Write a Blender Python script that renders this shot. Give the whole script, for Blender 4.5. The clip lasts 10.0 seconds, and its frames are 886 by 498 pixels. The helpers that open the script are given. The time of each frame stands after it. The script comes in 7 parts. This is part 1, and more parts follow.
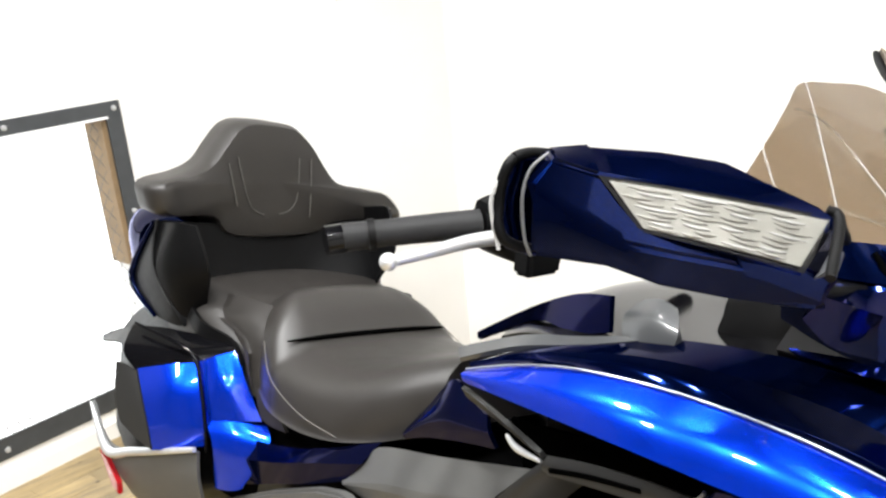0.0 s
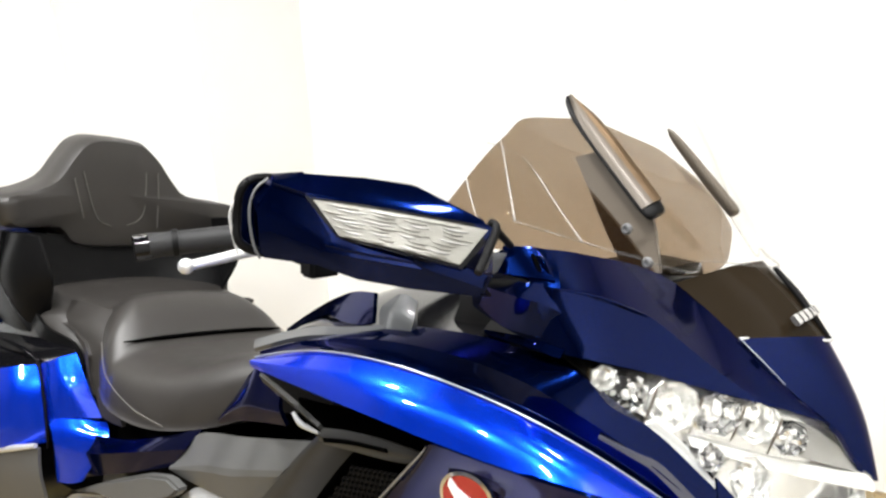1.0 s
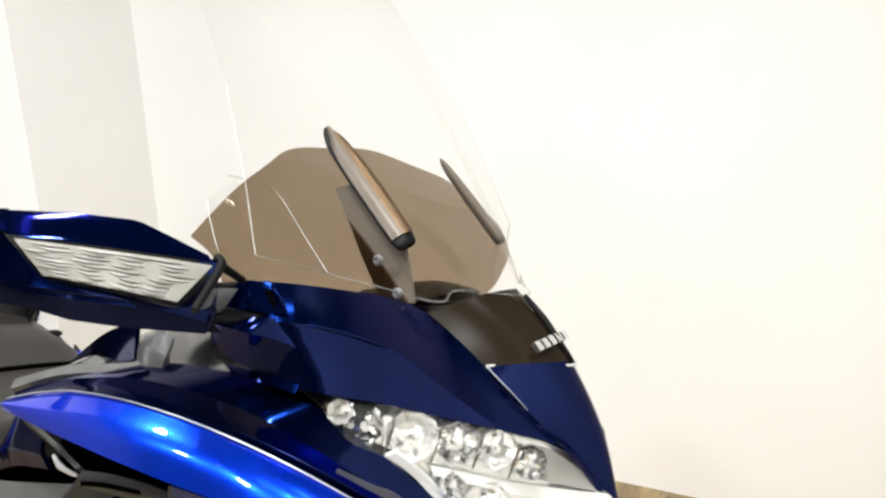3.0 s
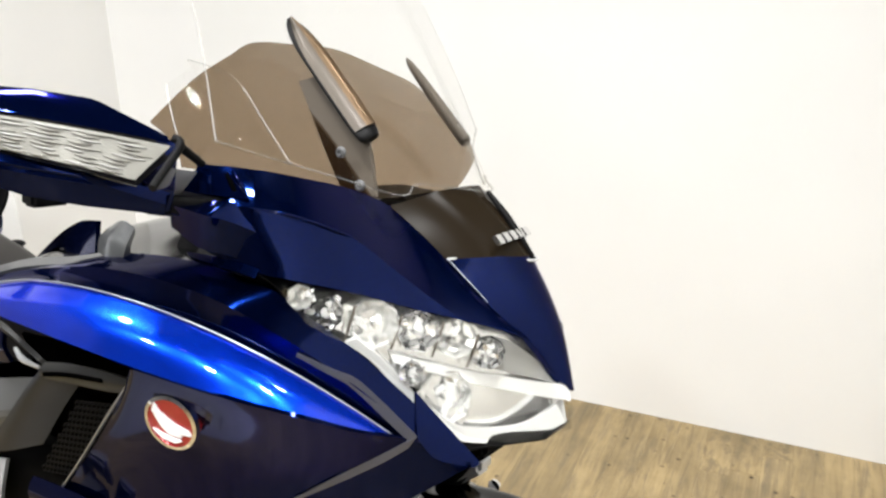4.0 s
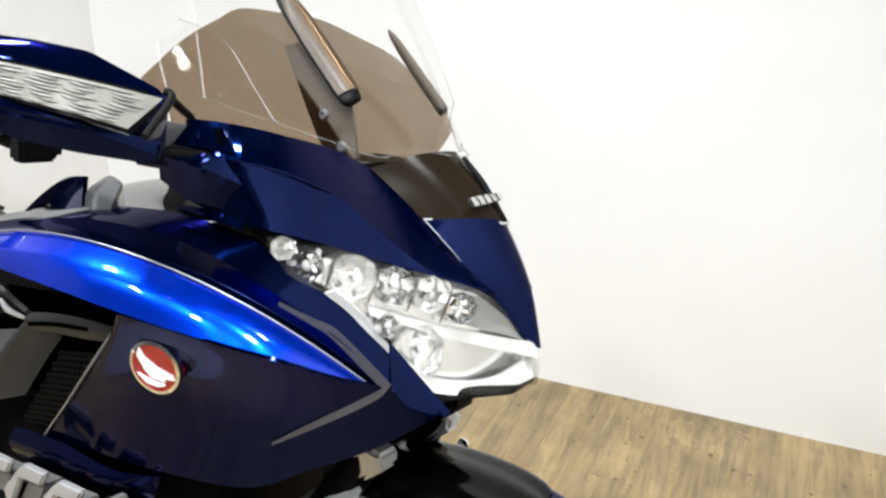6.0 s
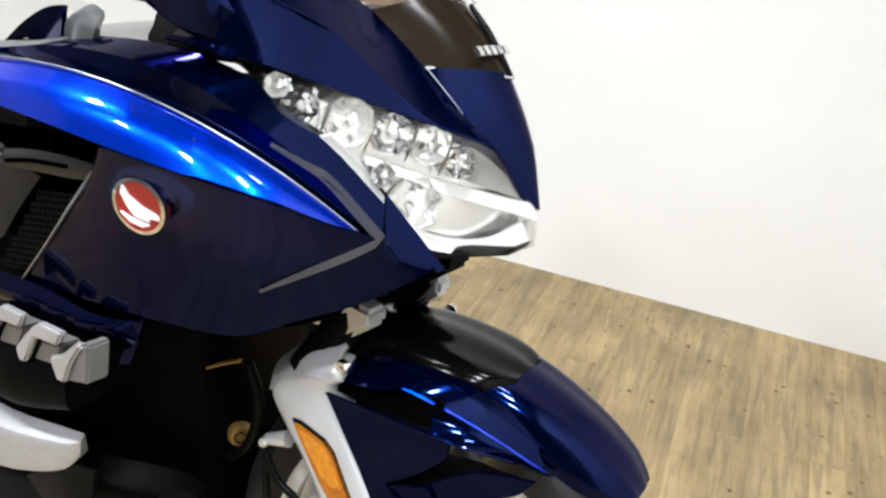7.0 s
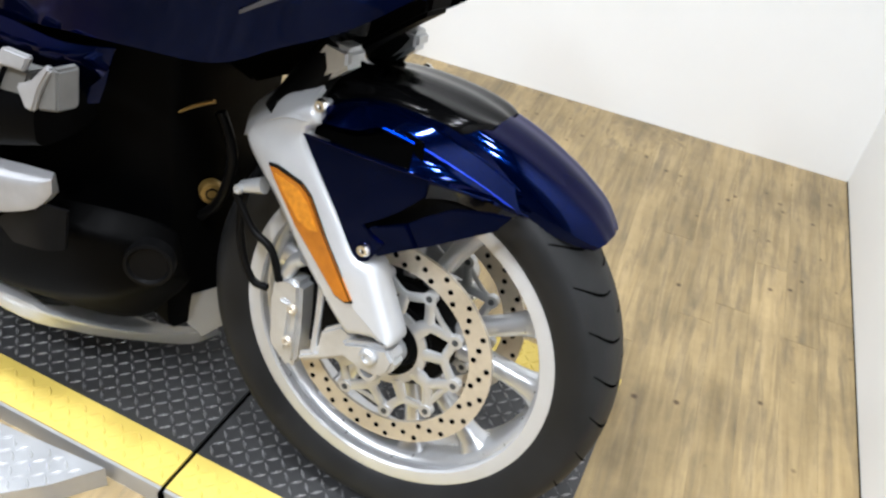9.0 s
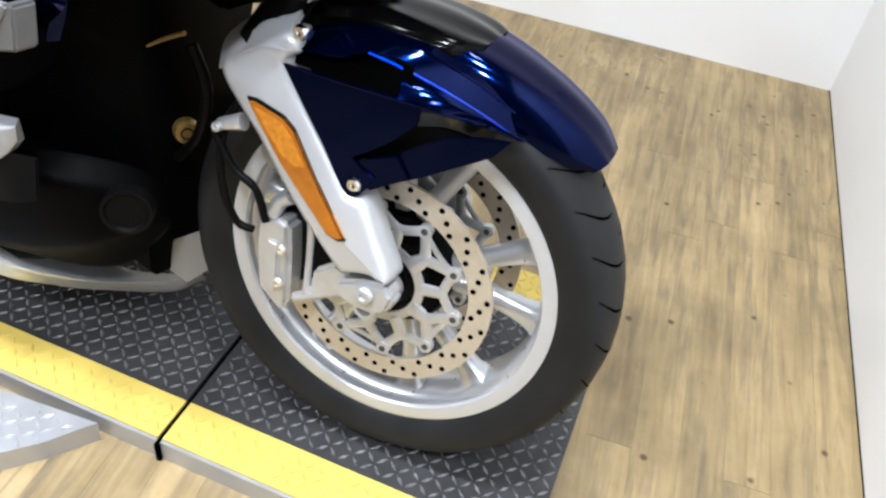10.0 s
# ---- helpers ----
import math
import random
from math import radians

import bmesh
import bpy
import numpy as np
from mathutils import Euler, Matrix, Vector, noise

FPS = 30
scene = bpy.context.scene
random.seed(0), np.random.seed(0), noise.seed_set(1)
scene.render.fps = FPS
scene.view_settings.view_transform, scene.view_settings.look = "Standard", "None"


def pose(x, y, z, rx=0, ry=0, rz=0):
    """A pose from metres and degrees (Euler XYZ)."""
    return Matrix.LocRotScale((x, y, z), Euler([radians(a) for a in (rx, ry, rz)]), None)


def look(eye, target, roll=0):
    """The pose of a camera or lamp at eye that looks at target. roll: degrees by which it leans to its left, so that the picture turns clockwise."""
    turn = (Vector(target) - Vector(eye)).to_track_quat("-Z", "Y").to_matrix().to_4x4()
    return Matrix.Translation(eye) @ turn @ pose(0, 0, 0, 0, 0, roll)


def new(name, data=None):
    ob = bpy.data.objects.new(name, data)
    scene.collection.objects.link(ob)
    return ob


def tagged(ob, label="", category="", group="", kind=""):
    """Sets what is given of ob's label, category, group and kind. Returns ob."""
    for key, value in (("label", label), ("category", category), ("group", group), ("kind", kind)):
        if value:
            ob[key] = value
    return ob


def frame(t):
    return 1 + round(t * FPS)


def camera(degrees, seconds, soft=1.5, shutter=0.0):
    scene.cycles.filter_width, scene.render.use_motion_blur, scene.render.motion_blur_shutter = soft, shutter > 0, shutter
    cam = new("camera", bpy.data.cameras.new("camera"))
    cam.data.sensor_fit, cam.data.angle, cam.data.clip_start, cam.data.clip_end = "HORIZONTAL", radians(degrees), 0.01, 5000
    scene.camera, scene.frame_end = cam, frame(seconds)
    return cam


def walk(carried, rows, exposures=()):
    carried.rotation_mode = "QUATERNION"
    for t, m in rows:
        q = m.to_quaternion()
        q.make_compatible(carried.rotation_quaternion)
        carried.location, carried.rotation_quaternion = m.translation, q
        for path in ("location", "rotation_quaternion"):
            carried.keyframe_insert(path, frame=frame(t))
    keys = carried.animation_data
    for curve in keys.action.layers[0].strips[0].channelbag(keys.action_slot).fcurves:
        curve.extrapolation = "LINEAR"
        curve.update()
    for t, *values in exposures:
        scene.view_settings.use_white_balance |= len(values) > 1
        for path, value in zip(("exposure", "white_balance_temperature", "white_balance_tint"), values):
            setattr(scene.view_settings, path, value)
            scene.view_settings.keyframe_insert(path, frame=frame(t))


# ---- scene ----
cam = camera(55.18, 10.0, soft=2.5)
PATH = [
    (0, (0.0236, -0.7300, 1.3610), (-0.7207, -0.1358, 1.0564), -5.10),
    (0.5, (0.1619, -0.8008, 1.3877), (-0.5192, -0.1337, 1.0856), -2.93),
    (1, (0.2557, -0.7382, 1.4005), (-0.4095, -0.0552, 1.0988), -3.30),
    (1.5, (0.3055, -0.6586, 1.4128), (-0.3313, 0.0521, 1.1137), -3.50),
    (2, (0.3228, -0.6326, 1.4093), (-0.2847, 0.1057, 1.1163), -3.07),
    (3.3, (0.3758, -0.6375, 1.4069), (-0.1785, 0.1427, 1.1169), -1.34),
    (3.5, (0.3741, -0.6389, 1.3972), (-0.1706, 0.1420, 1.0917), -1.24),
    (4, (0.3903, -0.6440, 1.3614), (-0.1380, 0.1265, 1.0047), -0.33),
    (4.5, (0.4034, -0.6556, 1.3600), (-0.1058, 0.1229, 0.9931), 0.45),
    (5, (0.4102, -0.6759, 1.3685), (-0.0955, 0.1156, 1.0253), 1.44),
    (5.2, (0.4085, -0.6770, 1.3672), (-0.0918, 0.1157, 1.0189), 1.89),
    (6.3, (0.4218, -0.6951, 1.3282), (-0.0775, 0.0782, 0.9374), 1.51),
    (6.5, (0.4041, -0.6858, 1.3147), (-0.0737, 0.0785, 0.8817), 3.59),
    (6.6, (0.4050, -0.6850, 1.3075), (-0.0715, 0.0732, 0.8600), 4.08),
    (7, (0.3982, -0.6888, 1.2830), (-0.0503, 0.0688, 0.8088), 5.39),
    (7.5, (0.4061, -0.6994, 1.2568), (-0.0135, 0.0447, 0.7369), 7.18),
    (8, (0.4182, -0.7188, 1.2347), (0.0265, 0.0159, 0.6808), 7.09),
    (8.5, (0.4149, -0.7407, 1.1832), (0.0703, -0.0219, 0.5795), 10.06),
    (9, (0.4135, -0.7607, 1.1720), (0.0812, -0.0454, 0.5572), 10.15),
    (9.5, (0.3985, -0.7705, 1.1497), (0.0904, -0.0726, 0.5032), 9.39),
    (10, (0.3754, -0.7437, 1.1407), (0.1036, -0.0549, 0.4686), 9.30),
]
walk(cam, [(t, look(eye, target, roll)) for t, eye, target, roll in PATH], [(0, 0.30, 6550, 10), (1, 0.25, 6600, 10), (2, 0.06, 6720, 10), (4, -0.09, 6540, 10), (6.5, -0.09, 6260, 10), (8, -0.11, 6170, 10), (9, -0.08, 6010, 10), (10, -0.09, 5900, 11)])

# ---------------------------------------------------------------- world and lights
ROOM_TURN = 10.8            # degrees between the motorcycle's length and the back wall
CORNER = Vector((0.512, 1.733, 0.0))
FLOOR_Z = -0.046
CEILING_Z = 3.0

world = bpy.data.worlds.new("world")
scene.world = world
world.use_nodes = True
world.node_tree.nodes["Background"].inputs[0].default_value = (0.9, 0.93, 1.0, 1)
world.node_tree.nodes["Background"].inputs[1].default_value = 0.3

ca, sa = math.cos(radians(ROOM_TURN)), math.sin(radians(ROOM_TURN))


def room(u, v, z=0.0):
    """A place in the room: u along the back wall (to the right), v out from it."""
    return Vector((CORNER.x + ca * u + sa * v, CORNER.y + sa * u - ca * v, z))


def lamp(name, place, target, size, power, colour=(0.975, 0.98, 0.98)):
    data = bpy.data.lights.new(name, "AREA")
    data.shape, data.size, data.energy, data.color = "DISK", size, power, colour
    data.spread = radians(140)
    ob = new(name, data)
    ob.matrix_world = look(place, target)
    return tagged(ob, "round white recessed ceiling downlight", "ceiling light", "ceiling downlights")


for u in (-2.6, -1.5, -0.48):
    for v, power in ((0.90, 9), (2.05, 33), (3.30, 39)):
        p = room(u, v, CEILING_Z - 0.03)
        lamp("downlight", p, p - Vector((0, 0, 1)), 0.20, power)

# ---------------------------------------------------------------- materials


def material(name, colour, rough=0.5, metal=0.0, coat=0.0, vary=0.0, scale=40.0, bump=0.0, bump_scale=200.0, spec=0.5, alpha=None):
    m = bpy.data.materials.new(name)
    m.use_nodes = True
    n, l = m.node_tree.nodes, m.node_tree.links
    b = n["Principled BSDF"]
    b.inputs["Base Color"].default_value = (*colour, 1)
    b.inputs["Roughness"].default_value = rough
    b.inputs["Metallic"].default_value = metal
    b.inputs["Coat Weight"].default_value = coat
    b.inputs["Coat Roughness"].default_value = 0.03
    b.inputs["Specular IOR Level"].default_value = spec
    co = n.new("ShaderNodeTexCoord")
    if vary:
        t = n.new("ShaderNodeTexNoise")
        t.inputs["Scale"].default_value, t.inputs["Detail"].default_value = scale, 6
        r = n.new("ShaderNodeMix")
        r.data_type = "RGBA"
        r.inputs[6].default_value = (*[c * (1 - vary) for c in colour], 1)
        r.inputs[7].default_value = (*[min(1, c * (1 + vary)) for c in colour], 1)
        l.new(co.outputs["Object"], t.inputs["Vector"])
        l.new(t.outputs["Fac"], r.inputs[0])
        l.new(r.outputs[2], b.inputs["Base Color"])
        mr = n.new("ShaderNodeMapRange")
        mr.inputs["To Min"].default_value, mr.inputs["To Max"].default_value = max(0, rough - 0.08), min(1, rough + 0.08)
        l.new(t.outputs["Fac"], mr.inputs["Value"])
        l.new(mr.outputs[0], b.inputs["Roughness"])
    if bump:
        t2 = n.new("ShaderNodeTexNoise")
        t2.inputs["Scale"].default_value, t2.inputs["Detail"].default_value = bump_scale, 3
        u = n.new("ShaderNodeBump")
        u.inputs["Strength"].default_value, u.inputs["Distance"].default_value = bump, 0.0004
        l.new(co.outputs["Object"], t2.inputs["Vector"])
        l.new(t2.outputs["Fac"], u.inputs["Height"])
        l.new(u.outputs[0], b.inputs["Normal"])
    return m


def paint(name, colour, flake=0.35, rough=0.28, metal=0.8):
    """Clear-coated metallic paint with fine flakes."""
    m = material(name, colour, rough, metal, 1.0)
    m.node_tree.nodes["Principled BSDF"].inputs["Specular Tint"].default_value = (0.02, 0.07, 0.45, 1)
    n, l = m.node_tree.nodes, m.node_tree.links
    b = n["Principled BSDF"]
    co = n.new("ShaderNodeTexCoord")
    v = n.new("ShaderNodeTexVoronoi")
    v.inputs["Scale"].default_value = 1500
    mix = n.new("ShaderNodeMix")
    mix.data_type = "RGBA"
    mix.inputs[6].default_value = (*[c * (1 - flake) for c in colour], 1)
    mix.inputs[7].default_value = (*[min(1, c * (1 + flake)) for c in colour], 1)
    l.new(co.outputs["Object"], v.inputs["Vector"])
    sep = n.new("ShaderNodeSeparateColor")
    l.new(v.outputs["Color"], sep.inputs[0])
    l.new(sep.outputs[0], mix.inputs[0])
    l.new(mix.outputs[2], b.inputs["Base Color"])
    return m


def glass(name, colour, rough=0.0, sheen=0.4, floor_gloss=0.025):
    """Thin see-through plastic: mostly clear, with a mirror-like sheen."""
    m = bpy.data.materials.new(name)
    m.use_nodes = True
    n, l = m.node_tree.nodes, m.node_tree.links
    n.remove(n["Principled BSDF"])
    t, g, f, x = n.new("ShaderNodeBsdfTransparent"), n.new("ShaderNodeBsdfGlossy"), n.new("ShaderNodeLayerWeight"), n.new("ShaderNodeMixShader")
    t.inputs[0].default_value = (*colour, 1)
    g.inputs["Roughness"].default_value = rough
    f.inputs[0].default_value = 0.5
    p, q = n.new("ShaderNodeMath"), n.new("ShaderNodeMath")
    p.operation, q.operation = "POWER", "MULTIPLY_ADD"
    p.inputs[1].default_value, q.inputs[1].default_value, q.inputs[2].default_value = 4.0, sheen, floor_gloss
    l.new(f.outputs["Facing"], p.inputs[0])
    l.new(p.outputs[0], q.inputs[0])
    l.new(q.outputs[0], x.inputs[0])
    l.new(t.outputs[0], x.inputs[1])
    l.new(g.outputs[0], x.inputs[2])
    l.new(x.outputs[0], n["Material Output"].inputs[0])
    return m


def glowing(name, colour, strength):
    m = bpy.data.materials.new(name)
    m.use_nodes = True
    b = m.node_tree.nodes["Principled BSDF"]
    b.inputs["Base Color"].default_value = (*colour, 1)
    b.inputs["Emission Color"].default_value = (*colour, 1)
    b.inputs["Emission Strength"].default_value = strength
    return m


def wood(name):
    """Printed oak planks: long grain, knots and a tone of its own for each plank."""
    m = material(name, (0.5, 0.34, 0.17), 0.42)
    n, l = m.node_tree.nodes, m.node_tree.links
    b = n["Principled BSDF"]
    co, info = n.new("ShaderNodeTexCoord"), n.new("ShaderNodeObjectInfo")
    add = n.new("ShaderNodeVectorMath")
    add.operation = "MULTIPLY_ADD"
    cmb = n.new("ShaderNodeCombineXYZ")
    for k in (0, 1, 2):
        l.new(info.outputs["Random"], cmb.inputs[k])
    add.inputs[1].default_value = (1, 1, 1)
    mp = n.new("ShaderNodeMapping")
    mp.inputs["Scale"].default_value = (62, 3.4, 1)
    l.new(co.outputs["Object"], add.inputs[0])
    sc = n.new("ShaderNodeVectorMath")
    sc.operation = "SCALE"
    sc.inputs["Scale"].default_value = 37
    l.new(cmb.outputs[0], sc.inputs[0])
    l.new(sc.outputs[0], add.inputs[2])
    l.new(add.outputs[0], mp.inputs[0])
    t = n.new("ShaderNodeTexNoise")
    t.inputs["Scale"].default_value, t.inputs["Detail"].default_value, t.inputs["Distortion"].default_value = 1.0, 7, 0.7
    l.new(mp.outputs[0], t.inputs["Vector"])
    r = n.new("ShaderNodeValToRGB")
    e = r.color_ramp.elements
    e[0].position, e[0].color = 0.22, (0.242, 0.171, 0.077, 1)
    e[1].position, e[1].color = 0.72, (0.385, 0.285, 0.142, 1)
    e.new(0.5).color = (0.330, 0.242, 0.116, 1)
    l.new(t.outputs["Fac"], r.inputs[0])
    big = n.new("ShaderNodeTexNoise")
    big.inputs["Scale"].default_value, big.inputs["Detail"].default_value = 0.14, 6
    l.new(mp.outputs[0], big.inputs["Vector"])
    hsv = n.new("ShaderNodeHueSaturation")
    mr = n.new("ShaderNodeMapRange")
    mr.inputs["To Min"].default_value, mr.inputs["To Max"].default_value = 0.94, 1.06
    l.new(info.outputs["Random"], mr.inputs["Value"])
    bm_ = n.new("ShaderNodeMapRange")
    bm_.inputs["From Min"].default_value, bm_.inputs["From Max"].default_value = 0.3, 0.7
    bm_.inputs["To Min"].default_value, bm_.inputs["To Max"].default_value = 0.72, 1.14
    vm = n.new("ShaderNodeMath")
    vm.operation = "MULTIPLY"
    l.new(big.outputs["Fac"], bm_.inputs["Value"])
    l.new(mr.outputs[0], vm.inputs[0])
    l.new(bm_.outputs[0], vm.inputs[1])
    l.new(vm.outputs[0], hsv.inputs["Value"])
    l.new(r.outputs[0], hsv.inputs["Color"])
    # small dark knots
    k = n.new("ShaderNodeTexVoronoi")
    k.inputs["Scale"].default_value = 15
    l.new(add.outputs[0], k.inputs["Vector"])
    kr = n.new("ShaderNodeValToRGB")
    kr.color_ramp.elements[0].position, kr.color_ramp.elements[0].color = 0.060, (0.2, 0.14, 0.1, 1)
    kr.color_ramp.elements[1].position, kr.color_ramp.elements[1].color = 0.13, (1, 1, 1, 1)
    l.new(k.outputs["Distance"], kr.inputs[0])
    mul = n.new("ShaderNodeMix")
    mul.data_type, mul.blend_type = "RGBA", "MULTIPLY"
    mul.inputs[0].default_value = 0.9
    # grey-brown weathered streaks over the golden ground
    mp2 = n.new("ShaderNodeMapping")
    mp2.inputs["Scale"].default_value = (46, 4.6, 1)
    l.new(add.outputs[0], mp2.inputs[0])
    st = n.new("ShaderNodeTexNoise")
    st.inputs["Scale"].default_value, st.inputs["Detail"].default_value, st.inputs["Roughness"].default_value, st.inputs["Distortion"].default_value = 1.0, 8, 0.62, 0.5
    l.new(mp2.outputs[0], st.inputs["Vector"])
    sr = n.new("ShaderNodeValToRGB")
    sr.color_ramp.elements[0].position, sr.color_ramp.elements[0].color = 0.47, (0, 0, 0, 1)
    sr.color_ramp.elements[1].position, sr.color_ramp.elements[1].color = 0.72, (0.8, 0.8, 0.8, 1)
    l.new(st.outputs["Fac"], sr.inputs[0])
    grey = n.new("ShaderNodeMix")
    grey.data_type = "RGBA"
    grey.inputs[7].default_value = (0.135, 0.105, 0.064, 1)
    l.new(sr.outputs[0], grey.inputs[0])
    l.new(hsv.outputs[0], grey.inputs[6])
    l.new(grey.outputs[2], mul.inputs[6])
    l.new(kr.outputs[0], mul.inputs[7])
    # broad worn and dirty patches that run across several planks
    geo, worn, wr, dirt = n.new("ShaderNodeNewGeometry"), n.new("ShaderNodeTexNoise"), n.new("ShaderNodeMapRange"), n.new("ShaderNodeMix")
    worn.inputs["Scale"].default_value, worn.inputs["Detail"].default_value, worn.inputs["Roughness"].default_value = 3.2, 8, 0.68
    wr.inputs["From Min"].default_value, wr.inputs["From Max"].default_value = 0.36, 0.64
    wr.inputs["To Min"].default_value, wr.inputs["To Max"].default_value = 0.66, 1.10
    dirt.data_type, dirt.blend_type = "RGBA", "MULTIPLY"
    dirt.inputs[0].default_value = 1.0
    l.new(geo.outputs["Position"], worn.inputs["Vector"])
    l.new(worn.outputs["Fac"], wr.inputs["Value"])
    l.new(mul.outputs[2], dirt.inputs[6])
    l.new(wr.outputs[0], dirt.inputs[7])
    l.new(dirt.outputs[2], b.inputs["Base Color"])
    u = n.new("ShaderNodeBump")
    u.inputs["Strength"].default_value, u.inputs["Distance"].default_value = 0.25, 0.001
    l.new(t.outputs["Fac"], u.inputs["Height"])
    l.new(u.outputs[0], b.inputs["Normal"])
    return m


WALL = material("wall_paint", (0.79, 0.785, 0.765), 0.7, vary=0.05, scale=2.2, bump=0.25, bump_scale=60)
# tone of the added out-of-view walls, set for the paint's reflections
DARK_WALL = material("unseen_wall_dark", (0.15, 0.15, 0.152), 0.8, vary=0.1, scale=3)
CEILING = material("ceiling_paint", (0.06, 0.058, 0.056), 0.8, vary=0.05, scale=4)
WOOD = wood("oak_planks")
GAP = material("dark_joint", (0.22, 0.168, 0.092), 0.9)
BLACK_PLATE = material("black_tread_plate", (0.040, 0.040, 0.041), 0.42, 0.3, vary=0.55, scale=11, bump=0.15, bump_scale=90)
# lugs worn lighter than the plate, with their glints put into the colour
LUG = material("worn_glinting_tread", (0.23, 0.23, 0.232), 0.28, 0.5, vary=0.7, scale=40)
YELLOW = material("yellow_safety_paint", (0.55, 0.415, 0.088), 0.45, vary=0.16, scale=14, bump=0.1, bump_scale=80)
SILVER_PLATE = material("bare_tread_plate", (0.45, 0.46, 0.475), 0.36, 0.6, vary=0.15, scale=22)
# one candy blue as two copies: lamp light put into this colour
BLUE_LIT = paint("candy_blue_lit", (0.002, 0.040, 0.64), rough=0.26, metal=0.8)
BLUE_LIT.node_tree.nodes["Principled BSDF"].inputs["Coat Weight"].default_value = 1.0
# the same candy blue with shade put into its colour
BLUE_SHADED = paint("candy_blue_shaded", (0.0007, 0.0050, 0.043), rough=0.10, metal=0.9)
BLUE_SHADED.node_tree.nodes["Principled BSDF"].inputs["Coat Weight"].default_value = 0.38
BLUE_SHADED.node_tree.nodes["Principled BSDF"].inputs["Coat IOR"].default_value = 1.32
BLUE_SHADED.node_tree.nodes["Principled BSDF"].inputs["Specular IOR Level"].default_value = 0.25
GLOSS_BLACK = material("gloss_black", (0.002, 0.002, 0.0025), 0.1, 0.0, 0.0, spec=0.18)
BLACK = material("black_plastic", (0.003, 0.003, 0.0032), 0.42, vary=0.2, scale=60, bump=0.12, bump_scale=900, spec=0.08)
# black castings, taken down to near zero to hold the bay's deep shade
BAY = material("engine_bay_shade_black", (0.0012, 0.0012, 0.0013), 0.5, vary=0.3, scale=25, spec=0.03)
# near-black that carries the shade of slots, holes, joints and creases
DARK = material("recess_shade", (0.0010, 0.0010, 0.0010), 0.9, spec=0.0)
GREY = material("charcoal_plastic", (0.062, 0.062, 0.060), 0.45, vary=0.12, scale=30, bump=0.15, bump_scale=900, spec=0.28)
MID_GREY = material("mid_grey_plastic", (0.085, 0.087, 0.092), 0.45, vary=0.08, scale=30, bump=0.1, bump_scale=700)
SPEAKER = material("satin_grey_plastic", (0.036, 0.038, 0.040), 0.35, 0.0, 0.4, vary=0.08, scale=30, bump=0.1, bump_scale=700)
TRIM = material("silver_trim", (0.30, 0.32, 0.36), 0.3, 0.8)
# pale grey for room reflections painted on the fairing
REFLECTED_LINE = material("silver_grey_reflection", (0.058, 0.062, 0.082), 0.35, 0.3, 0.5, vary=0.08, scale=50)
CHARCOAL = material("dark_charcoal_plastic", (0.016, 0.016, 0.0155), 0.45, vary=0.12, scale=30, bump=0.15, bump_scale=900, spec=0.25)
TOP_BLACK = material("smooth_black_cover", (0.0012, 0.0012, 0.0013), 0.12, spec=0.09)
LIGHT_GREY = material("light_grey_plastic", (0.33, 0.33, 0.325), 0.4, vary=0.06, scale=30)
LEATHER = material("black_vinyl", (0.0155, 0.0138, 0.0124), 0.44, vary=0.15, scale=25, bump=0.4, bump_scale=420, spec=0.5)
STITCH = material("grey_stitching", (0.07, 0.066, 0.06), 0.6)
SILVER = material("silver_paint", (0.56, 0.57, 0.585), 0.32, 0.4, 0.3, vary=0.05, scale=60)
WHEEL = material("silver_wheel_paint", (0.64, 0.65, 0.67), 0.3, 0.7, 0.2, vary=0.06, scale=60)
ALU = material("cast_aluminium", (0.58, 0.59, 0.60), 0.32, 0.65, vary=0.12, scale=70, bump=0.08, bump_scale=400)
STEEL = material("brushed_steel", (0.62, 0.565, 0.47), 0.38, 0.6, vary=0.12, scale=120)
CHROME = material("chrome", (0.85, 0.85, 0.86), 0.07, 1.0)
RUBBER = material("tyre_rubber", (0.0140, 0.0142, 0.0146), 0.5, vary=0.4, scale=14, bump=0.4, bump_scale=300, spec=0.16)
# near-black for the shade inside the tyre's grooves
GROOVE_SHADE = material("groove_shade", (0.001, 0.001, 0.001), 0.9, spec=0.0)
AMBER = material("amber_reflector", (0.34, 0.105, 0.003), 0.16, 0.0, 0.6, vary=0.4, scale=60)
# lighter amber: returned light put into the colour
AMBER_GLOW = material("amber_glow_tone", (0.52, 0.19, 0.008), 0.2, 0.0, 0.6, vary=0.5, scale=140)
RED = material("red_enamel", (0.33, 0.008, 0.012), 0.22, 0.3, 1.0)
BRONZE = material("bronze_sheen", (0.11, 0.073, 0.042), 0.3, 0.75, 0.0, vary=0.15, scale=50, spec=0.25)
BLADE = material("dark_grey_satin", (0.060, 0.049, 0.038), 0.36, 0.2, spec=0.3)
GOLD = material("brass_cap", (0.24, 0.15, 0.04), 0.4, 0.5)
CLEAR = glass("clear_screen", (0.985, 0.985, 0.98), 0.0, 0.12, 0.0007)
SMOKE = glass("smoked_screen", (0.56, 0.485, 0.405), 0.0, 0.4, 0.003)
LENS = glass("clear_lens", (0.93, 0.93, 0.92), 0.02)
REFLECTOR = material("chromed_bowl", (0.95, 0.95, 0.945), 0.16, 0.75)
PRISM = material("ribbed_lens_silver", (0.21, 0.205, 0.19), 0.45, 0.2, vary=0.2, scale=60)
STALK = material("dark_bronze_plastic", (0.085, 0.070, 0.055), 0.5)
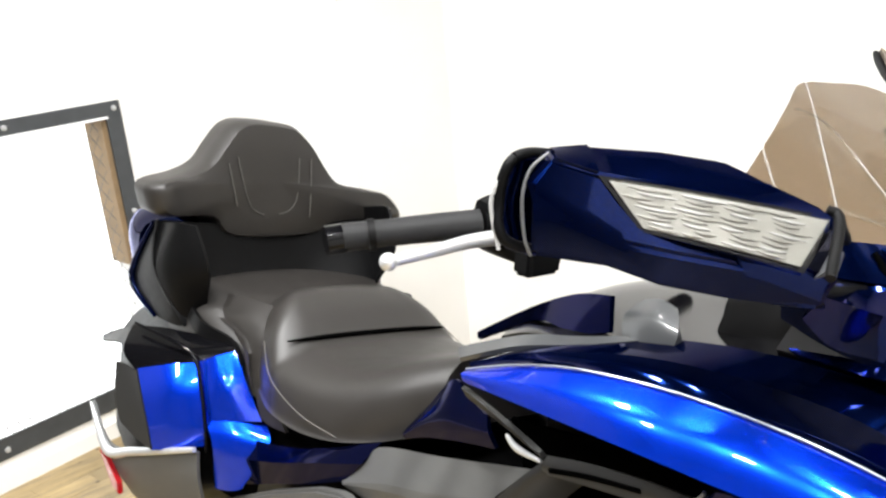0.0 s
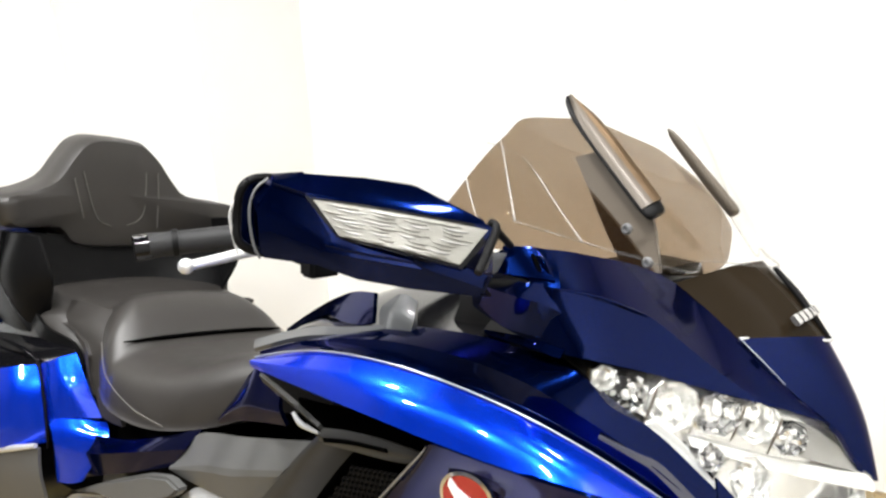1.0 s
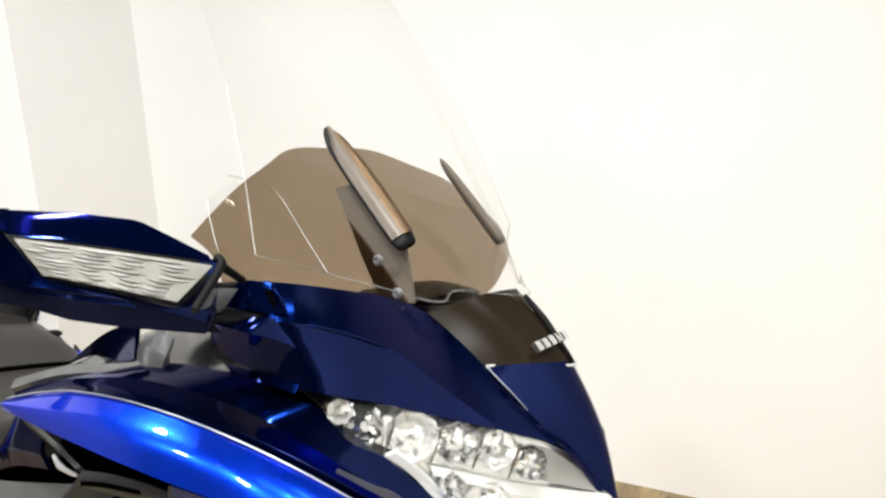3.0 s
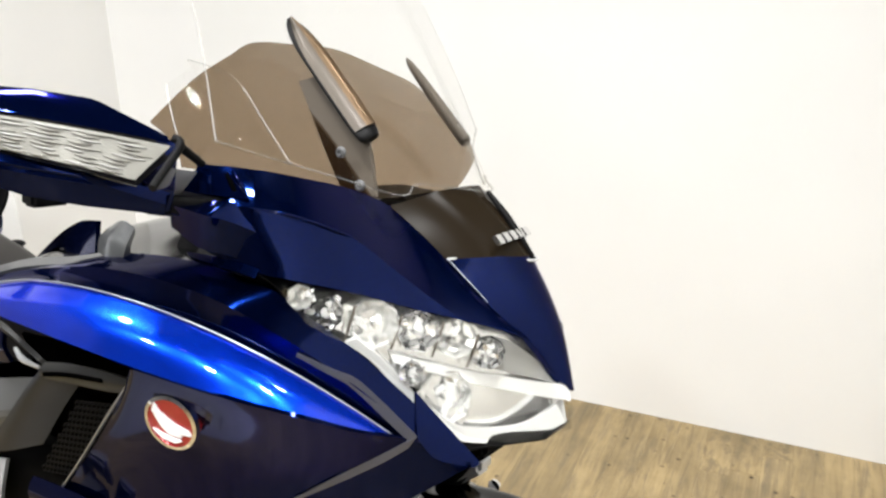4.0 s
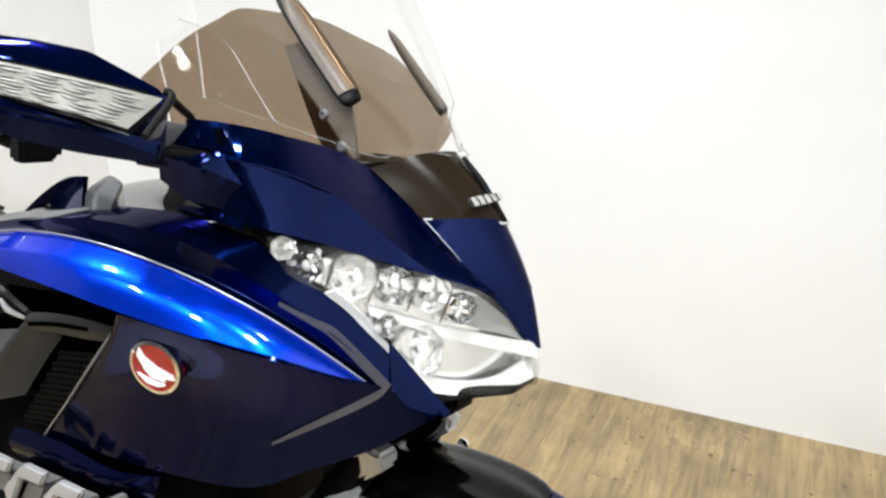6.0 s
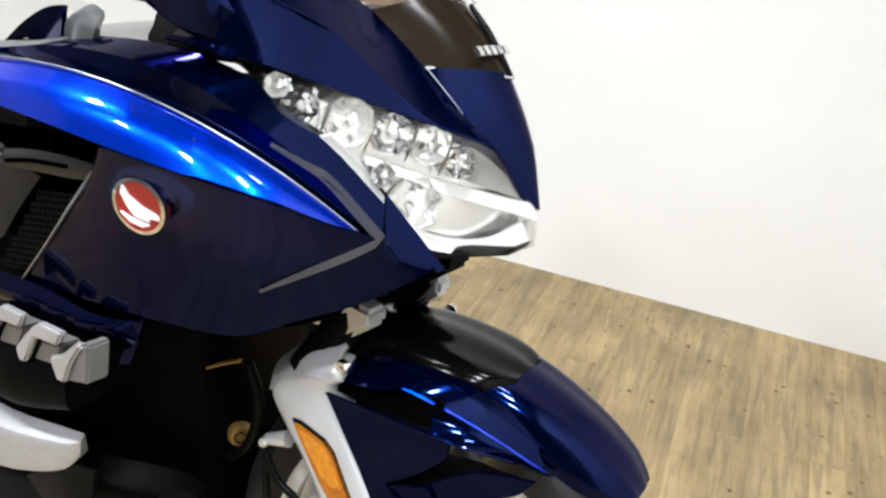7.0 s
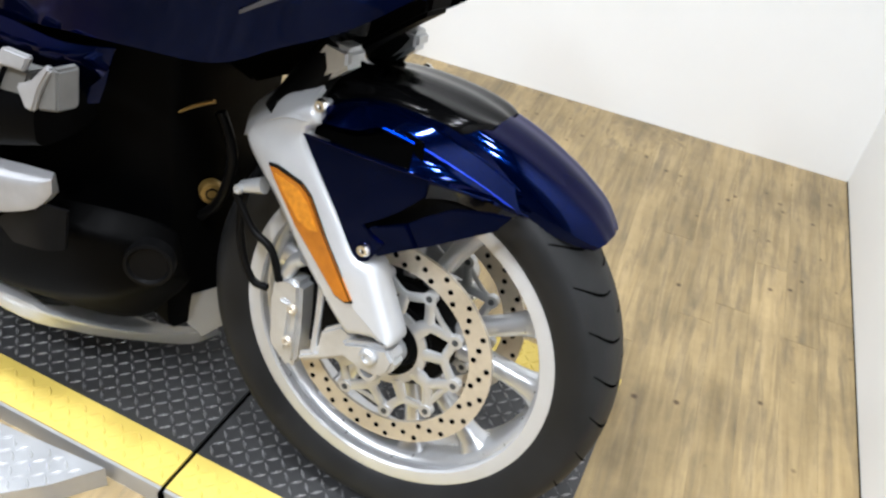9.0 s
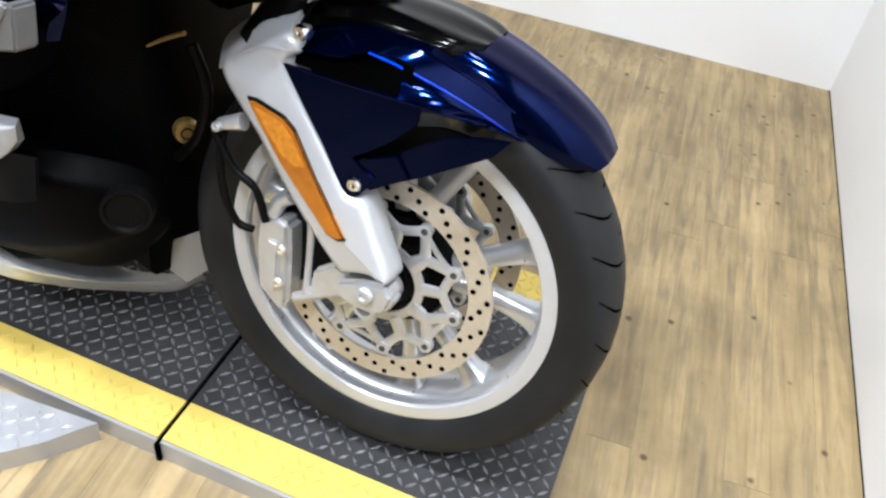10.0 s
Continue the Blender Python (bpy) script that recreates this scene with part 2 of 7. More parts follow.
GARNISH = material("satin_black_garnish", (0.010, 0.007, 0.004), 0.18, spec=0.06)
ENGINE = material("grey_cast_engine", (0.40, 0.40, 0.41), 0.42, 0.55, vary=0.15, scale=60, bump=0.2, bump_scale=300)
# darker copy of the engine metal: shade behind the ribs put into colour
ENGINE_SHADED = material("shaded_cast_engine", (0.16, 0.16, 0.155), 0.5, 0.4, vary=0.2, scale=60, bump=0.2, bump_scale=300)
WHITE = material("white_light_guide", (0.86, 0.87, 0.88), 0.3, 0.0, 0.6)
DAYLIGHT = glowing("bright_panel", (0.95, 0.98, 1.0), 1.6)

# ---------------------------------------------------------------- mesh helpers


def mesh_of(name, verts, faces, mats, smooth=True, sharp=50):
    me = bpy.data.meshes.new(name)
    me.from_pydata([tuple(v) for v in verts], [], faces)
    me.validate()
    for m in mats if isinstance(mats, (list, tuple)) else [mats]:
        me.materials.append(m)
    if smooth:
        me.polygons.foreach_set("use_smooth", [True] * len(me.polygons))
        me.set_sharp_from_angle(angle=radians(sharp))
    return me


def add(name, shape, mat, parent=None, label="", smooth=True, sharp=50):
    """Links a shape, which is verts and faces, as one mesh object under parent."""
    ob = new(name, mesh_of(name, shape[0], shape[1], mat, smooth, sharp))
    ob.parent = parent
    return tagged(ob, label)


def joined(*shapes):
    verts, faces = [], []
    for v, f in shapes:
        k = len(verts)
        verts += [Vector(p) for p in v]
        faces += [tuple(i + k for i in q) for q in f]
    return verts, faces


def moved(shape, m):
    return [m @ Vector(v) for v in shape[0]], shape[1]


def flipped(shape, k=0.86):
    """The mirror image across the motorcycle's middle, drawn in a little on the far flank."""
    return [Vector((v[0], -k * v[1], v[2])) for v in shape[0]], [tuple(reversed(f)) for f in shape[1]]


def spline(points, n, closed=False):
    """Points along a smooth curve through the given ones."""
    p = [Vector(q) for q in points]
    k = len(p)
    out = []
    for i in range(n):
        s = i / (n if closed else n - 1) * (k if closed else k - 1)
        a = min(int(s), k - 1 if closed else k - 2)
        f = s - a
        g = (lambda j: p[j % k]) if closed else (lambda j: p[max(0, min(k - 1, j))])
        p0, p1, p2, p3 = g(a - 1), g(a), g(a + 1), g(a + 2)
        out.append(0.5 * (2 * p1 + (p2 - p0) * f + (2 * p0 - 5 * p1 + 4 * p2 - p3) * f**2 + (3 * p1 - p0 - 3 * p2 + p3) * f**3))
    return out


def sheet(rows, nu=24, nv=10, thick=0.004, inward=None, crease=False):
    """A curved panel through rows of control points, with a thickness to the side away from inward's far side."""
    lines = [spline(r, nu) for r in rows]
    def across(p):
        if not crease:
            return spline(p, nv)
        out = []
        for j in range(nv):
            s = j / (nv - 1) * (len(p) - 1)
            k = min(int(s), len(p) - 2)
            out.append(p[k].lerp(p[k + 1], s - k))
        return out

    cols = [across([ln[i] for ln in lines]) for i in range(nu)]
    g = [[cols[i][j] for i in range(nu)] for j in range(nv)]
    nor = []
    for j in range(nv):
        for i in range(nu):
            du = g[j][min(i + 1, nu - 1)] - g[j][max(i - 1, 0)]
            dv = g[min(j + 1, nv - 1)][i] - g[max(j - 1, 0)][i]
            c = du.cross(dv)
            nor.append(c.normalized() if c.length > 1e-9 else Vector((0, 0, 1)))
    mid = g[nv // 2][nu // 2]
    if inward is None:
        inward = Vector((mid.x, 0, mid.z - 0.1))
    sign = 1 if nor[(nv // 2) * nu + nu // 2].dot(mid - Vector(inward)) > 0 else -1
    verts = [p for row in g for p in row]
    verts += [p - n * sign * thick for p, n in zip(verts, nor)]
    k, faces = nu * nv, []
    for j in range(nv - 1):
        for i in range(nu - 1):
            a, b, c, d = j * nu + i, j * nu + i + 1, (j + 1) * nu + i + 1, (j + 1) * nu + i
            faces.append((a, b, c, d) if sign > 0 else (d, c, b, a))
            faces.append((k + d, k + c, k + b, k + a) if sign > 0 else (k + a, k + b, k + c, k + d))
    rim = [i for i in range(nu)] + [j * nu + nu - 1 for j in range(1, nv)] + [(nv - 1) * nu + i for i in range(nu - 2, -1, -1)] + [j * nu for j in range(nv - 2, 0, -1)]
    for a, b in zip(rim, rim[1:] + rim[:1]):
        faces.append((b, a, k + a, k + b) if sign > 0 else (a, b, k + b, k + a))
    return verts, faces


def loft(rings, n=24, steps=None, caps=True, closed=True):
    """A solid through closed rings of control points."""
    if len(rings[0]) == 4:      # box-like sections keep flat sides and small round corners
        rings = [[Vector(r[i]).lerp(Vector(r[(i + 1) % 4]), f) for i in range(4) for f in (0.1, 0.5, 0.9)] for r in rings]
    smooth_rings = [spline(r, n, True) if closed else [Vector(p) for p in r] for r in rings]
    m = len(smooth_rings[0])
    if steps:
        cols = [spline([r[i] for r in smooth_rings], steps) for i in range(m)]
        smooth_rings = [[cols[i][j] for i in range(m)] for j in range(steps)]
    verts = [p for r in smooth_rings for p in r]
    faces = []
    for j in range(len(smooth_rings) - 1):
        for i in range(m):
            a, b = j * m + i, j * m + (i + 1) % m
            faces.append((a, b, b + m, a + m))
    if caps:
        faces.append(tuple(range(m - 1, -1, -1)))
        faces.append(tuple(len(verts) - m + i for i in range(m)))
    return fixed(verts, faces)


def fixed(verts, faces):
    """The same solid with its faces turned outward."""
    bm = bmesh.new()
    vs = [bm.verts.new(v) for v in verts]
    for f in faces:
        if len(set(f)) > 2:
            try:
                bm.faces.new([vs[i] for i in f])
            except ValueError:
                pass
    bmesh.ops.recalc_face_normals(bm, faces=bm.faces)
    bm.verts.index_update()
    out = [v.co.copy() for v in bm.verts], [tuple(v.index for v in f.verts) for f in bm.faces]
    bm.free()
    return out


def tube(points, radius, n=10, steps=None, ends=None):
    """A round bar along a curve; radius may be a list, one for each point."""
    p = spline(points, steps or len(points) * 4)
    rad = radius if isinstance(radius, (list, tuple)) else [radius] * 2
    rings, up = [], Vector((0.13, 0.21, 0.97))
    for i, q in enumerate(p):
        d = (p[min(i + 1, len(p) - 1)] - p[max(i - 1, 0)]).normalized()
        x = d.cross(up).normalized()
        y = x.cross(d)
        s = i / (len(p) - 1) * (len(rad) - 1)
        a = min(int(s), len(rad) - 2)
        r = rad[a] + (rad[a + 1] - rad[a]) * (s - a)
        rings.append([q + (x * math.cos(t) + y * math.sin(t)) * r for t in (2 * math.pi * k / n for k in range(n))])
    return loft(rings, n, closed=False)


def lathe(profile, n=64, axis="y"):
    """A body turned round the y axis from (radius, y) points; a closed profile gives a ring."""
    verts, faces, k = [], [], len(profile)
    for i in range(n):
        a = 2 * math.pi * i / n
        verts += [Vector((r * math.cos(a), y, r * math.sin(a))) for r, y in profile]
    for i in range(n):
        for j in range(k):
            a, b = i * k + j, i * k + (j + 1) % k
            c, d = ((i + 1) % n) * k + (j + 1) % k, ((i + 1) % n) * k + j
            faces.append((a, b, c, d))
    return fixed(verts, faces)


def plate(outline, y0, y1, bevel=0.003):
    """A flat piece: an outline in x and z, from y0 to y1, with bevelled edges."""
    bm = bmesh.new()
    vs = [bm.verts.new((x, y0, z)) for x, z in outline]
    f = bm.faces.new(vs)
    ext = bmesh.ops.extrude_face_region(bm, geom=[f])
    bmesh.ops.translate(bm, verts=[g for g in ext["geom"] if isinstance(g, bmesh.types.BMVert)], vec=(0, y1 - y0, 0))
    if bevel:
        bmesh.ops.bevel(bm, geom=list(bm.edges), offset=bevel, segments=2, affect="EDGES")
    bmesh.ops.recalc_face_normals(bm, faces=bm.faces)
    bm.verts.index_update()
    out = [v.co.copy() for v in bm.verts], [tuple(v.index for v in f.verts) for f in bm.faces]
    bm.free()
    return out


def box(x0, x1, y0, y1, z0, z1, bevel=0.0):
    if bevel:
        return plate([(x0, z0), (x1, z0), (x1, z1), (x0, z1)], y0, y1, bevel)
    v = [(x, y, z) for x in (x0, x1) for y in (y0, y1) for z in (z0, z1)]
    return [Vector(p) for p in v], [(0, 1, 3, 2), (4, 6, 7, 5), (0, 4, 5, 1), (2, 3, 7, 6), (0, 2, 6, 4), (1, 5, 7, 3)]


def ball(c, r, squash=(1, 1, 1), n=14):
    prof = [(r * math.sin(math.pi * i / n), -r * math.cos(math.pi * i / n)) for i in range(n + 1)]
    prof[0], prof[-1] = (1e-4, -r), (1e-4, r)
    v, f = lathe(prof, 18)
    return [Vector((p.x * squash[0], p.y * squash[1], p.z * squash[2])) + Vector(c) for p in v], f


def bolt(c, r=0.008, h=0.006, toward=-1):
    """A round-headed bolt whose head faces along y."""
    v, f = lathe([(1e-4, 0), (r, 0), (r, h * 0.55), (r * 0.75, h), (r * 0.45, h), (r * 0.4, h * 0.5), (1e-4, h * 0.5)], 18)
    return [Vector((p.x, toward * p.y, p.z)) + Vector(c) for p in v], [tuple(reversed(q)) for q in f]


def bevelled(shape, offset=0.003, angle=20, segments=2):
    """The same solid with its sharper edges rounded off."""
    bm = bmesh.new()
    vs = [bm.verts.new(v) for v in shape[0]]
    for f in shape[1]:
        if len(set(f)) > 2:
            bm.faces.new([vs[i] for i in f])
    bmesh.ops.recalc_face_normals(bm, faces=bm.faces)
    bm.normal_update()
    edges = [e for e in bm.edges if len(e.link_faces) == 2 and e.calc_face_angle() > radians(angle)]
    bmesh.ops.bevel(bm, geom=edges, offset=offset, segments=segments, affect="EDGES", clamp_overlap=True)
    bm.verts.index_update()
    out = [v.co.copy() for v in bm.verts], [tuple(v.index for v in f.verts) for f in bm.faces]
    bm.free()
    return out


# ---------------------------------------------------------------- the room
RM = Matrix.Translation((CORNER.x, CORNER.y, 0)) @ Matrix.Rotation(radians(ROOM_TURN), 4, "Z") @ Matrix.Diagonal((1, -1, 1, 1))


def in_room(shape):
    """From room measures (u, v, z) to the world; v grows away from the back wall."""
    v, f = moved(shape, RM)
    return v, [tuple(reversed(q)) for q in f]


def setting(name, shape, mat, label):
    ob = add(name, in_room(shape), mat, None, label, smooth=False)
    ob["kind"] = "structure"
    return ob


ZF = FLOOR_Z
setting("wall_back", box(-2.84, 0.0, -0.12, 0.0, ZF, CEILING_Z), WALL, "smooth off-white painted wall behind the motorcycle")
setting("wall_right", box(0.0, 0.12, -0.12, 3.2, ZF, CEILING_Z), WALL, "smooth off-white painted side wall")
# unseen dark stretch, added to hold down bounce light
setting("wall_side", box(0.0, 0.12, 3.2, 6.0, ZF, CEILING_Z), DARK_WALL, "unseen dark side wall added to keep reflections and fill light low")
setting("wall_rear", box(-2.96, -2.84, -0.12, 0.50, ZF, CEILING_Z), WALL, "short off-white painted wall with an outer corner")
setting("wall_return", box(-3.67, -2.96, 0.38, 0.50, ZF, CEILING_Z), WALL, "off-white wall of the alcove beside the window")
WIN_U, WIN_V0, WIN_V1, WIN_Z0, WIN_Z1 = -3.55, 0.90, 1.72, 0.10, 1.02
for k, (v0, v1, z0, z1) in enumerate(((0.50, WIN_V0, ZF, CEILING_Z), (WIN_V1, 1.84, ZF, CEILING_Z), (WIN_V0, WIN_V1, ZF, WIN_Z0), (WIN_V0, WIN_V1, WIN_Z1, CEILING_Z))):
    setting("wall_window" if k == 0 else "wall_window_%d" % k, box(WIN_U - 0.12, WIN_U, v0, v1, z0, z1), WALL, "off-white wall round the framed bright window")
# two more unseen dark walls, added to shape reflections in the bodywork
setting("wall_far", box(-3.67, WIN_U, 1.84, 6.0, ZF, CEILING_Z), DARK_WALL, "unseen dark end wall added to keep reflections and fill light low")
setting("wall_front", box(-3.67, 0.12, 6.0, 6.12, ZF, CEILING_Z), DARK_WALL, "unseen grey far wall added to close the room and keep reflections dark")
setting("ceiling", box(-3.67, 0.12, -0.12, 6.12, CEILING_Z, CEILING_Z + 0.1), CEILING, "plain matt ceiling with recessed downlights")
floor = setting("floor", box(-3.67, 0.12, -0.12, 6.12, ZF - 0.1, ZF - 0.0008), GAP, "floor of light brown oak-look planks")
setting("trim", box(-0.0022, 0.0, 0.0, 3.2, ZF, ZF + 0.002), DARK, "thin dark joint between floor and side wall")
setting("baseboard", box(WIN_U, WIN_U + 0.02, 0.50, 6.0, ZF, ZF + 0.055), WALL, "low white skirting board below the window")
backdrop = setting("backdrop", box(WIN_U - 0.5, WIN_U - 0.45, 0.2, 2.2, -0.1, 1.6), DAYLIGHT, "glaring white daylight outside the window")

# the window: a dark steel frame with bolts, and a wire mesh in front of the glare
win = tagged(new("window_1"), "dark steel framed window with bolted corners and wire mesh", "window", kind="structure")
STEEL_DARK = material("dark_steel", (0.055, 0.06, 0.065), 0.5, 0.3, vary=0.3, scale=20)
RUSTY = material("worn_wood_edge", (0.22, 0.15, 0.08), 0.7, vary=0.4, scale=12)
W = 0.05
for z0, z1, v0, v1 in ((WIN_Z1 - 0.005, WIN_Z1 + W, WIN_V0 - W, WIN_V1 + W), (WIN_Z0 - W, WIN_Z0 + 0.02, WIN_V0 - W, WIN_V1 + W), (WIN_Z0 + 0.02, WIN_Z1 - 0.005, WIN_V0 - W, WIN_V0 + 0.004), (WIN_Z0 + 0.02, WIN_Z1 - 0.005, WIN_V1, WIN_V1 + W)):
    add("window_frame", in_room(box(WIN_U, WIN_U + 0.008, v0, v1, z0, z1)), STEEL_DARK, win, smooth=False)
add("window_reveal", in_room(box(WIN_U - 0.11, WIN_U - 0.002, WIN_V0 + 0.001, WIN_V0 + 0.022, WIN_Z0 + 0.42, WIN_Z1)), RUSTY, win, "worn wooden reveal", smooth=False)
add("light_strip", in_room(box(WIN_U + 0.008, WIN_U + 0.011, WIN_V0, WIN_V1, WIN_Z1 - 0.004, WIN_Z1 + 0.004)), WHITE, win, "thin white edge strip", smooth=False)
for v, z in ((WIN_V0 - 0.027, WIN_Z1 + 0.027), (WIN_V0 + 0.33, WIN_Z1 + 0.027), (WIN_V0 - 0.027, 0.70), (WIN_V0 + 0.55, WIN_Z0 - 0.02), (WIN_V0 - 0.027, 0.3), (WIN_V0 + 0.9, WIN_Z1 + 0.027)):
    add("frame_bolt", in_room(moved(bolt((0, 0, 0), 0.009, 0.005), Matrix.Translation((WIN_U + 0.008, v, z)) @ Matrix.Rotation(radians(90), 4, "Z"))), ALU, win)
mesh_wires = []
for k in range(-34, 60):
    for s in (1, -1):
        v0 = WIN_V0 + k * 0.036
        a, b = (v0, WIN_Z0), (v0 + s * 0.6 * (WIN_Z1 - WIN_Z0), WIN_Z1)
        lo, hi = WIN_V0 + 0.005, WIN_V1 - 0.005
        t0 = min(max((lo - a[0]) / (b[0] - a[0]), 0), 1)
        t1 = min(max((hi - a[0]) / (b[0] - a[0]), 0), 1)
        t0, t1 = min(t0, t1), max(t0, t1)
        if t1 - t0 > 0.02:
            p = [Vector((WIN_U - 0.03, a[0] + (b[0] - a[0]) * t, a[1] + (b[1] - a[1]) * t)) for t in (t0, t1)]
            mesh_wires.append(tube(p, 0.0011, 4, 2))
add("wire_mesh", in_room(joined(*mesh_wires)), MID_GREY, win, "fine pale diamond wire mesh")["kind"] = "stuff"

# the lift plate: black tread plate with a yellow safety edge, in two sections with a seam between
MAT_U0, MAT_SEAM, MAT_U1, MAT_V0, MAT_YELLOW, MAT_V1 = -1.9, 0.008, 0.592, -0.635, -0.077, 0.0
MM = Matrix.Translation((-0.255, -0.21, 0)) @ Matrix.Rotation(radians(6.2), 4, "Z") @ Matrix.Diagonal((1, -1, 1, 1))


def on_lift(shape):
    v, f = moved(shape, MM)
    return v, [tuple(reversed(q)) for q in f]


lift = tagged(new("lift_platform"), "black tread-plate lift platform with a yellow painted edge", "platform")
for u0, u1 in ((MAT_U0, MAT_SEAM - 0.004), (MAT_SEAM + 0.004, MAT_U1)):
    add("deck_plate", on_lift(box(u0, u1, MAT_V0 + 0.086, MAT_YELLOW, ZF, 0.0)), BLACK_PLATE, lift, smooth=False)
    add("safety_edge", on_lift(box(u0, u1, MAT_V0, MAT_V0 + 0.0855, ZF, 0.0)), YELLOW, lift, "worn yellow painted edge", smooth=False)
    add("safety_edge", on_lift(box(u0, u1, MAT_YELLOW + 0.0005, MAT_V1, ZF, 0.0)), YELLOW, lift, "worn yellow painted edge", smooth=False)
    add("side_flange", on_lift(box(u0, u1, MAT_V1 + 0.0005, MAT_V1 + 0.006, ZF, -0.003)), SILVER_PLATE, lift, "bare metal flange", smooth=False)
add("seam", on_lift(box(MAT_SEAM - 0.0035, MAT_SEAM + 0.0035, MAT_V0, MAT_V1 + 0.012, ZF, -0.004)), DARK, lift, "open seam with its shade put into near-black", smooth=False)

ramp = tagged(new("side_plate"), "bare silver tread plate with a rounded edge beside the lift", "platform")
edge = [room(0, 0) * 0 + Vector(p) for p in ((-0.345, -0.232, 0), (-0.36, -0.262, 0), (-0.385, -0.305, 0), (-0.43, -0.36, 0), (-0.52, -0.43, 0), (-0.66, -0.50, 0), (-0.9, -0.56, 0), (-1.4, -0.6, 0))]
back_edge = [Vector((p.x - 0.0, -0.232 + (p.x + 0.345) * 0.19 - 0.006, 0)) for p in edge]
top = [p + Vector((0, 0, -0.002)) for p in back_edge] + [p + Vector((0, 0, -0.002)) for p in reversed(edge[1:])]
k = len(top)
verts = top + [Vector((p.x, p.y, ZF)) for p in top]
add("deck_plate", fixed(verts, [tuple(range(k)), tuple(range(2 * k - 1, k - 1, -1))] + [(i, (i + 1) % k, k + (i + 1) % k, k + i) for i in range(k)]), SILVER_PLATE, ramp, smooth=False)


def lug_mesh(name, mat):
    """One raised lozenge of tread plate, along x."""
    h, a, b = 0.0020, 0.0108, 0.0029
    v = [(-a, 0, 0), (0, -b, 0), (a, 0, 0), (0, b, 0), (-a * 0.6, 0, h), (0, -b * 0.35, h * 1.15), (a * 0.6, 0, h), (0, b * 0.35, h * 1.15)]
    f = [(0, 1, 5, 4), (1, 2, 6, 5), (2, 3, 7, 6), (3, 0, 4, 7), (4, 5, 6, 7)]
    return mesh_of(name, v, f, mat, False)


PITCH = 0.0190
lug_black, lug_yellow, lug_silver = lug_mesh("tread_black", LUG), lug_mesh("tread_yellow", YELLOW), lug_mesh("tread_silver", ALU)
rest, count = {}, 0
for i in range(int((MAT_U1 - MAT_U0) / PITCH)):
    for j in range(int((MAT_V1 - MAT_V0) / PITCH)):
        u, v = MAT_U0 + (i + 0.5) * PITCH, MAT_V0 + (j + 0.5) * PITCH
        if abs(u - MAT_SEAM) < 0.016 or abs(v - MAT_YELLOW) < 0.004:
            continue
        m = MM @ Matrix.Translation((u, v, 0)) @ Matrix.Rotation(radians(45 if (i + j) % 2 else -45), 4, "Z")
        me = lug_black if MAT_V0 + 0.086 < v < MAT_YELLOW else lug_yellow
        if -0.35 < u < 0.35 and v > -0.24 and count < 290:
            ob = new("tread", me)
            ob.matrix_world = m
            ob.parent = lift
            count += 1
        else:
            rest.setdefault(me.name, []).append(moved(([v.co for v in me.vertices], [tuple(p.vertices) for p in me.polygons]), m))
for key, shapes in rest.items():
    add("tread_field", joined(*shapes), LUG if key == "tread_black" else YELLOW, lift, smooth=False)["kind"] = "stuff"
silver = []
for i in range(46):
    for j in range(20):
        x, y = -0.33 - (i + 0.5) * PITCH, -0.24 - (j + 0.5) * PITCH
        yb = -0.232 + (x + 0.345) * 0.19 - 0.018
        ye = next((a.y + (b.y - a.y) * (x - a.x) / (b.x - a.x) for a, b in zip(edge, edge[1:]) if b.x <= x <= a.x), None)
        if ye is None or not ye + 0.012 < y < yb:
            continue
        m = Matrix.Translation((x, y, -0.002)) @ Matrix.Rotation(radians(56 if (i + j) % 2 else -34), 4, "Z")
        if len(silver) < 150:
            ob = new("tread", lug_silver)
            ob.matrix_world = m
            ob.parent = ramp
            silver.append(ob)

# ---------------------------------------------------------------- the motorcycle
LEAN_LEFT, STEER = 9.53, 4.85
bike = tagged(new("motorcycle"), "dark blue touring motorcycle leaning on its side stand on a lift", "motorcycle")
bike.rotation_euler = (radians(-LEAN_LEFT), 0, 0)
AXLE = Vector((0, 0, 0.318))
SM = Matrix.Translation(AXLE) @ Matrix.Rotation(radians(STEER), 4, Vector((-0.5075, 0, 0.8616)))


def both(name, shape, mat, parent=None, label="", far=0.86, **kw):
    """A panel and its mirror image on the other flank."""
    a = add(name, shape, mat, parent or bike, label, **kw)
    b = add(name, flipped(shape, far), mat, parent or bike, label, **kw)
    return a, b


# ---- front wheel
WM = SM @ Matrix.Rotation(radians(2.6), 4, "X")
wheel = add("front_wheel", moved(lathe([(0.2435, -0.047), (0.2425, -0.0515), (0.2265, -0.0520), (0.2250, -0.047), (0.2235, -0.034), (0.2175, -0.031), (0.2135, -0.020), (0.209, 0.0), (0.2125, 0.030), (0.2165, 0.044), (0.2225, 0.0465), (0.2245, 0.052), (0.2425, 0.0515), (0.2435, 0.047), (0.234, 0.03), (0.230, 0.0), (0.234, -0.03)], 96), WM), WHEEL, bike, "silver cast alloy front wheel rim")
add("rim_lip", moved(lathe([(0.2436, -0.0480), (0.2432, -0.0535), (0.2380, -0.0545), (0.2230, -0.0535), (0.2205, -0.0490), (0.2230, -0.0470)], 96), WM), SILVER, wheel, "bright outer lip of the rim")
half = [(0.2375, -0.046), (0.2455, -0.055), (0.262, -0.0635), (0.281, -0.0665), (0.296, -0.062), (0.3065, -0.048), (0.3135, -0.026), (0.3165, 0.0)]
tyre_profile = spline([Vector((r, y, 0)) for r, y in half + [(r, -y) for r, y in reversed(half[:-1])]], 36)
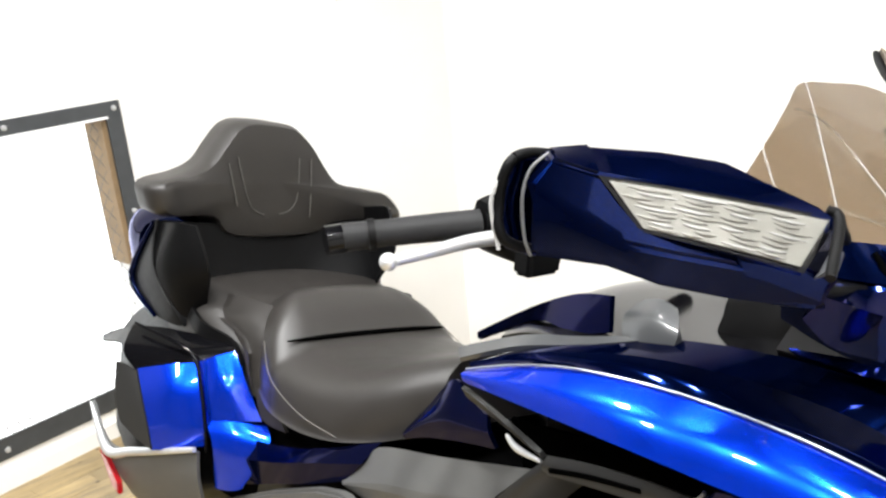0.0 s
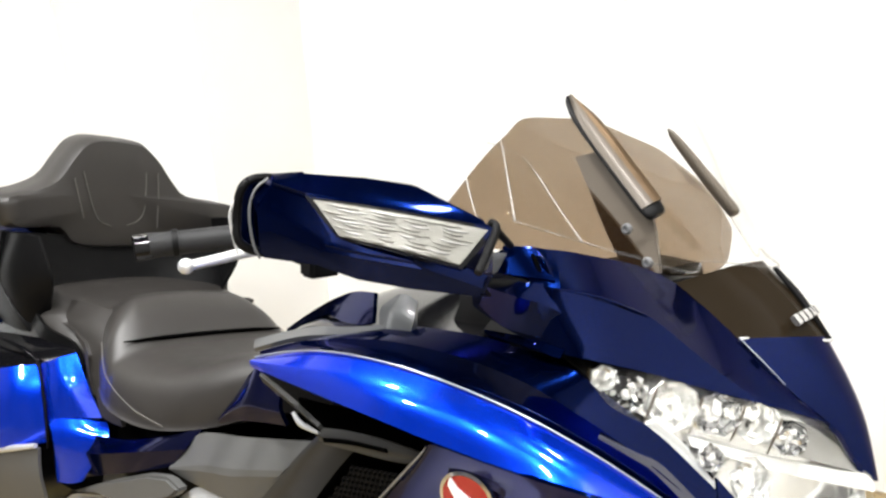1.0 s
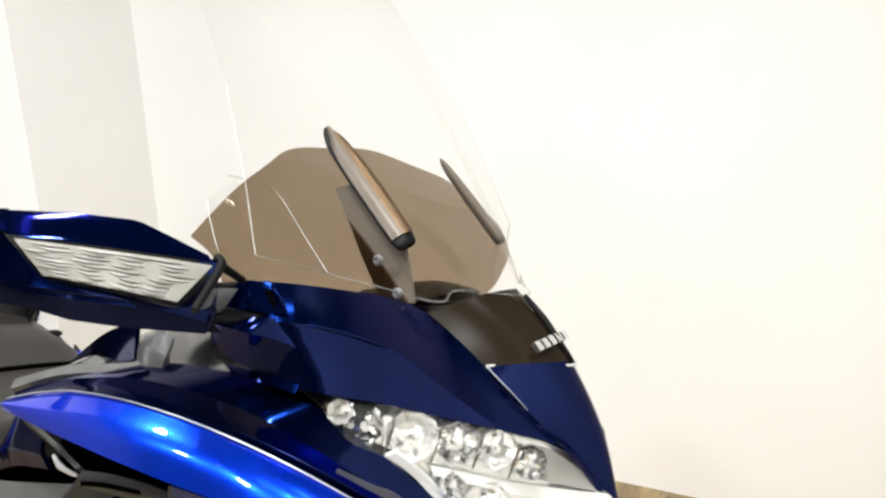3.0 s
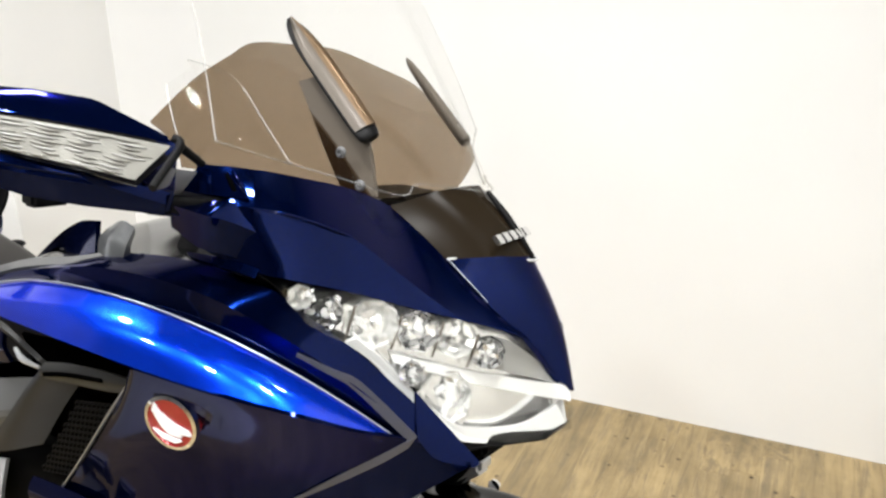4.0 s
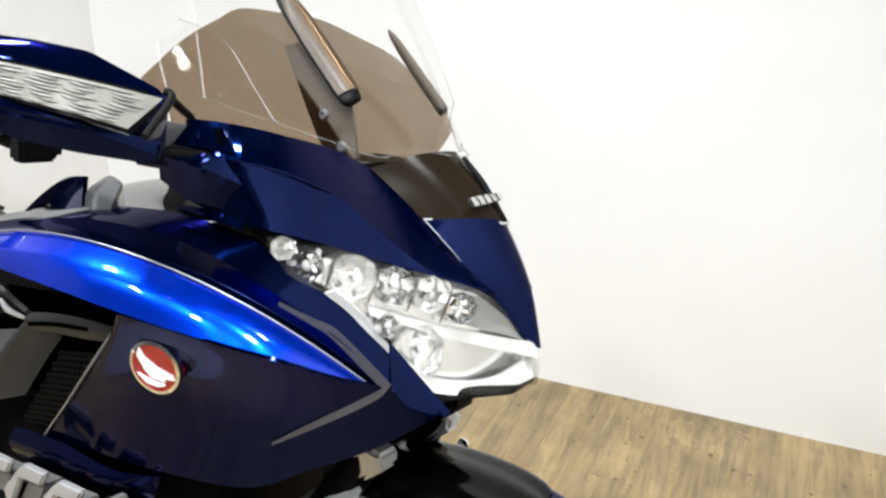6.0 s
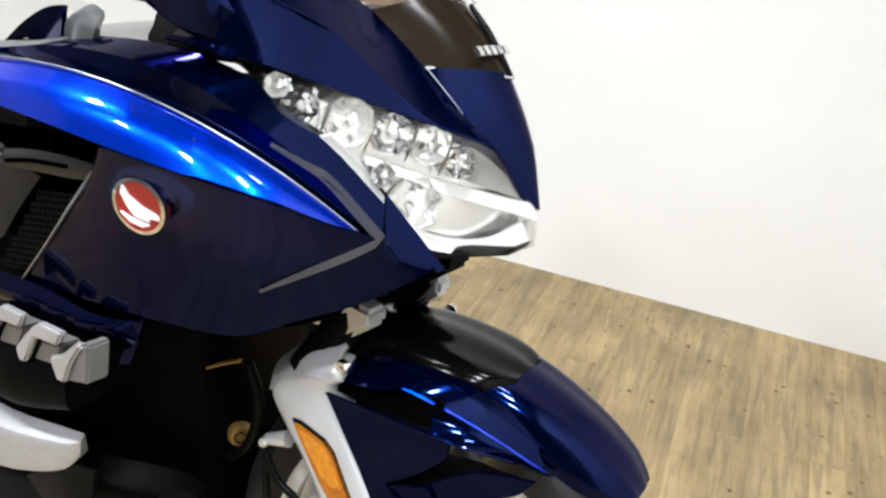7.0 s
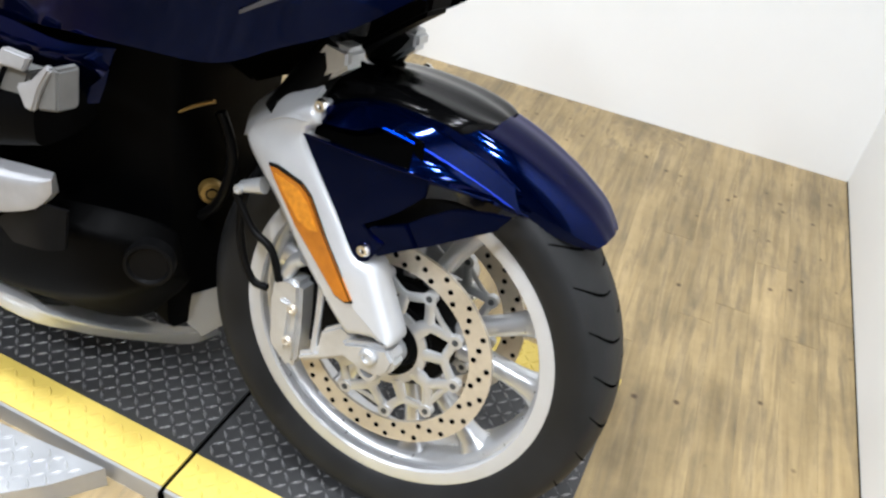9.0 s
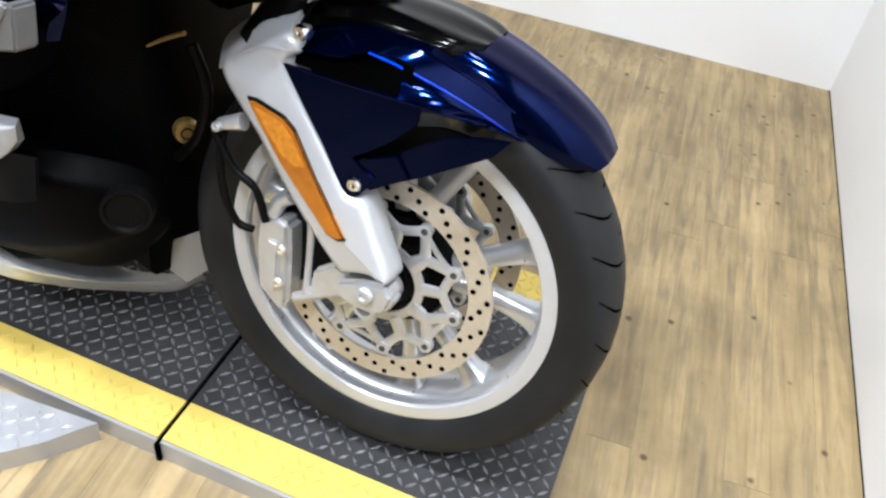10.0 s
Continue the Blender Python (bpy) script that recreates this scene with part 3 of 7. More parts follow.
tyre = add("tyre", moved(lathe([(p.x, p.y) for p in tyre_profile], 120), WM), RUBBER, wheel, "black rubber tyre with swept grooves")
prof = [(p.x, p.y) for p in tyre_profile]


def on_tyre(y, a, lift):
    y = max(-0.0615, min(0.0615, y))
    outer = [q for q in prof if q[0] > 0.283]
    r = next((p[0] + (q[0] - p[0]) * (y - p[1]) / (q[1] - p[1] + 1e-9) for p, q in zip(outer, outer[1:]) if p[1] <= y <= q[1]), 0.29)
    r += lift
    return Vector((r * math.cos(a), y, r * math.sin(a)))


def groove(side):
    rows = []
    for k in range(9):
        f = k / 8
        y = side * (0.003 + 0.0585 * f)
        a = 0.115 * f**1.4 - 0.02 * math.sin(f * 3.1)
        w = 0.0075 * (1 - 0.5 * abs(2 * f - 1))
        rows.append([on_tyre(y, a - w, 0.0010), on_tyre(y, a + w, 0.0010)])
    v = [p for r in rows for p in r]
    return v, [(2 * i, 2 * i + 1, 2 * i + 3, 2 * i + 2) for i in range(8)]


# grooves are not cut: near-black strips on the rubber give their shade
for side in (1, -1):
    me = mesh_of("tread_groove", *groove(side), GROOVE_SHADE)
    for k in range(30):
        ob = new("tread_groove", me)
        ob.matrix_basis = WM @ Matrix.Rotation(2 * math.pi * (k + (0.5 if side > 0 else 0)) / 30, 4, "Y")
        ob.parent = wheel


def polar(r, a, y):
    return Vector((r * math.cos(radians(a)), y, r * math.sin(radians(a))))


for k in range(5):
    base = 72 * k + 13
    for s in (-1, 1):
        rings = []
        for r, w, t, da in ((0.035, 0.013, 0.026, 10), (0.09, 0.0125, 0.017, 10.5), (0.15, 0.0135, 0.014, 13), (0.195, 0.017, 0.016, 14.5), (0.214, 0.026, 0.022, 15)):
            a = base + s * da
            c, e = polar(r, a, 0), Vector((-math.sin(radians(a)), 0, math.cos(radians(a))))
            rings.append([c + e * w * x + Vector((0, t * y, 0)) for x, y in ((1, 0.3), (0.7, 1), (-0.7, 1), (-1, 0.3), (-1, -0.3), (-0.7, -1), (0.7, -1), (1, -0.3))])
        add("spoke", moved(loft(rings, 16, 10), WM), WHEEL, wheel)
add("hub", moved(lathe([(0.018, -0.06), (0.036, -0.06), (0.046, -0.045), (0.048, 0.045), (0.036, 0.06), (0.018, 0.06)], 40), WM), BLACK, wheel, "black wheel hub")
# added black disc: keeps the gaps between the carrier arms in shade
add("hub_shade_disc", moved(lathe([(0.030, -0.034), (0.084, -0.030), (0.088, -0.024), (0.088, 0.024), (0.084, 0.030), (0.030, 0.034)], 48), WM), BLACK, wheel, "black disc added round the hub for the shade between the carrier arms")
add("axle_shaft", moved(lathe([(1e-4, -0.105), (0.012, -0.105), (0.0125, 0.105), (1e-4, 0.105)], 24), WM), STEEL, wheel)

# disc holes are near-black plugs, shade put into their colour
hole_mesh = mesh_of("vent_hole", *lathe([(1e-4, -0.0004), (0.0040, -0.0004), (0.0040, 0.0059), (1e-4, 0.0059)], 12), DARK)
for side in (-1, 1):
    y = side * 0.0645
    disc = add("brake_disc", moved(lathe([(0.160, -0.0027), (0.160, 0.0027), (0.127, 0.0027), (0.127, -0.0027)], 96), WM @ Matrix.Translation((0, y, 0))), STEEL, wheel, "drilled steel brake disc")
    for k in range(60):
        r = (0.134, 0.1435, 0.153)[k % 3]
        ob = new("vent_hole", hole_mesh)
        ob.matrix_basis = WM @ Matrix.Translation(polar(r, k * 6, y - 0.0029))
        ob.parent = disc
    arms = [lathe([(0.063, -0.004), (0.063, 0.004), (0.05, 0.004), (0.05, -0.004)], 48)]
    more = []
    for k in range(10):
        a = 29.5 + 36 * k
        mid = a + (18 if k % 2 == 0 else -18)
        more.append(tube([polar(0.055, mid, 0), polar(0.078, mid, 0), polar(0.092, mid + (a - mid) * 0.5, 0), polar(0.112, a, 0)], [0.013, 0.0095, 0.0078, 0.0085], 8, 10))
        if k % 2:
            more.append(tube([polar(0.111, a, 0), polar(0.092, a + 13, 0), polar(0.092, a + 23, 0), polar(0.111, a + 36, 0)], [0.0075, 0.0068, 0.0068, 0.0075], 8, 10))
            more.append(tube([polar(0.058, a + 18, 0), polar(0.092, a + 18, 0)], [0.010, 0.008], 8, 4))
        else:
            more.append(tube([polar(0.110, a, 0), polar(0.101, a + 18, 0), polar(0.110, a + 36, 0)], 0.0045, 6, 8))
    sq = Matrix.Diagonal((1, 0.5, 1, 1))
    add("disc_carrier", moved(moved(joined(*arms), sq), WM @ Matrix.Translation((0, y, 0))), ALU, disc, "silver spidered disc carrier")
    for arm in more:
        add("carrier_arm", moved(moved(arm, sq), WM @ Matrix.Translation((0, y, 0))), ALU, disc)
    for k in range(10):
        add("bobbin", moved(lathe([(0.0035, -0.0055), (0.0098, -0.0055), (0.0098, 0.0055), (0.0035, 0.0055)], 20), WM @ Matrix.Translation(polar(0.112, 29.5 + 36 * k, y))), ALU, disc)
    for k in range(10):
        add("bobbin_pin", moved(lathe([(1e-4, -0.0062), (0.0048, -0.0062), (0.0048, 0.0062), (1e-4, 0.0062)], 14), WM @ Matrix.Translation(polar(0.112, 29.5 + 36 * k, y))), STEEL_DARK, disc, "dark pin in the bobbin")
    ring_y = side * 0.05
    add("sensor_ring", moved(lathe([(0.062, -0.0015), (0.062, 0.0015), (0.052, 0.0015), (0.052, -0.0015)], 60), WM @ Matrix.Translation((0, ring_y, 0))), BLACK, disc, "black sensor ring")

# ---- fork, caliper, mudguard
fork_outline = [(-0.227, 0.568), (-0.218, 0.594), (-0.185, 0.622), (-0.136, 0.641), (-0.120, 0.622), (-0.134, 0.602), (-0.096, 0.552), (-0.063, 0.513), (-0.038, 0.482), (-0.027, 0.473), (-0.007, 0.470), (0.009, 0.446), (0.028, 0.413), (0.046, 0.384), (0.042, 0.370), (0.020, 0.374), (-0.006, 0.366), (-0.022, 0.362), (-0.051, 0.383), (-0.080, 0.409), (-0.119, 0.446), (-0.167, 0.500), (-0.212, 0.542)]


def fork_shape():
    n = len(fork_outline)

    def ring(shrink, y):
        out = []
        for i, (x, z) in enumerate(fork_outline):
            a, b = Vector(fork_outline[i - 1]), Vector(fork_outline[(i + 1) % n])
            t = (b - a).normalized()
            nrm = Vector((t.y, -t.x))
            out.append(Vector((x - nrm.x * shrink, y + 0.10 * (0.5 - z) * -0.35, z - nrm.y * shrink)))
        return out

    rings = [ring(-0.012, -0.142), ring(-0.004, -0.138), ring(0.0, -0.128), ring(0.0, -0.098), ring(-0.008, -0.088)]
    return loft([r for r in rings], 68, None)


fork = both("fork_leg", fork_shape(), SILVER, None, "silver painted cast fork leg")
refl = [(-0.179, 0.546), (-0.165, 0.548), (-0.125, 0.541), (-0.108, 0.530), (-0.073, 0.482), (-0.018, 0.416), (-0.028, 0.411), (-0.045, 0.414), (-0.066, 0.432), (-0.123, 0.481), (-0.165, 0.528)]
for sgn, leg in ((1, fork[0]), (-1, fork[1])):
    s = plate(refl, -0.1475, -0.139, 0.0025)
    s = [Vector((v.x, v.y - 0.035 * (0.5 - v.z), v.z)) for v in s[0]], s[1]
    seat = plate([(x * 1.012 + 0.0011, (z - 0.48) * 1.02 + 0.48) for x, z in refl], -0.1455, -0.139, 0.001)
    seat = [Vector((v.x, v.y - 0.035 * (0.5 - v.z), v.z)) for v in seat[0]], seat[1]
    add("reflector_seat", seat if sgn > 0 else flipped(seat, 1), BLACK, leg, "dark gasket round the reflector")
    add("reflector", s if sgn > 0 else flipped(s, 1), AMBER, leg, "amber side reflector")
    # lighter patch imitates the glow of light sent back by the reflector
    spot = plate([(-0.166, 0.540), (-0.127, 0.535), (-0.110, 0.522), (-0.086, 0.490), (-0.101, 0.486), (-0.120, 0.493), (-0.142, 0.514)], -0.1483, -0.145, 0.0004)
    spot = [Vector((v.x, v.y - 0.035 * (0.5 - v.z), v.z)) for v in spot[0]], spot[1]
    add("reflector_facet", spot if sgn > 0 else flipped(spot, 1), AMBER_GLOW, leg, "brighter orange patch painted for the light the reflector throws back")
    top = tube([(-0.19, -0.11, 0.60), (-0.165, -0.09, 0.66), (-0.14, -0.075, 0.72), (-0.15, -0.06, 0.80)], [0.028, 0.026, 0.024, 0.028], 12, 14)
    add("upper_arm", top if sgn > 0 else flipped(top), BLACK, leg, "black upper suspension arm")
    crown = sheet([[(-0.231, -0.132, 0.562), (-0.177, -0.141, 0.610), (-0.130, -0.138, 0.620)], [(-0.235, -0.112, 0.599), (-0.182, -0.124, 0.636), (-0.138, -0.124, 0.644)], [(-0.202, -0.080, 0.641), (-0.170, -0.092, 0.661), (-0.143, -0.092, 0.662)]], 12, 10, 0.010)
    add("fork_crown", crown if sgn > 0 else flipped(crown), SILVER, leg, "silver shoulder at the top of the fork leg")
    tab = plate([(-0.172, 0.676), (-0.15, 0.715), (-0.112, 0.712), (-0.110, 0.69), (-0.145, 0.66)], -0.105, -0.065, 0.006)
    add("arm_bracket", tab if sgn > 0 else flipped(tab), ALU, leg, "cast aluminium arm bracket")
    lugp = joined(tube([(-0.19, -0.13, 0.505), (-0.208, -0.132, 0.497), (-0.224, -0.132, 0.489)], [0.012, 0.010, 0.008], 10), bolt((-0.222, -0.140, 0.489), 0.007))
    add("hose_bracket", lugp if sgn > 0 else flipped(lugp), ALU, leg)
    bos = joined([Vector(p) + Vector((0.018, -0.082, 0.318)) for p in lathe([(0.011, -0.05), (0.016, 0.02)], 8)[0]] and moved(lathe([(0.011, -0.05), (0.016, -0.05), (0.019, -0.045), (0.021, 0.02), (0.011, 0.02)], 28), Matrix.Translation((0.018, -0.085, 0.318))), plate([(-0.070, 0.330), (-0.040, 0.356), (-0.015, 0.350), (-0.002, 0.322), (-0.095, 0.260), (-0.104, 0.270), (-0.071, 0.294)], -0.124, -0.108, 0.005), tube([(-0.086, -0.112, 0.390), (-0.082, -0.114, 0.34), (-0.079, -0.116, 0.285)], [0.006, 0.005, 0.006], 8))
    # added black plate that darkens the gap between caliper and fork leg
    brk = plate([(-0.150, 0.29), (-0.148, 0.42), (-0.11, 0.45), (-0.060, 0.41), (-0.040, 0.36), (-0.070, 0.30), (-0.11, 0.27)], -0.087, -0.079, 0.002)
    add("caliper_gap_plate", brk if sgn > 0 else flipped(brk), BLACK, leg, "black plate added to darken the gap behind the caliper")
    add("axle_clamp", bos if sgn > 0 else flipped(bos), ALU, leg, "cast aluminium axle clamp")
    foot = plate([(-0.027, 0.343), (0.005, 0.358), (0.04, 0.369), (0.057, 0.352), (0.052, 0.329), (0.036, 0.315), (0.012, 0.312), (-0.013, 0.316), (-0.033, 0.324)], -0.138, -0.105, 0.006)
    add("axle_foot", foot if sgn > 0 else flipped(foot), ALU, leg, "cast aluminium foot of the fork leg")
    pin = moved(bolt((0, 0, 0), 0.013, 0.008), Matrix.Translation((0.018, -0.139, 0.344)))
    add("pinch_bolt", pin if sgn > 0 else flipped(pin), ALU, leg)
    cal = joined(plate([(-0.167, 0.337), (-0.163, 0.366), (-0.140, 0.380), (-0.117, 0.375), (-0.110, 0.319), (-0.106, 0.245), (-0.118, 0.228), (-0.158, 0.256)], -0.118, -0.078, 0.007), plate([(-0.150, 0.300), (-0.146, 0.345), (-0.126, 0.345), (-0.122, 0.262), (-0.14, 0.262)], -0.123, -0.11, 0.004), tube([(-0.15, -0.105, 0.375), (-0.14, -0.105, 0.40), (-0.12, -0.11, 0.418)], 0.011, 10))
    c = add("brake_caliper", cal if sgn > 0 else flipped(cal), ALU, leg, "silver radial brake caliper")
    for z in (0.285, 0.34):
        b = bolt((-0.119, -0.124, z), 0.008, 0.006)
        add("caliper_bolt", b if sgn > 0 else flipped(b), STEEL, c)
    for k, pts in enumerate((((-0.235, -0.13, 0.475), (-0.205, -0.125, 0.43), (-0.172, -0.12, 0.41), (-0.155, -0.115, 0.365)), ((-0.20, -0.10, 0.55), (-0.225, -0.125, 0.47), (-0.222, -0.12, 0.39), (-0.205, -0.11, 0.34), (-0.18, -0.105, 0.335)))):
        h = tube(pts, 0.0058, 8, 18)
        add("brake_hose", h if sgn > 0 else flipped(h), BLACK, leg, "black rubber brake hose")


def fender_ring(a, r, half_w, depth, drop):
    """A cross-section of the mudguard, from one lower edge over the crown to the other."""
    pts = []
    for y, dr in ((-half_w, depth), (-half_w * 0.97, depth * 0.55), (-half_w * 0.78, depth * 0.16), (-half_w * 0.4, drop), (0, 0), (half_w * 0.4, drop), (half_w * 0.78, depth * 0.16), (half_w * 0.97, depth * 0.55), (half_w, depth)):
        pts.append(polar(r - dr, a, y))
    return pts


rows = [fender_ring(*q) for q in ((47.2, 0.3475, 0.040, 0.020, 0.002), (50, 0.350, 0.052, 0.032, 0.002), (55, 0.352, 0.064, 0.048, 0.003), (65, 0.350, 0.074, 0.062, 0.004), (78, 0.350, 0.082, 0.060, 0.004), (92, 0.356, 0.086, 0.055, 0.004), (104, 0.366, 0.088, 0.050, 0.004), (114, 0.380, 0.088, 0.045, 0.004))]
fender = add("front_mudguard", moved(sheet(rows, 36, 40, 0.004, AXLE - AXLE), SM), BLUE_SHADED, bike, "glossy dark blue front mudguard")
inset = [fender_ring(*q) for q in ((80.5, 0.3515, 0.050, 0.011, 0.003), (84, 0.3540, 0.074, 0.024, 0.004), (92, 0.3585, 0.088, 0.037, 0.004), (104, 0.3690, 0.091, 0.041, 0.004), (117, 0.3855, 0.091, 0.041, 0.004))]
add("black_cover", moved(sheet(inset, 24, 14, 0.003, AXLE - AXLE), SM), TOP_BLACK, fender, "black top cover on the mudguard")

# the flank of the mudguard: two creased blades above a flat panel that stands out over an opening
crease_1 = [(-0.136, -0.105, 0.632), (-0.114, -0.106, 0.644), (-0.072, -0.102, 0.658), (0.001, -0.088, 0.658), (0.048, -0.076, 0.646), (0.079, -0.067, 0.635), (0.114, -0.055, 0.617), (0.150, -0.040, 0.595)]
crease_2 = [(-0.129, -0.126, 0.624), (-0.112, -0.128, 0.624), (-0.072, -0.127, 0.632), (-0.038, -0.122, 0.647), (-0.003, -0.111, 0.640), (0.044, -0.094, 0.625), (0.084, -0.080, 0.610), (0.111, -0.068, 0.597), (0.140, -0.048, 0.579), (0.149, -0.038, 0.572)]
shell_row = [(x, y + 0.014, z + 0.004) for x, y, z in crease_1]
inner_row = [(x, y + 0.010, z - 0.010) for x, y, z in crease_2]
both("blade", sheet([shell_row, crease_1, crease_2, inner_row], 40, 13, 0.004, (0, 0, 0.55), True), BLUE_SHADED, fender, "blue creased blade along the mudguard", far=0.6, sharp=16)
both("blade_edge", tube([(x, y - 0.0002, z) for x, y, z in crease_1[1:]], [0.0012, 0.0018, 0.0018, 0.0010], 6, 40), BLUE_SHADED, fender, far=0.6)
# brighter blue bar paints the highlight streak along this crease
both("blade_edge", tube([(x, y - 0.0002, z) for x, y, z in crease_2[3:]], [0.0012, 0.0020, 0.0018, 0.0008], 6, 36), BLUE_LIT, fender, far=0.6)
hollow = [[(0.000, -0.110, 0.639), (0.048, -0.096, 0.625), (0.088, -0.083, 0.611), (0.115, -0.072, 0.598), (0.145, -0.059, 0.584)], [(0.004, -0.114, 0.624), (0.042, -0.105, 0.617), (0.080, -0.092, 0.609), (0.111, -0.078, 0.601), (0.141, -0.058, 0.587)], [(0.009, -0.127, 0.609), (0.035, -0.123, 0.609), (0.073, -0.110, 0.608), (0.107, -0.092, 0.604), (0.137, -0.066, 0.589)]]
both("hollow_panel", sheet(hollow, 24, 9, 0.004, (0, 0, 0.55)), BLUE_SHADED, fender, "hollow dark blue panel under the blade", far=0.6)
recess = [[(-0.128, -0.112, 0.626), (-0.069, -0.112, 0.634), (-0.030, -0.112, 0.648), (0.012, -0.110, 0.644)], [(-0.138, -0.120, 0.600), (-0.056, -0.118, 0.603), (0.000, -0.114, 0.607), (0.020, -0.112, 0.609)]]
# near-black sheet in place of the shaded depth of the slot
both("air_slot", sheet(recess, 16, 6, 0.004, (0, 0, 0.55)), DARK, fender, "air slot above the side panel, its shade a near-black sheet", far=0.6)


def leaned(shape, out=0.0):
    """A plate laid into the plane of the mudguard's side panel."""
    return [Vector((v[0], v[1] - 0.142 - out + 0.106 * (v[0] + 0.135) + 0.041 * (v[2] - 0.605), v[2])) for v in shape[0]], shape[1]


panel_outline = [(-0.135, 0.605), (-0.097, 0.606), (-0.059, 0.607), (-0.012, 0.6095), (0.036, 0.612), (0.037, 0.588), (0.024, 0.572), (0.010, 0.556), (-0.010, 0.538), (-0.033, 0.521), (-0.018, 0.511), (0.000, 0.505), (-0.007, 0.490), (-0.016, 0.474), (-0.028, 0.468), (-0.038, 0.474), (-0.071, 0.523), (-0.104, 0.565)]
side = both("side_panel", leaned(plate(panel_outline, 0.0, 0.006, 0.0012)), BLUE_SHADED, fender, "flat dark blue mudguard side panel", far=0.86)
both("panel_edge", tube([(x, y - 0.0015, z) for x, y, z in [(-0.133, -0.142, 0.606), (-0.059, -0.135, 0.607), (0.036, -0.125, 0.611), (0.074, -0.112, 0.609), (0.107, -0.094, 0.605)]], [0.0012, 0.0016, 0.0016, 0.001], 6, 30), BLUE_SHADED, fender, far=0.86)
tongue_outline = [(-0.024, 0.520), (0.000, 0.532), (0.022, 0.543), (0.041, 0.561), (0.073, 0.584), (0.111, 0.596), (0.143, 0.602), (0.128, 0.578), (0.088, 0.549), (0.055, 0.525), (0.020, 0.503), (-0.006, 0.484), (-0.030, 0.500)]
both("lower_tongue", leaned(plate(tongue_outline, 0.004, 0.010, 0.0012)), BLUE_SHADED, fender, "dark blue tongue below the opening", far=0.86)
both("tongue_fold", leaned(plate([(-0.020, 0.523), (0.000, 0.532), (0.022, 0.5425), (0.042, 0.518), (0.020, 0.5165)], -0.0015, 0.004, 0.0010)), BLUE_SHADED, fender, "raised fold of the tongue", far=0.86)
both("under_shelf", sheet([[(0.035, -0.121, 0.607), (0.073, -0.108, 0.606), (0.107, -0.090, 0.602), (0.137, -0.064, 0.587)], [(0.027, -0.100, 0.573), (0.062, -0.098, 0.585), (0.101, -0.088, 0.583), (0.133, -0.072, 0.586)]], 14, 5, 0.003, (0, 0, 0.55)), GLOSS_BLACK, fender, "black shelf over the opening", far=0.86)
both("inner_liner", sheet([[(-0.058, -0.100, 0.510), (-0.007, -0.098, 0.556), (0.037, -0.094, 0.589), (0.109, -0.080, 0.596)], [(-0.047, -0.100, 0.491), (0.008, -0.098, 0.518), (0.059, -0.094, 0.556), (0.112, -0.080, 0.580)]], 14, 5, 0.003, (0, 0, 0.55)), BLACK, fender, "black liner behind the opening", far=0.7)
for c, r in (((-0.118, -0.134, 0.647), 0.0095), ((-0.023, -0.133, 0.489), 0.0095)):
    both("panel_bolt", bolt(c, r, 0.008), CHROME, fender)

# ---- fairing
band_top = [(-0.638, -0.335, 0.899), (-0.57, -0.332, 0.927), (-0.50, -0.330, 0.945), (-0.42, -0.324, 0.954), (-0.345, -0.316, 0.954), (-0.274, -0.302, 0.945), (-0.216, -0.279, 0.927), (-0.165, -0.248, 0.902), (-0.120, -0.208, 0.867), (-0.085, -0.180, 0.836)]
band_bot = [(-0.632, -0.347, 0.890), (-0.531, -0.360, 0.898), (-0.436, -0.367, 0.904), (-0.372, -0.360, 0.903), (-0.314, -0.348, 0.896), (-0.245, -0.332, 0.891), (-0.180, -0.316, 0.888), (-0.129, -0.286, 0.879), (-0.099, -0.230, 0.855), (-0.078, -0.184, 0.830)]


def eased(row):
    """The same edge with its sideways run smoothed."""
    for _ in range(3):
        row = [row[0]] + [(p[0], 0.25 * a[1] + 0.5 * p[1] + 0.25 * b[1], 0.15 * a[2] + 0.7 * p[2] + 0.15 * b[2]) for a, p, b in zip(row, row[1:], row[2:])] + [row[-1]]
    return row


band_top, band_bot = eased(band_top), eased(band_bot)
band_mid = [(0.5 * (a[0] + b[0]), 0.5 * (a[1] + b[1]) - 0.007, 0.5 * (a[2] + b[2]) + 0.004) for a, b in zip(band_top, band_bot)]
band = both("fairing_band", sheet([band_top, band_mid, band_bot], 40, 10, 0.005), BLUE_LIT, None, "metallic blue side fairing band in the lit tone of the paint", far=0.5)
for ob, sg in zip(band, (1, -1)):
    strip = tube([(x, y - 0.003, z + 0.002) for x, y, z in band_top], 0.0014, 6, 40)
    add("trim_and_glint_line", strip if sg > 0 else flipped(strip, 0.5), TRIM, ob, "thin silver trim line")
sh_top = [(-0.66, -0.29, 0.897), (-0.595, -0.255, 0.931), (-0.503, -0.252, 0.957), (-0.422, -0.262, 0.985), (-0.306, -0.275, 1.006), (-0.208, -0.272, 1.004), (-0.161, -0.250, 0.959), (-0.119, -0.215, 0.936), (-0.082, -0.165, 0.885), (-0.036, -0.138, 0.832)]
sh_top = eased(sh_top)
sh_mid = [(0.5 * (a[0] + b[0]), 0.5 * (a[1] + b[1]) - 0.011, 0.5 * (a[2] + b[2]) + 0.005) for a, b in zip(sh_top, band_top)]
sh_low = [(x, y + 0.004, z) for x, y, z in band_top]
shoulder = both("fairing_shoulder", sheet([sh_top, sh_mid], 40, 7, 0.005, None, True), BLUE_SHADED, None, "glossy blue upper fairing panel in the shaded tone of the paint", far=0.5, sharp=14)
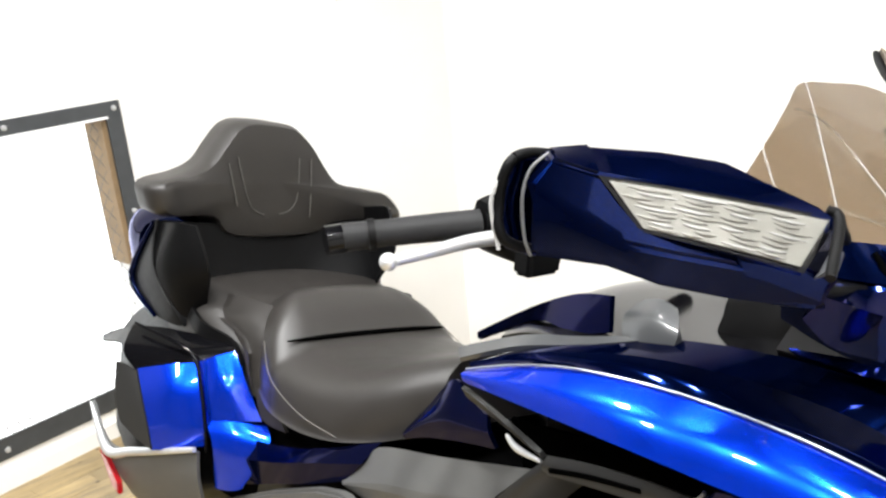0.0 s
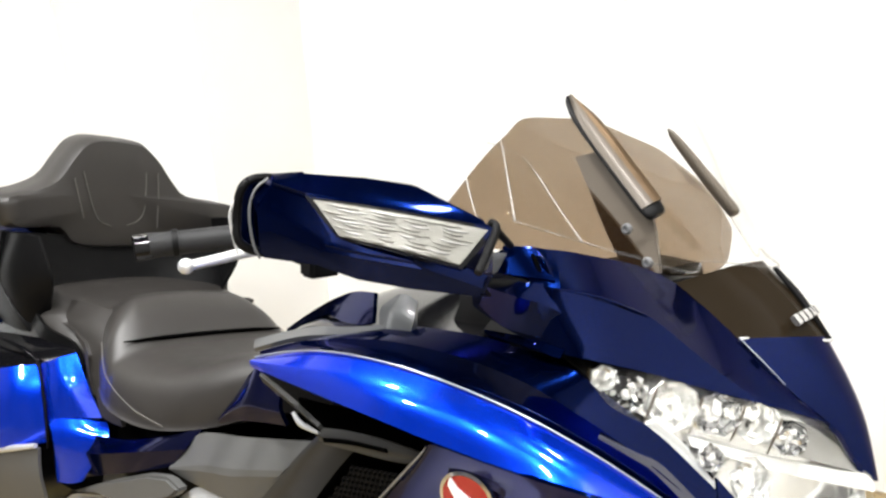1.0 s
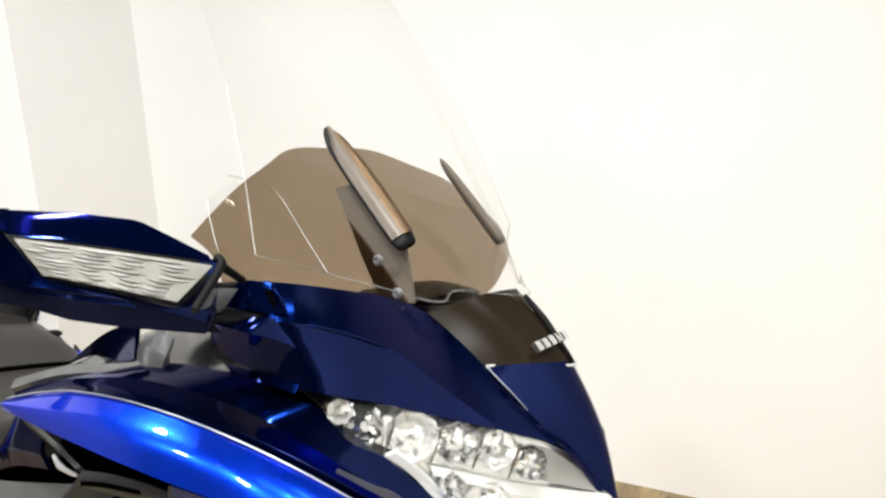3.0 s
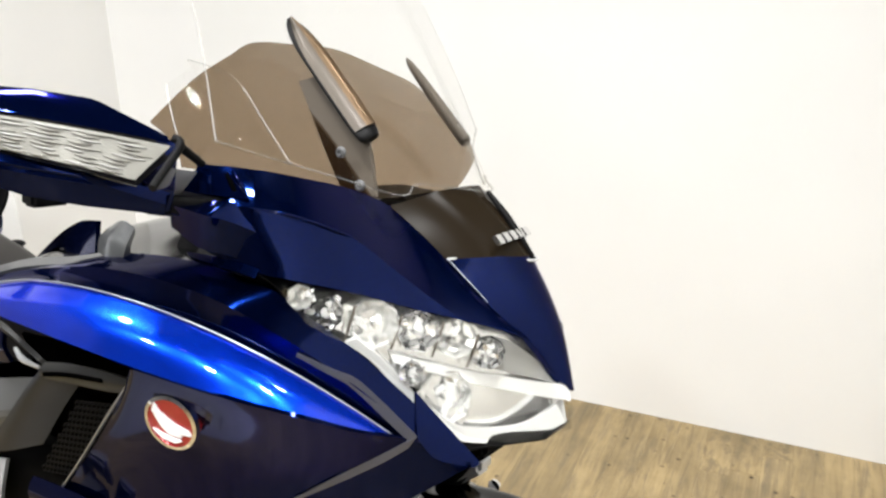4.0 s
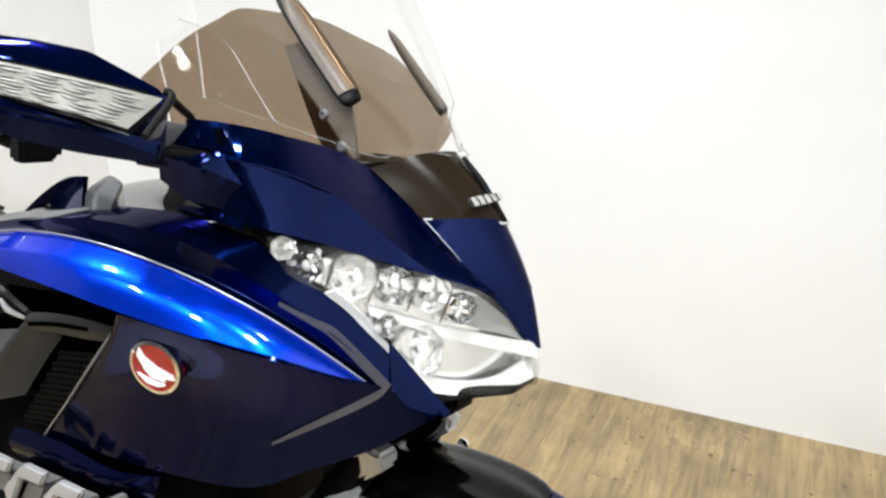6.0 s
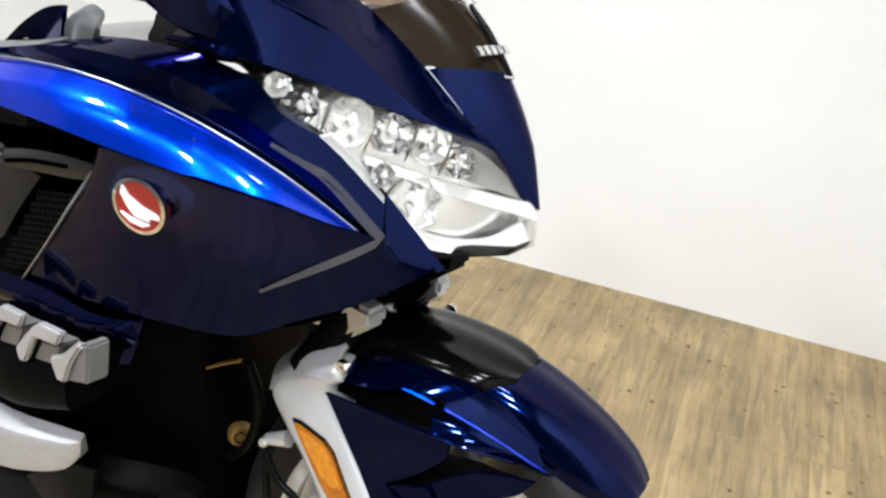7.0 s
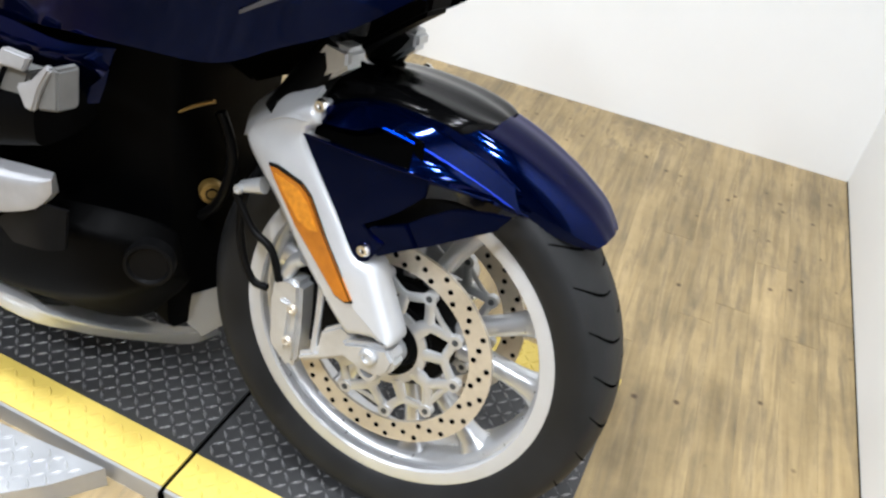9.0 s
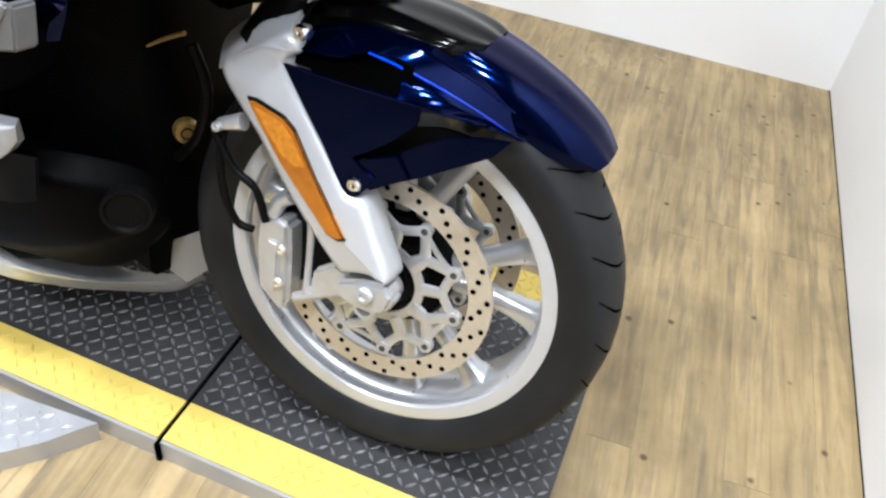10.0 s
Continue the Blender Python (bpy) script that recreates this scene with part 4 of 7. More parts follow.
for ob, sg in zip(shoulder, (1, -1)):
    strip = sheet([sh_mid, [(0.5 * (a[0] + b[0]), 0.5 * (a[1] + b[1]) + 0.002, 0.5 * (a[2] + b[2]) - 0.002) for a, b in zip(sh_mid, sh_low)], sh_low], 40, 7, 0.005)
    add("lower_strip", strip if sg > 0 else flipped(strip, 0.5), BLUE_SHADED, ob, "blue strip above the band in the shaded tone of the paint")
side_rows = [[(-0.337, -0.320, 0.874), (-0.309, -0.342, 0.892), (-0.245, -0.328, 0.889), (-0.180, -0.312, 0.886), (-0.129, -0.282, 0.877), (-0.096, -0.228, 0.854), (-0.062, -0.168, 0.836), (-0.019, -0.131, 0.816)],
             [(-0.447, -0.289, 0.745), (-0.395, -0.292, 0.768), (-0.306, -0.289, 0.800), (-0.225, -0.272, 0.790), (-0.165, -0.247, 0.788), (-0.118, -0.213, 0.795), (-0.070, -0.168, 0.803), (-0.019, -0.133, 0.813)],
             [(-0.563, -0.262, 0.626), (-0.485, -0.268, 0.647), (-0.407, -0.275, 0.664), (-0.291, -0.270, 0.681), (-0.198, -0.240, 0.690), (-0.140, -0.206, 0.722), (-0.080, -0.166, 0.757), (-0.019, -0.135, 0.810)]]
flank = both("side_fairing", sheet(side_rows, 34, 18, 0.005), BLUE_SHADED, None, "glossy dark blue lower side fairing", far=0.5)
for ob, sg in zip(flank, (1, -1)):
    nrm = Vector((0.24, -1, -0.17)).normalized()
    m = Matrix.Translation(Vector((-0.2832, -0.3070, 0.8349)) + nrm * 0.0065) @ nrm.to_track_quat("-Y", "Z").to_matrix().to_4x4()
    rim = moved(lathe([(0.0285, -0.004), (0.0325, -0.003), (0.0325, 0.004), (0.0285, 0.004)], 40), m)
    face = moved(lathe([(1e-4, -0.0015), (0.0285, -0.0015), (0.0300, 0.010), (1e-4, 0.010)], 40), m)
    wing = moved(joined(plate([(-0.017, 0.019), (-0.011, 0.010), (0.004, 0.001), (0.021, -0.004), (0.023, -0.009), (0.010, -0.010), (0.012, -0.014), (-0.004, -0.012), (-0.012, -0.004), (-0.020, 0.010)], -0.0045, -0.001, 0.0008), plate([(-0.021, -0.010), (-0.008, -0.014), (0.012, -0.017), (0.004, -0.021), (-0.010, -0.019)], -0.0045, -0.001, 0.0006)), m @ Matrix.Diagonal((1.12, 1, 1.12, 1)))
    b = add("emblem", face if sg > 0 else flipped(face), RED, ob, "round red enamel emblem with chrome rim")
    add("emblem_rim", rim if sg > 0 else flipped(rim), CHROME, b)
    add("emblem_shape", wing if sg > 0 else flipped(wing), WHITE, b, "white wing-like shape")

    # folded pale bands: a reflection in the gloss, laid on as thin sheets
    outer = [(-0.165, -0.2535, 0.928), (-0.133, -0.2330, 0.9135), (-0.115, -0.2160, 0.903), (-0.087, -0.1930, 0.8715), (-0.062, -0.1765, 0.8440)]
    inner = [(-0.166, -0.2540, 0.924), (-0.136, -0.2350, 0.9075), (-0.120, -0.2190, 0.894), (-0.093, -0.1965, 0.8620), (-0.071, -0.1810, 0.8380)]
    back_top = [(-0.062, -0.1765, 0.8440), (-0.088, -0.1960, 0.8235), (-0.126, -0.2225, 0.7935), (-0.169, -0.2430, 0.7585)]
    back_low = [(-0.070, -0.1795, 0.8290), (-0.090, -0.1955, 0.8110), (-0.127, -0.2215, 0.7840), (-0.169, -0.2420, 0.7550)]
    for name, rr in (("reflected_line", (outer, inner)), ("reflected_line", (back_top, back_low))):
        st = sheet(rr, 18, 4, 0.0015)
        add(name, st if sg > 0 else flipped(st, 0.5), REFLECTED_LINE, ob, "silver-grey painted reflection folded at the fairing's point")
    tip = sheet([[(-0.078, -0.163, 0.886), (-0.048, -0.145, 0.852), (-0.012, -0.124, 0.812)], [(-0.068, -0.172, 0.860), (-0.046, -0.153, 0.838), (-0.014, -0.127, 0.809)], [(-0.060, -0.1770, 0.842), (-0.046, -0.160, 0.818), (-0.016, -0.129, 0.807)]], 14, 7, 0.004)
    add("point_facet", tip if sg > 0 else flipped(tip, 0.5), BLUE_SHADED, ob, "bevelled blue point of the side fairing")

both("shoulder_edge", sheet([[(-0.304, -0.280, 1.009), (-0.241, -0.283, 1.016), (-0.202, -0.274, 1.011)], [(-0.291, -0.286, 1.007), (-0.234, -0.289, 1.008), (-0.203, -0.280, 1.003)]], 14, 4, 0.003), BLUE_SHADED, None, "raised blue upper edge of the fairing shoulder", far=0.5)

# vent opening with a mesh behind the flank
vent = [[(-0.62, -0.315, 0.835), (-0.52, -0.318, 0.850), (-0.42, -0.305, 0.868), (-0.365, -0.297, 0.868)], [(-0.64, -0.262, 0.72), (-0.56, -0.258, 0.73), (-0.47, -0.255, 0.745), (-0.462, -0.262, 0.745)], [(-0.70, -0.235, 0.60), (-0.64, -0.235, 0.61), (-0.59, -0.238, 0.622), (-0.575, -0.245, 0.624)]]
vent = [[(x, y + 0.035, z) for x, y, z in r] for r in vent]
# near-black backing holds the shade inside the outlet
gr = both("air_vent", sheet(vent, 16, 12, 0.004), DARK, None, "side air outlet with its shade put into a near-black backing and a dark honeycomb mesh")
for ob, sg in zip(gr, (1, -1)):
    cells = []
    for i in range(13):
        for j in range(13):
            u, v = (i + 0.5 + 0.5 * (j % 2)) / 14, (j + 0.5) / 13
            c = Vector((-0.475 - 0.115 * v + (u - 0.5) * 0.125 + 0.02, -0.268 + 0.02 * v, 0.785 - 0.145 * v + (u - 0.5) * 0.03))
            cells.append(moved(lathe([(0.0052, -0.002), (0.0038, -0.002), (0.0038, 0.002), (0.0052, 0.002)], 6), Matrix.Translation(c)))
    s = joined(*cells)
    me = add("mesh_grille", s if sg > 0 else flipped(s), BLACK, ob, "black honeycomb mesh")
    me["kind"] = "stuff"
    fr = joined(tube([(-0.346, -0.314, 0.870), (-0.352, -0.312, 0.860), (-0.405, -0.302, 0.80), (-0.485, -0.283, 0.71), (-0.563, -0.265, 0.626)], 0.002, 6, 20))
    add("vent_edge", fr if sg > 0 else flipped(fr), TRIM, ob, "thin bright edge of the air outlet")
    duct = sheet([[(-0.552, -0.290, 0.818), (-0.490, -0.296, 0.835), (-0.419, -0.296, 0.845), (-0.357, -0.290, 0.846)], [(-0.554, -0.297, 0.808), (-0.491, -0.300, 0.822), (-0.418, -0.298, 0.832), (-0.357, -0.290, 0.840)], [(-0.556, -0.290, 0.795), (-0.492, -0.292, 0.807), (-0.416, -0.290, 0.819), (-0.357, -0.288, 0.835)]], 20, 9, 0.005)
    lou = add("vent_louvre", duct if sg > 0 else flipped(duct), CHARCOAL, ob, "charcoal louvre across the outlet")
    cut = sheet([[(-0.541, -0.3005, 0.810), (-0.485, -0.3035, 0.826), (-0.423, -0.3015, 0.836)], [(-0.539, -0.3005, 0.805), (-0.484, -0.3035, 0.821), (-0.421, -0.3015, 0.832)]], 12, 3, 0.003)
    add("slot", cut if sg > 0 else flipped(cut), DARK, lou, "near-black sheet for the shade in a slot")
    leg = sheet([[(-0.553, -0.290, 0.814), (-0.596, -0.290, 0.770), (-0.645, -0.288, 0.714), (-0.702, -0.285, 0.651)], [(-0.540, -0.292, 0.808), (-0.580, -0.290, 0.765), (-0.622, -0.286, 0.712), (-0.670, -0.282, 0.652)], [(-0.522, -0.264, 0.787), (-0.550, -0.262, 0.755), (-0.580, -0.260, 0.717), (-0.612, -0.258, 0.674)]], 16, 9, 0.005)
    add("vent_frame", leg if sg > 0 else flipped(leg), CHARCOAL, ob, "charcoal frame leg of the outlet")
lower = [[(-0.62, -0.268, 0.628), (-0.50, -0.276, 0.648), (-0.388, -0.284, 0.656), (-0.311, -0.275, 0.672)], [(-0.62, -0.276, 0.600), (-0.50, -0.284, 0.620), (-0.40, -0.288, 0.634), (-0.33, -0.270, 0.634)], [(-0.60, -0.25, 0.560), (-0.51, -0.25, 0.575), (-0.43, -0.25, 0.585), (-0.40, -0.24, 0.58)]]
both("lower_shroud", sheet(lower, 18, 8, 0.004), BLUE_SHADED, None, "dark glossy blue engine shroud")

# upper cowl, nose, garnish
cowl = [[(-0.308, -0.300, 1.072), (-0.274, -0.290, 1.104), (-0.237, -0.260, 1.106), (-0.216, -0.200, 1.095), (-0.203, -0.140, 1.081), (-0.184, -0.090, 1.060), (-0.150, -0.081, 1.037), (-0.111, -0.075, 1.010), (-0.054, -0.060, 0.963), (-0.020, -0.040, 0.930), (0.010, -0.020, 0.890)],
        [(-0.307, -0.304, 1.055), (-0.277, -0.298, 1.060), (-0.232, -0.268, 1.056), (-0.205, -0.207, 1.051), (-0.172, -0.170, 1.035), (-0.142, -0.124, 1.018), (-0.107, -0.102, 1.000), (-0.071, -0.085, 0.980), (-0.028, -0.064, 0.953), (-0.006, -0.040, 0.922), (0.013, -0.016, 0.886)],
        [(-0.304, -0.300, 1.038), (-0.262, -0.290, 1.020), (-0.206, -0.274, 1.007), (-0.172, -0.256, 1.003), (-0.139, -0.202, 0.988), (-0.098, -0.152, 0.971), (-0.065, -0.116, 0.960), (-0.032, -0.087, 0.951), (-0.003, -0.066, 0.941), (0.006, -0.036, 0.912), (0.014, -0.011, 0.882)]]
crest = []
for k, (a, b) in enumerate(zip(cowl[0], cowl[2])):
    f = k / (len(cowl[0]) - 1)
    fold = (0.50, 0.46, 0.40, 0.42, 0.50, 0.74, 0.95, 0.97, 0.97, 0.97, 0.97)[k]
    crest.append(Vector(a).lerp(Vector(b), fold) + Vector((0.5, -0.75, 0.35)) * (0.004, 0.008, 0.015, 0.019, 0.020, 0.012, 0.003, 0.001, 0.0005, 0, 0)[k])
cowl[1] = crest
add("upper_cowl", sheet(cowl, 44, 13, 0.005, (-0.3, 0, 1.0), True), BLUE_SHADED, bike, "glossy dark blue upper front cowl", sharp=11)
add("upper_cowl", flipped(sheet([r[5:] for r in cowl], 24, 13, 0.005, (-0.3, 0, 1.0), True), 0.3), BLUE_SHADED, bike, "glossy dark blue upper front cowl", sharp=11)
add("cowl_step", tube([p + Vector((0.001, -0.001, 0.0)) for p in crest[2:5]], [0.0008, 0.0018, 0.0018, 0.0006], 8, 30), BLUE_SHADED, bike, "raised crease line on the cowl")
mid_line = [(-0.128, 1.086), (-0.086, 1.054), (-0.046, 1.016), (-0.014, 0.972), (0.010, 0.930), (0.031, 0.872)]
edge_line = [(-0.184, -0.090, 1.060), (-0.150, -0.081, 1.037), (-0.111, -0.075, 1.010), (-0.054, -0.060, 0.963), (-0.020, -0.040, 0.930), (0.012, -0.018, 0.888)]


def centre_rows(i0, i1, out):
    rows = []
    for (x, z), e in list(zip(mid_line, edge_line))[i0:i1]:
        rows.append([Vector(e) + Vector((out, 0, 0)), Vector(((x * 0.75 + e[0] * 0.25), e[1] * 0.5, z * 0.75 + e[2] * 0.25 + 0.003)), Vector((x + out, 0, z)), Vector(((x * 0.75 + e[0] * 0.25), -e[1] * 0.35, z * 0.75 + e[2] * 0.25)), Vector((e[0] + out, -e[1] * 0.6, e[2]))])
    return rows


garnish = add("nose_garnish", sheet(centre_rows(0, 3, 0.0), 20, 12, 0.004, (-0.3, 0, 0.9)), GARNISH, bike, "satin black garnish below the windscreen")
add("nose_cowl", sheet(centre_rows(2, 6, 0.0), 20, 18, 0.004, (-0.3, 0, 0.9)), BLUE_SHADED, bike, "dark blue pointed nose cowl")
letters = [box(-0.003, 0.0025, -0.050 + k * 0.0175, -0.050 + k * 0.0175 + 0.0140, -0.006, 0.006, 0.001) for k in range(5)]
add("emblem_bar", moved(joined(*letters), Matrix.Translation((-0.064, -0.004, 1.0385)) @ Matrix.Rotation(radians(4), 4, "Z") @ Matrix.Rotation(radians(-46), 4, "Y")), CHROME, garnish, "row of small chrome blocks")

add("trim_and_glint_line", tube([Vector(p) + Vector((0.003, -0.003, 0.002)) for p in ((-0.111, -0.075, 1.010), (-0.085, -0.0685, 0.989), (-0.060, -0.062, 0.968))], [0.0011, 0.0009, 0.0005], 6, 14), TRIM, garnish, "thin silver trim line")
# two pale bars stand in for reflections along the garnish steps
add("trim_and_glint_line", tube([(-0.185, -0.088, 1.057), (-0.168, -0.062, 1.052), (-0.146, -0.034, 1.052), (-0.118, -0.006, 1.056), (-0.100, 0.006, 1.066)], 0.0014, 6, 24), LIGHT_GREY, garnish, "thin pale line for a reflection along the garnish step")
add("trim_and_glint_line", tube([(-0.109, -0.0755, 1.0105), (-0.086, -0.046, 1.013), (-0.060, -0.018, 1.013), (-0.040, 0.0, 1.012), (-0.044, 0.02, 1.012)], 0.0018, 6, 24), LIGHT_GREY, garnish, "thin pale line for a reflection along the garnish step")
add("garnish_rim", tube([(-0.112, 0.004, 1.081), (-0.084, 0.006, 1.056), (-0.062, 0.006, 1.034), (-0.040, 0.008, 1.010)], [0.003, 0.0045, 0.004, 0.002], 8, 20), BLACK, garnish, "black rim down the middle of the garnish")
base_rows = [[(-0.278, -0.312, 1.074), (-0.241, -0.300, 1.076), (-0.223, -0.272, 1.073), (-0.198, -0.250, 1.063), (-0.182, -0.228, 1.057)], [(-0.254, -0.338, 1.073), (-0.232, -0.318, 1.065), (-0.223, -0.290, 1.056), (-0.200, -0.262, 1.040), (-0.189, -0.236, 1.021)], [(-0.274, -0.325, 1.049), (-0.258, -0.305, 1.027), (-0.231, -0.285, 1.020), (-0.210, -0.258, 1.008), (-0.189, -0.234, 0.991)]]
add("mirror_base", sheet(base_rows, 24, 11, 0.006, (-0.3, 0, 1.0), True), BLUE_SHADED, bike, "dark blue mirror base cover stepping out of the cowl", sharp=14)
add("cowl_ridge", tube([(-0.242, -0.278, 1.105), (-0.229, -0.277, 1.092), (-0.223, -0.269, 1.076), (-0.198, -0.252, 1.0645), (-0.182, -0.230, 1.058)], [0.0016, 0.0026, 0.0022, 0.0014, 0.0012], 8, 30), BLUE_SHADED, bike, "raised blue ridge on the cowl")
# a bar, not a cut: its near-black colour is the groove's shade
add("cowl_groove", tube([(-0.246, -0.281, 1.102), (-0.236, -0.280, 1.087), (-0.231, -0.273, 1.069)], [0.002, 0.003, 0.002], 8, 16), DARK, bike, "near-black bar for the shade of the groove beside the ridge")
add("cowl_pocket", sheet([[(-0.274, -0.295, 1.107), (-0.261, -0.285, 1.108), (-0.248, -0.274, 1.106)], [(-0.261, -0.302, 1.081), (-0.240, -0.290, 1.080), (-0.219, -0.276, 1.079)]], 10, 5, 0.004, (-0.3, 0, 1.0)), BLUE_SHADED, bike, "dark pocket between mirror and cowl ridge")

add("inner_panel", sheet([[(-0.330, -0.250, 0.995), (-0.260, -0.258, 1.000), (-0.208, -0.256, 0.996), (-0.165, -0.236, 0.955)], [(-0.330, -0.205, 1.030), (-0.250, -0.215, 1.045), (-0.195, -0.200, 1.035), (-0.145, -0.165, 0.985)]], 16, 8, 0.006), BLACK, bike, "black inner panel between cowl and shoulder")

# headlights
head_top = [(-0.186, -0.264, 1.003), (-0.139, -0.200, 0.986), (-0.098, -0.150, 0.969), (-0.055, -0.108, 0.957), (-0.032, -0.085, 0.949), (-0.004, -0.065, 0.939), (0.005, -0.034, 0.910), (0.016, -0.008, 0.882)]
head_bot = [(-0.182, -0.262, 0.990), (-0.158, -0.248, 0.958), (-0.119, -0.213, 0.934), (-0.082, -0.165, 0.885), (-0.043, -0.130, 0.842), (-0.026, -0.108, 0.830), (0.008, -0.040, 0.814), (0.034, 0.0, 0.826)]
head_mid = [(0.5 * (a[0] + b[0]) + 0.006, 0.5 * (a[1] + b[1]) - 0.002, 0.5 * (a[2] + b[2])) for a, b in zip(head_top, head_bot)]
back_off = Vector((-0.022, 0.022, 0.0))
lights = both("headlight", sheet([[Vector(p) + back_off for p in r] for r in (head_top, head_mid, head_bot)], 30, 12, 0.004), REFLECTOR, None, "clear multi-lens LED headlight with chrome bowls", far=0.3)
BOWLS = ((-0.176, -0.243, 0.984, 0.014), (-0.160, -0.222, 0.966, 0.020), (-0.132, -0.176, 0.952, 0.028), (-0.100, -0.138, 0.944, 0.025), (-0.070, -0.108, 0.936, 0.023), (-0.042, -0.084, 0.921, 0.019), (-0.074, -0.114, 0.868, 0.033), (-0.095, -0.152, 0.900, 0.014))
rng_h = random.Random(11)
for ob, sg in zip(lights, (1, -1)):
    def put(name, shape, mat, label="", **kw):
        return add(name, shape if sg > 0 else flipped(shape, 0.3), mat, ob, label, **kw)

    put("lens", sheet([head_top, head_mid, head_bot], 30, 12, 0.0025), LENS, "clear polycarbonate lens")
    for k, (x, y, z, r) in enumerate(BOWLS):
        c = Vector((x, y, z)) + Vector((0.002, 0.0, 0.0))
        turn = Matrix.Translation(c) @ Matrix.Rotation(radians(36), 4, "Z") @ Matrix.Rotation(radians(-10), 4, "X") @ Matrix.Rotation(0.4 * k, 4, "Y")
        put("reflector_bowl", moved(lathe([(r, -0.008), (r * 0.94, -0.010), (r * 0.72, 0.0), (r * 0.4, 0.008), (1e-4, 0.010), (1e-4, 0.013), (r * 0.6, 0.010), (r, -0.002)], 7 + k % 3), turn), CHROME if k % 2 else REFLECTOR, "faceted chrome reflector bowl", smooth=False)
        put("led_element", moved(ball((0, 0, 0), r * 0.26, (1, 0.6, 1)), turn @ Matrix.Translation((0, 0.001, 0))), WHITE if k % 2 else REFLECTOR, "LED projector")
        for q in range(12):
            a = rng_h.random() * 6.28
            rr = r * (0.25 + 0.65 * rng_h.random())
            p = turn @ Vector((rr * math.cos(a), -0.004, rr * math.sin(a)))
            w = r * (0.14 + 0.26 * rng_h.random())
            m = Matrix.Translation(p) @ turn.to_3x3().to_4x4() @ Euler((rng_h.random() - 0.5, rng_h.random() * 3, rng_h.random() - 0.5)).to_matrix().to_4x4()
            put("reflector_facet", moved(plate([(-w, -w * 0.4), (w * 0.7, -w * 0.5), (w, w * 0.3), (-w * 0.6, w * 0.5)], -0.001, 0.001, 0.0004), m), (REFLECTOR, CHROME, WHITE, REFLECTOR)[q % 4], smooth=False)
    for k in range(4):
        a, b = Vector(BOWLS[k + 1][:3]), Vector(BOWLS[k + 2][:3])
        m = a.lerp(b, 0.5) + Vector((0.010, -0.008, 0.0))
        put("divider", tube([m + Vector((0.004, 0.0, 0.018)), m, m + Vector((-0.006, -0.002, -0.024))], [0.0009, 0.0018, 0.0009], 6, 8), STALK)
    put("light_bar", sheet([[(-0.112, -0.167, 0.920), (-0.079, -0.127, 0.907), (-0.044, -0.087, 0.896), (-0.008, -0.047, 0.887), (0.026, -0.001, 0.878)], [(-0.109, -0.164, 0.910), (-0.078, -0.127, 0.896), (-0.043, -0.087, 0.882), (-0.006, -0.047, 0.871), (0.029, -0.001, 0.859)]], 16, 4, 0.006), WHITE, "white daytime light bar")
    put("light_guide", sheet([[(-0.131, -0.202, 0.940), (-0.111, -0.177, 0.914), (-0.088, -0.147, 0.874), (-0.058, -0.127, 0.849), (-0.047, -0.107, 0.837), (-0.026, -0.067, 0.829), (-0.003, -0.037, 0.835), (0.018, -0.012, 0.855)], [(-0.140, -0.209, 0.935), (-0.120, -0.184, 0.911), (-0.095, -0.154, 0.868), (-0.065, -0.134, 0.841), (-0.050, -0.114, 0.822), (-0.024, -0.069, 0.812), (0.003, -0.037, 0.816), (0.027, -0.003, 0.832)]], 26, 4, 0.006), WHITE, "white lower light guide")
    put("inner_panel", sheet([[(-0.040, -0.077, 0.938), (-0.022, -0.060, 0.930), (0.0, -0.036, 0.908), (0.012, -0.012, 0.884)], [(-0.040, -0.080, 0.902), (-0.020, -0.062, 0.896), (0.004, -0.036, 0.888), (0.016, -0.012, 0.880)]], 12, 6, 0.003), LIGHT_GREY, "plain grey inner panel")
add("chin", loft([[(-0.15, -0.15, 0.745), (-0.15, 0.11, 0.745), (-0.15, 0.10, 0.80), (-0.15, -0.14, 0.80)], [(-0.06, -0.110, 0.798), (-0.06, 0.07, 0.798), (-0.06, 0.06, 0.820), (-0.06, -0.10, 0.820)], [(0.016, -0.03, 0.815), (0.016, 0.02, 0.815), (0.022, 0.02, 0.825), (0.022, -0.02, 0.825)]], 20, 10), BLACK, bike, "black chin below the headlights")
add("under_cowl", plate([(-0.178, 0.656), (-0.142, 0.693), (-0.096, 0.733), (-0.059, 0.764), (-0.06, 0.815), (-0.36, 0.8), (-0.38, 0.6), (-0.31, 0.585), (-0.24, 0.625)], -0.030, 0.030, 0.006), BAY, bike, "black lower cowl behind the fork, darkened for the bay shade")
# filler body whose near-black colour stands in for shade inside the fairing
add("fairing_core", loft([[(-0.62, -0.20, 0.62), (-0.62, 0.17, 0.62), (-0.62, 0.17, 0.88), (-0.62, -0.22, 0.88)], [(-0.40, -0.215, 0.66), (-0.40, 0.17, 0.66), (-0.40, 0.16, 0.93), (-0.40, -0.22, 0.93)], [(-0.20, -0.16, 0.72), (-0.20, 0.12, 0.72), (-0.22, 0.11, 0.97), (-0.22, -0.16, 0.97)], [(-0.10, -0.08, 0.80), (-0.10, 0.06, 0.80), (-0.12, 0.05, 0.92), (-0.12, -0.07, 0.92)]], 28, 14), BAY, bike, "inner body of the fairing, its shade put into near-black")

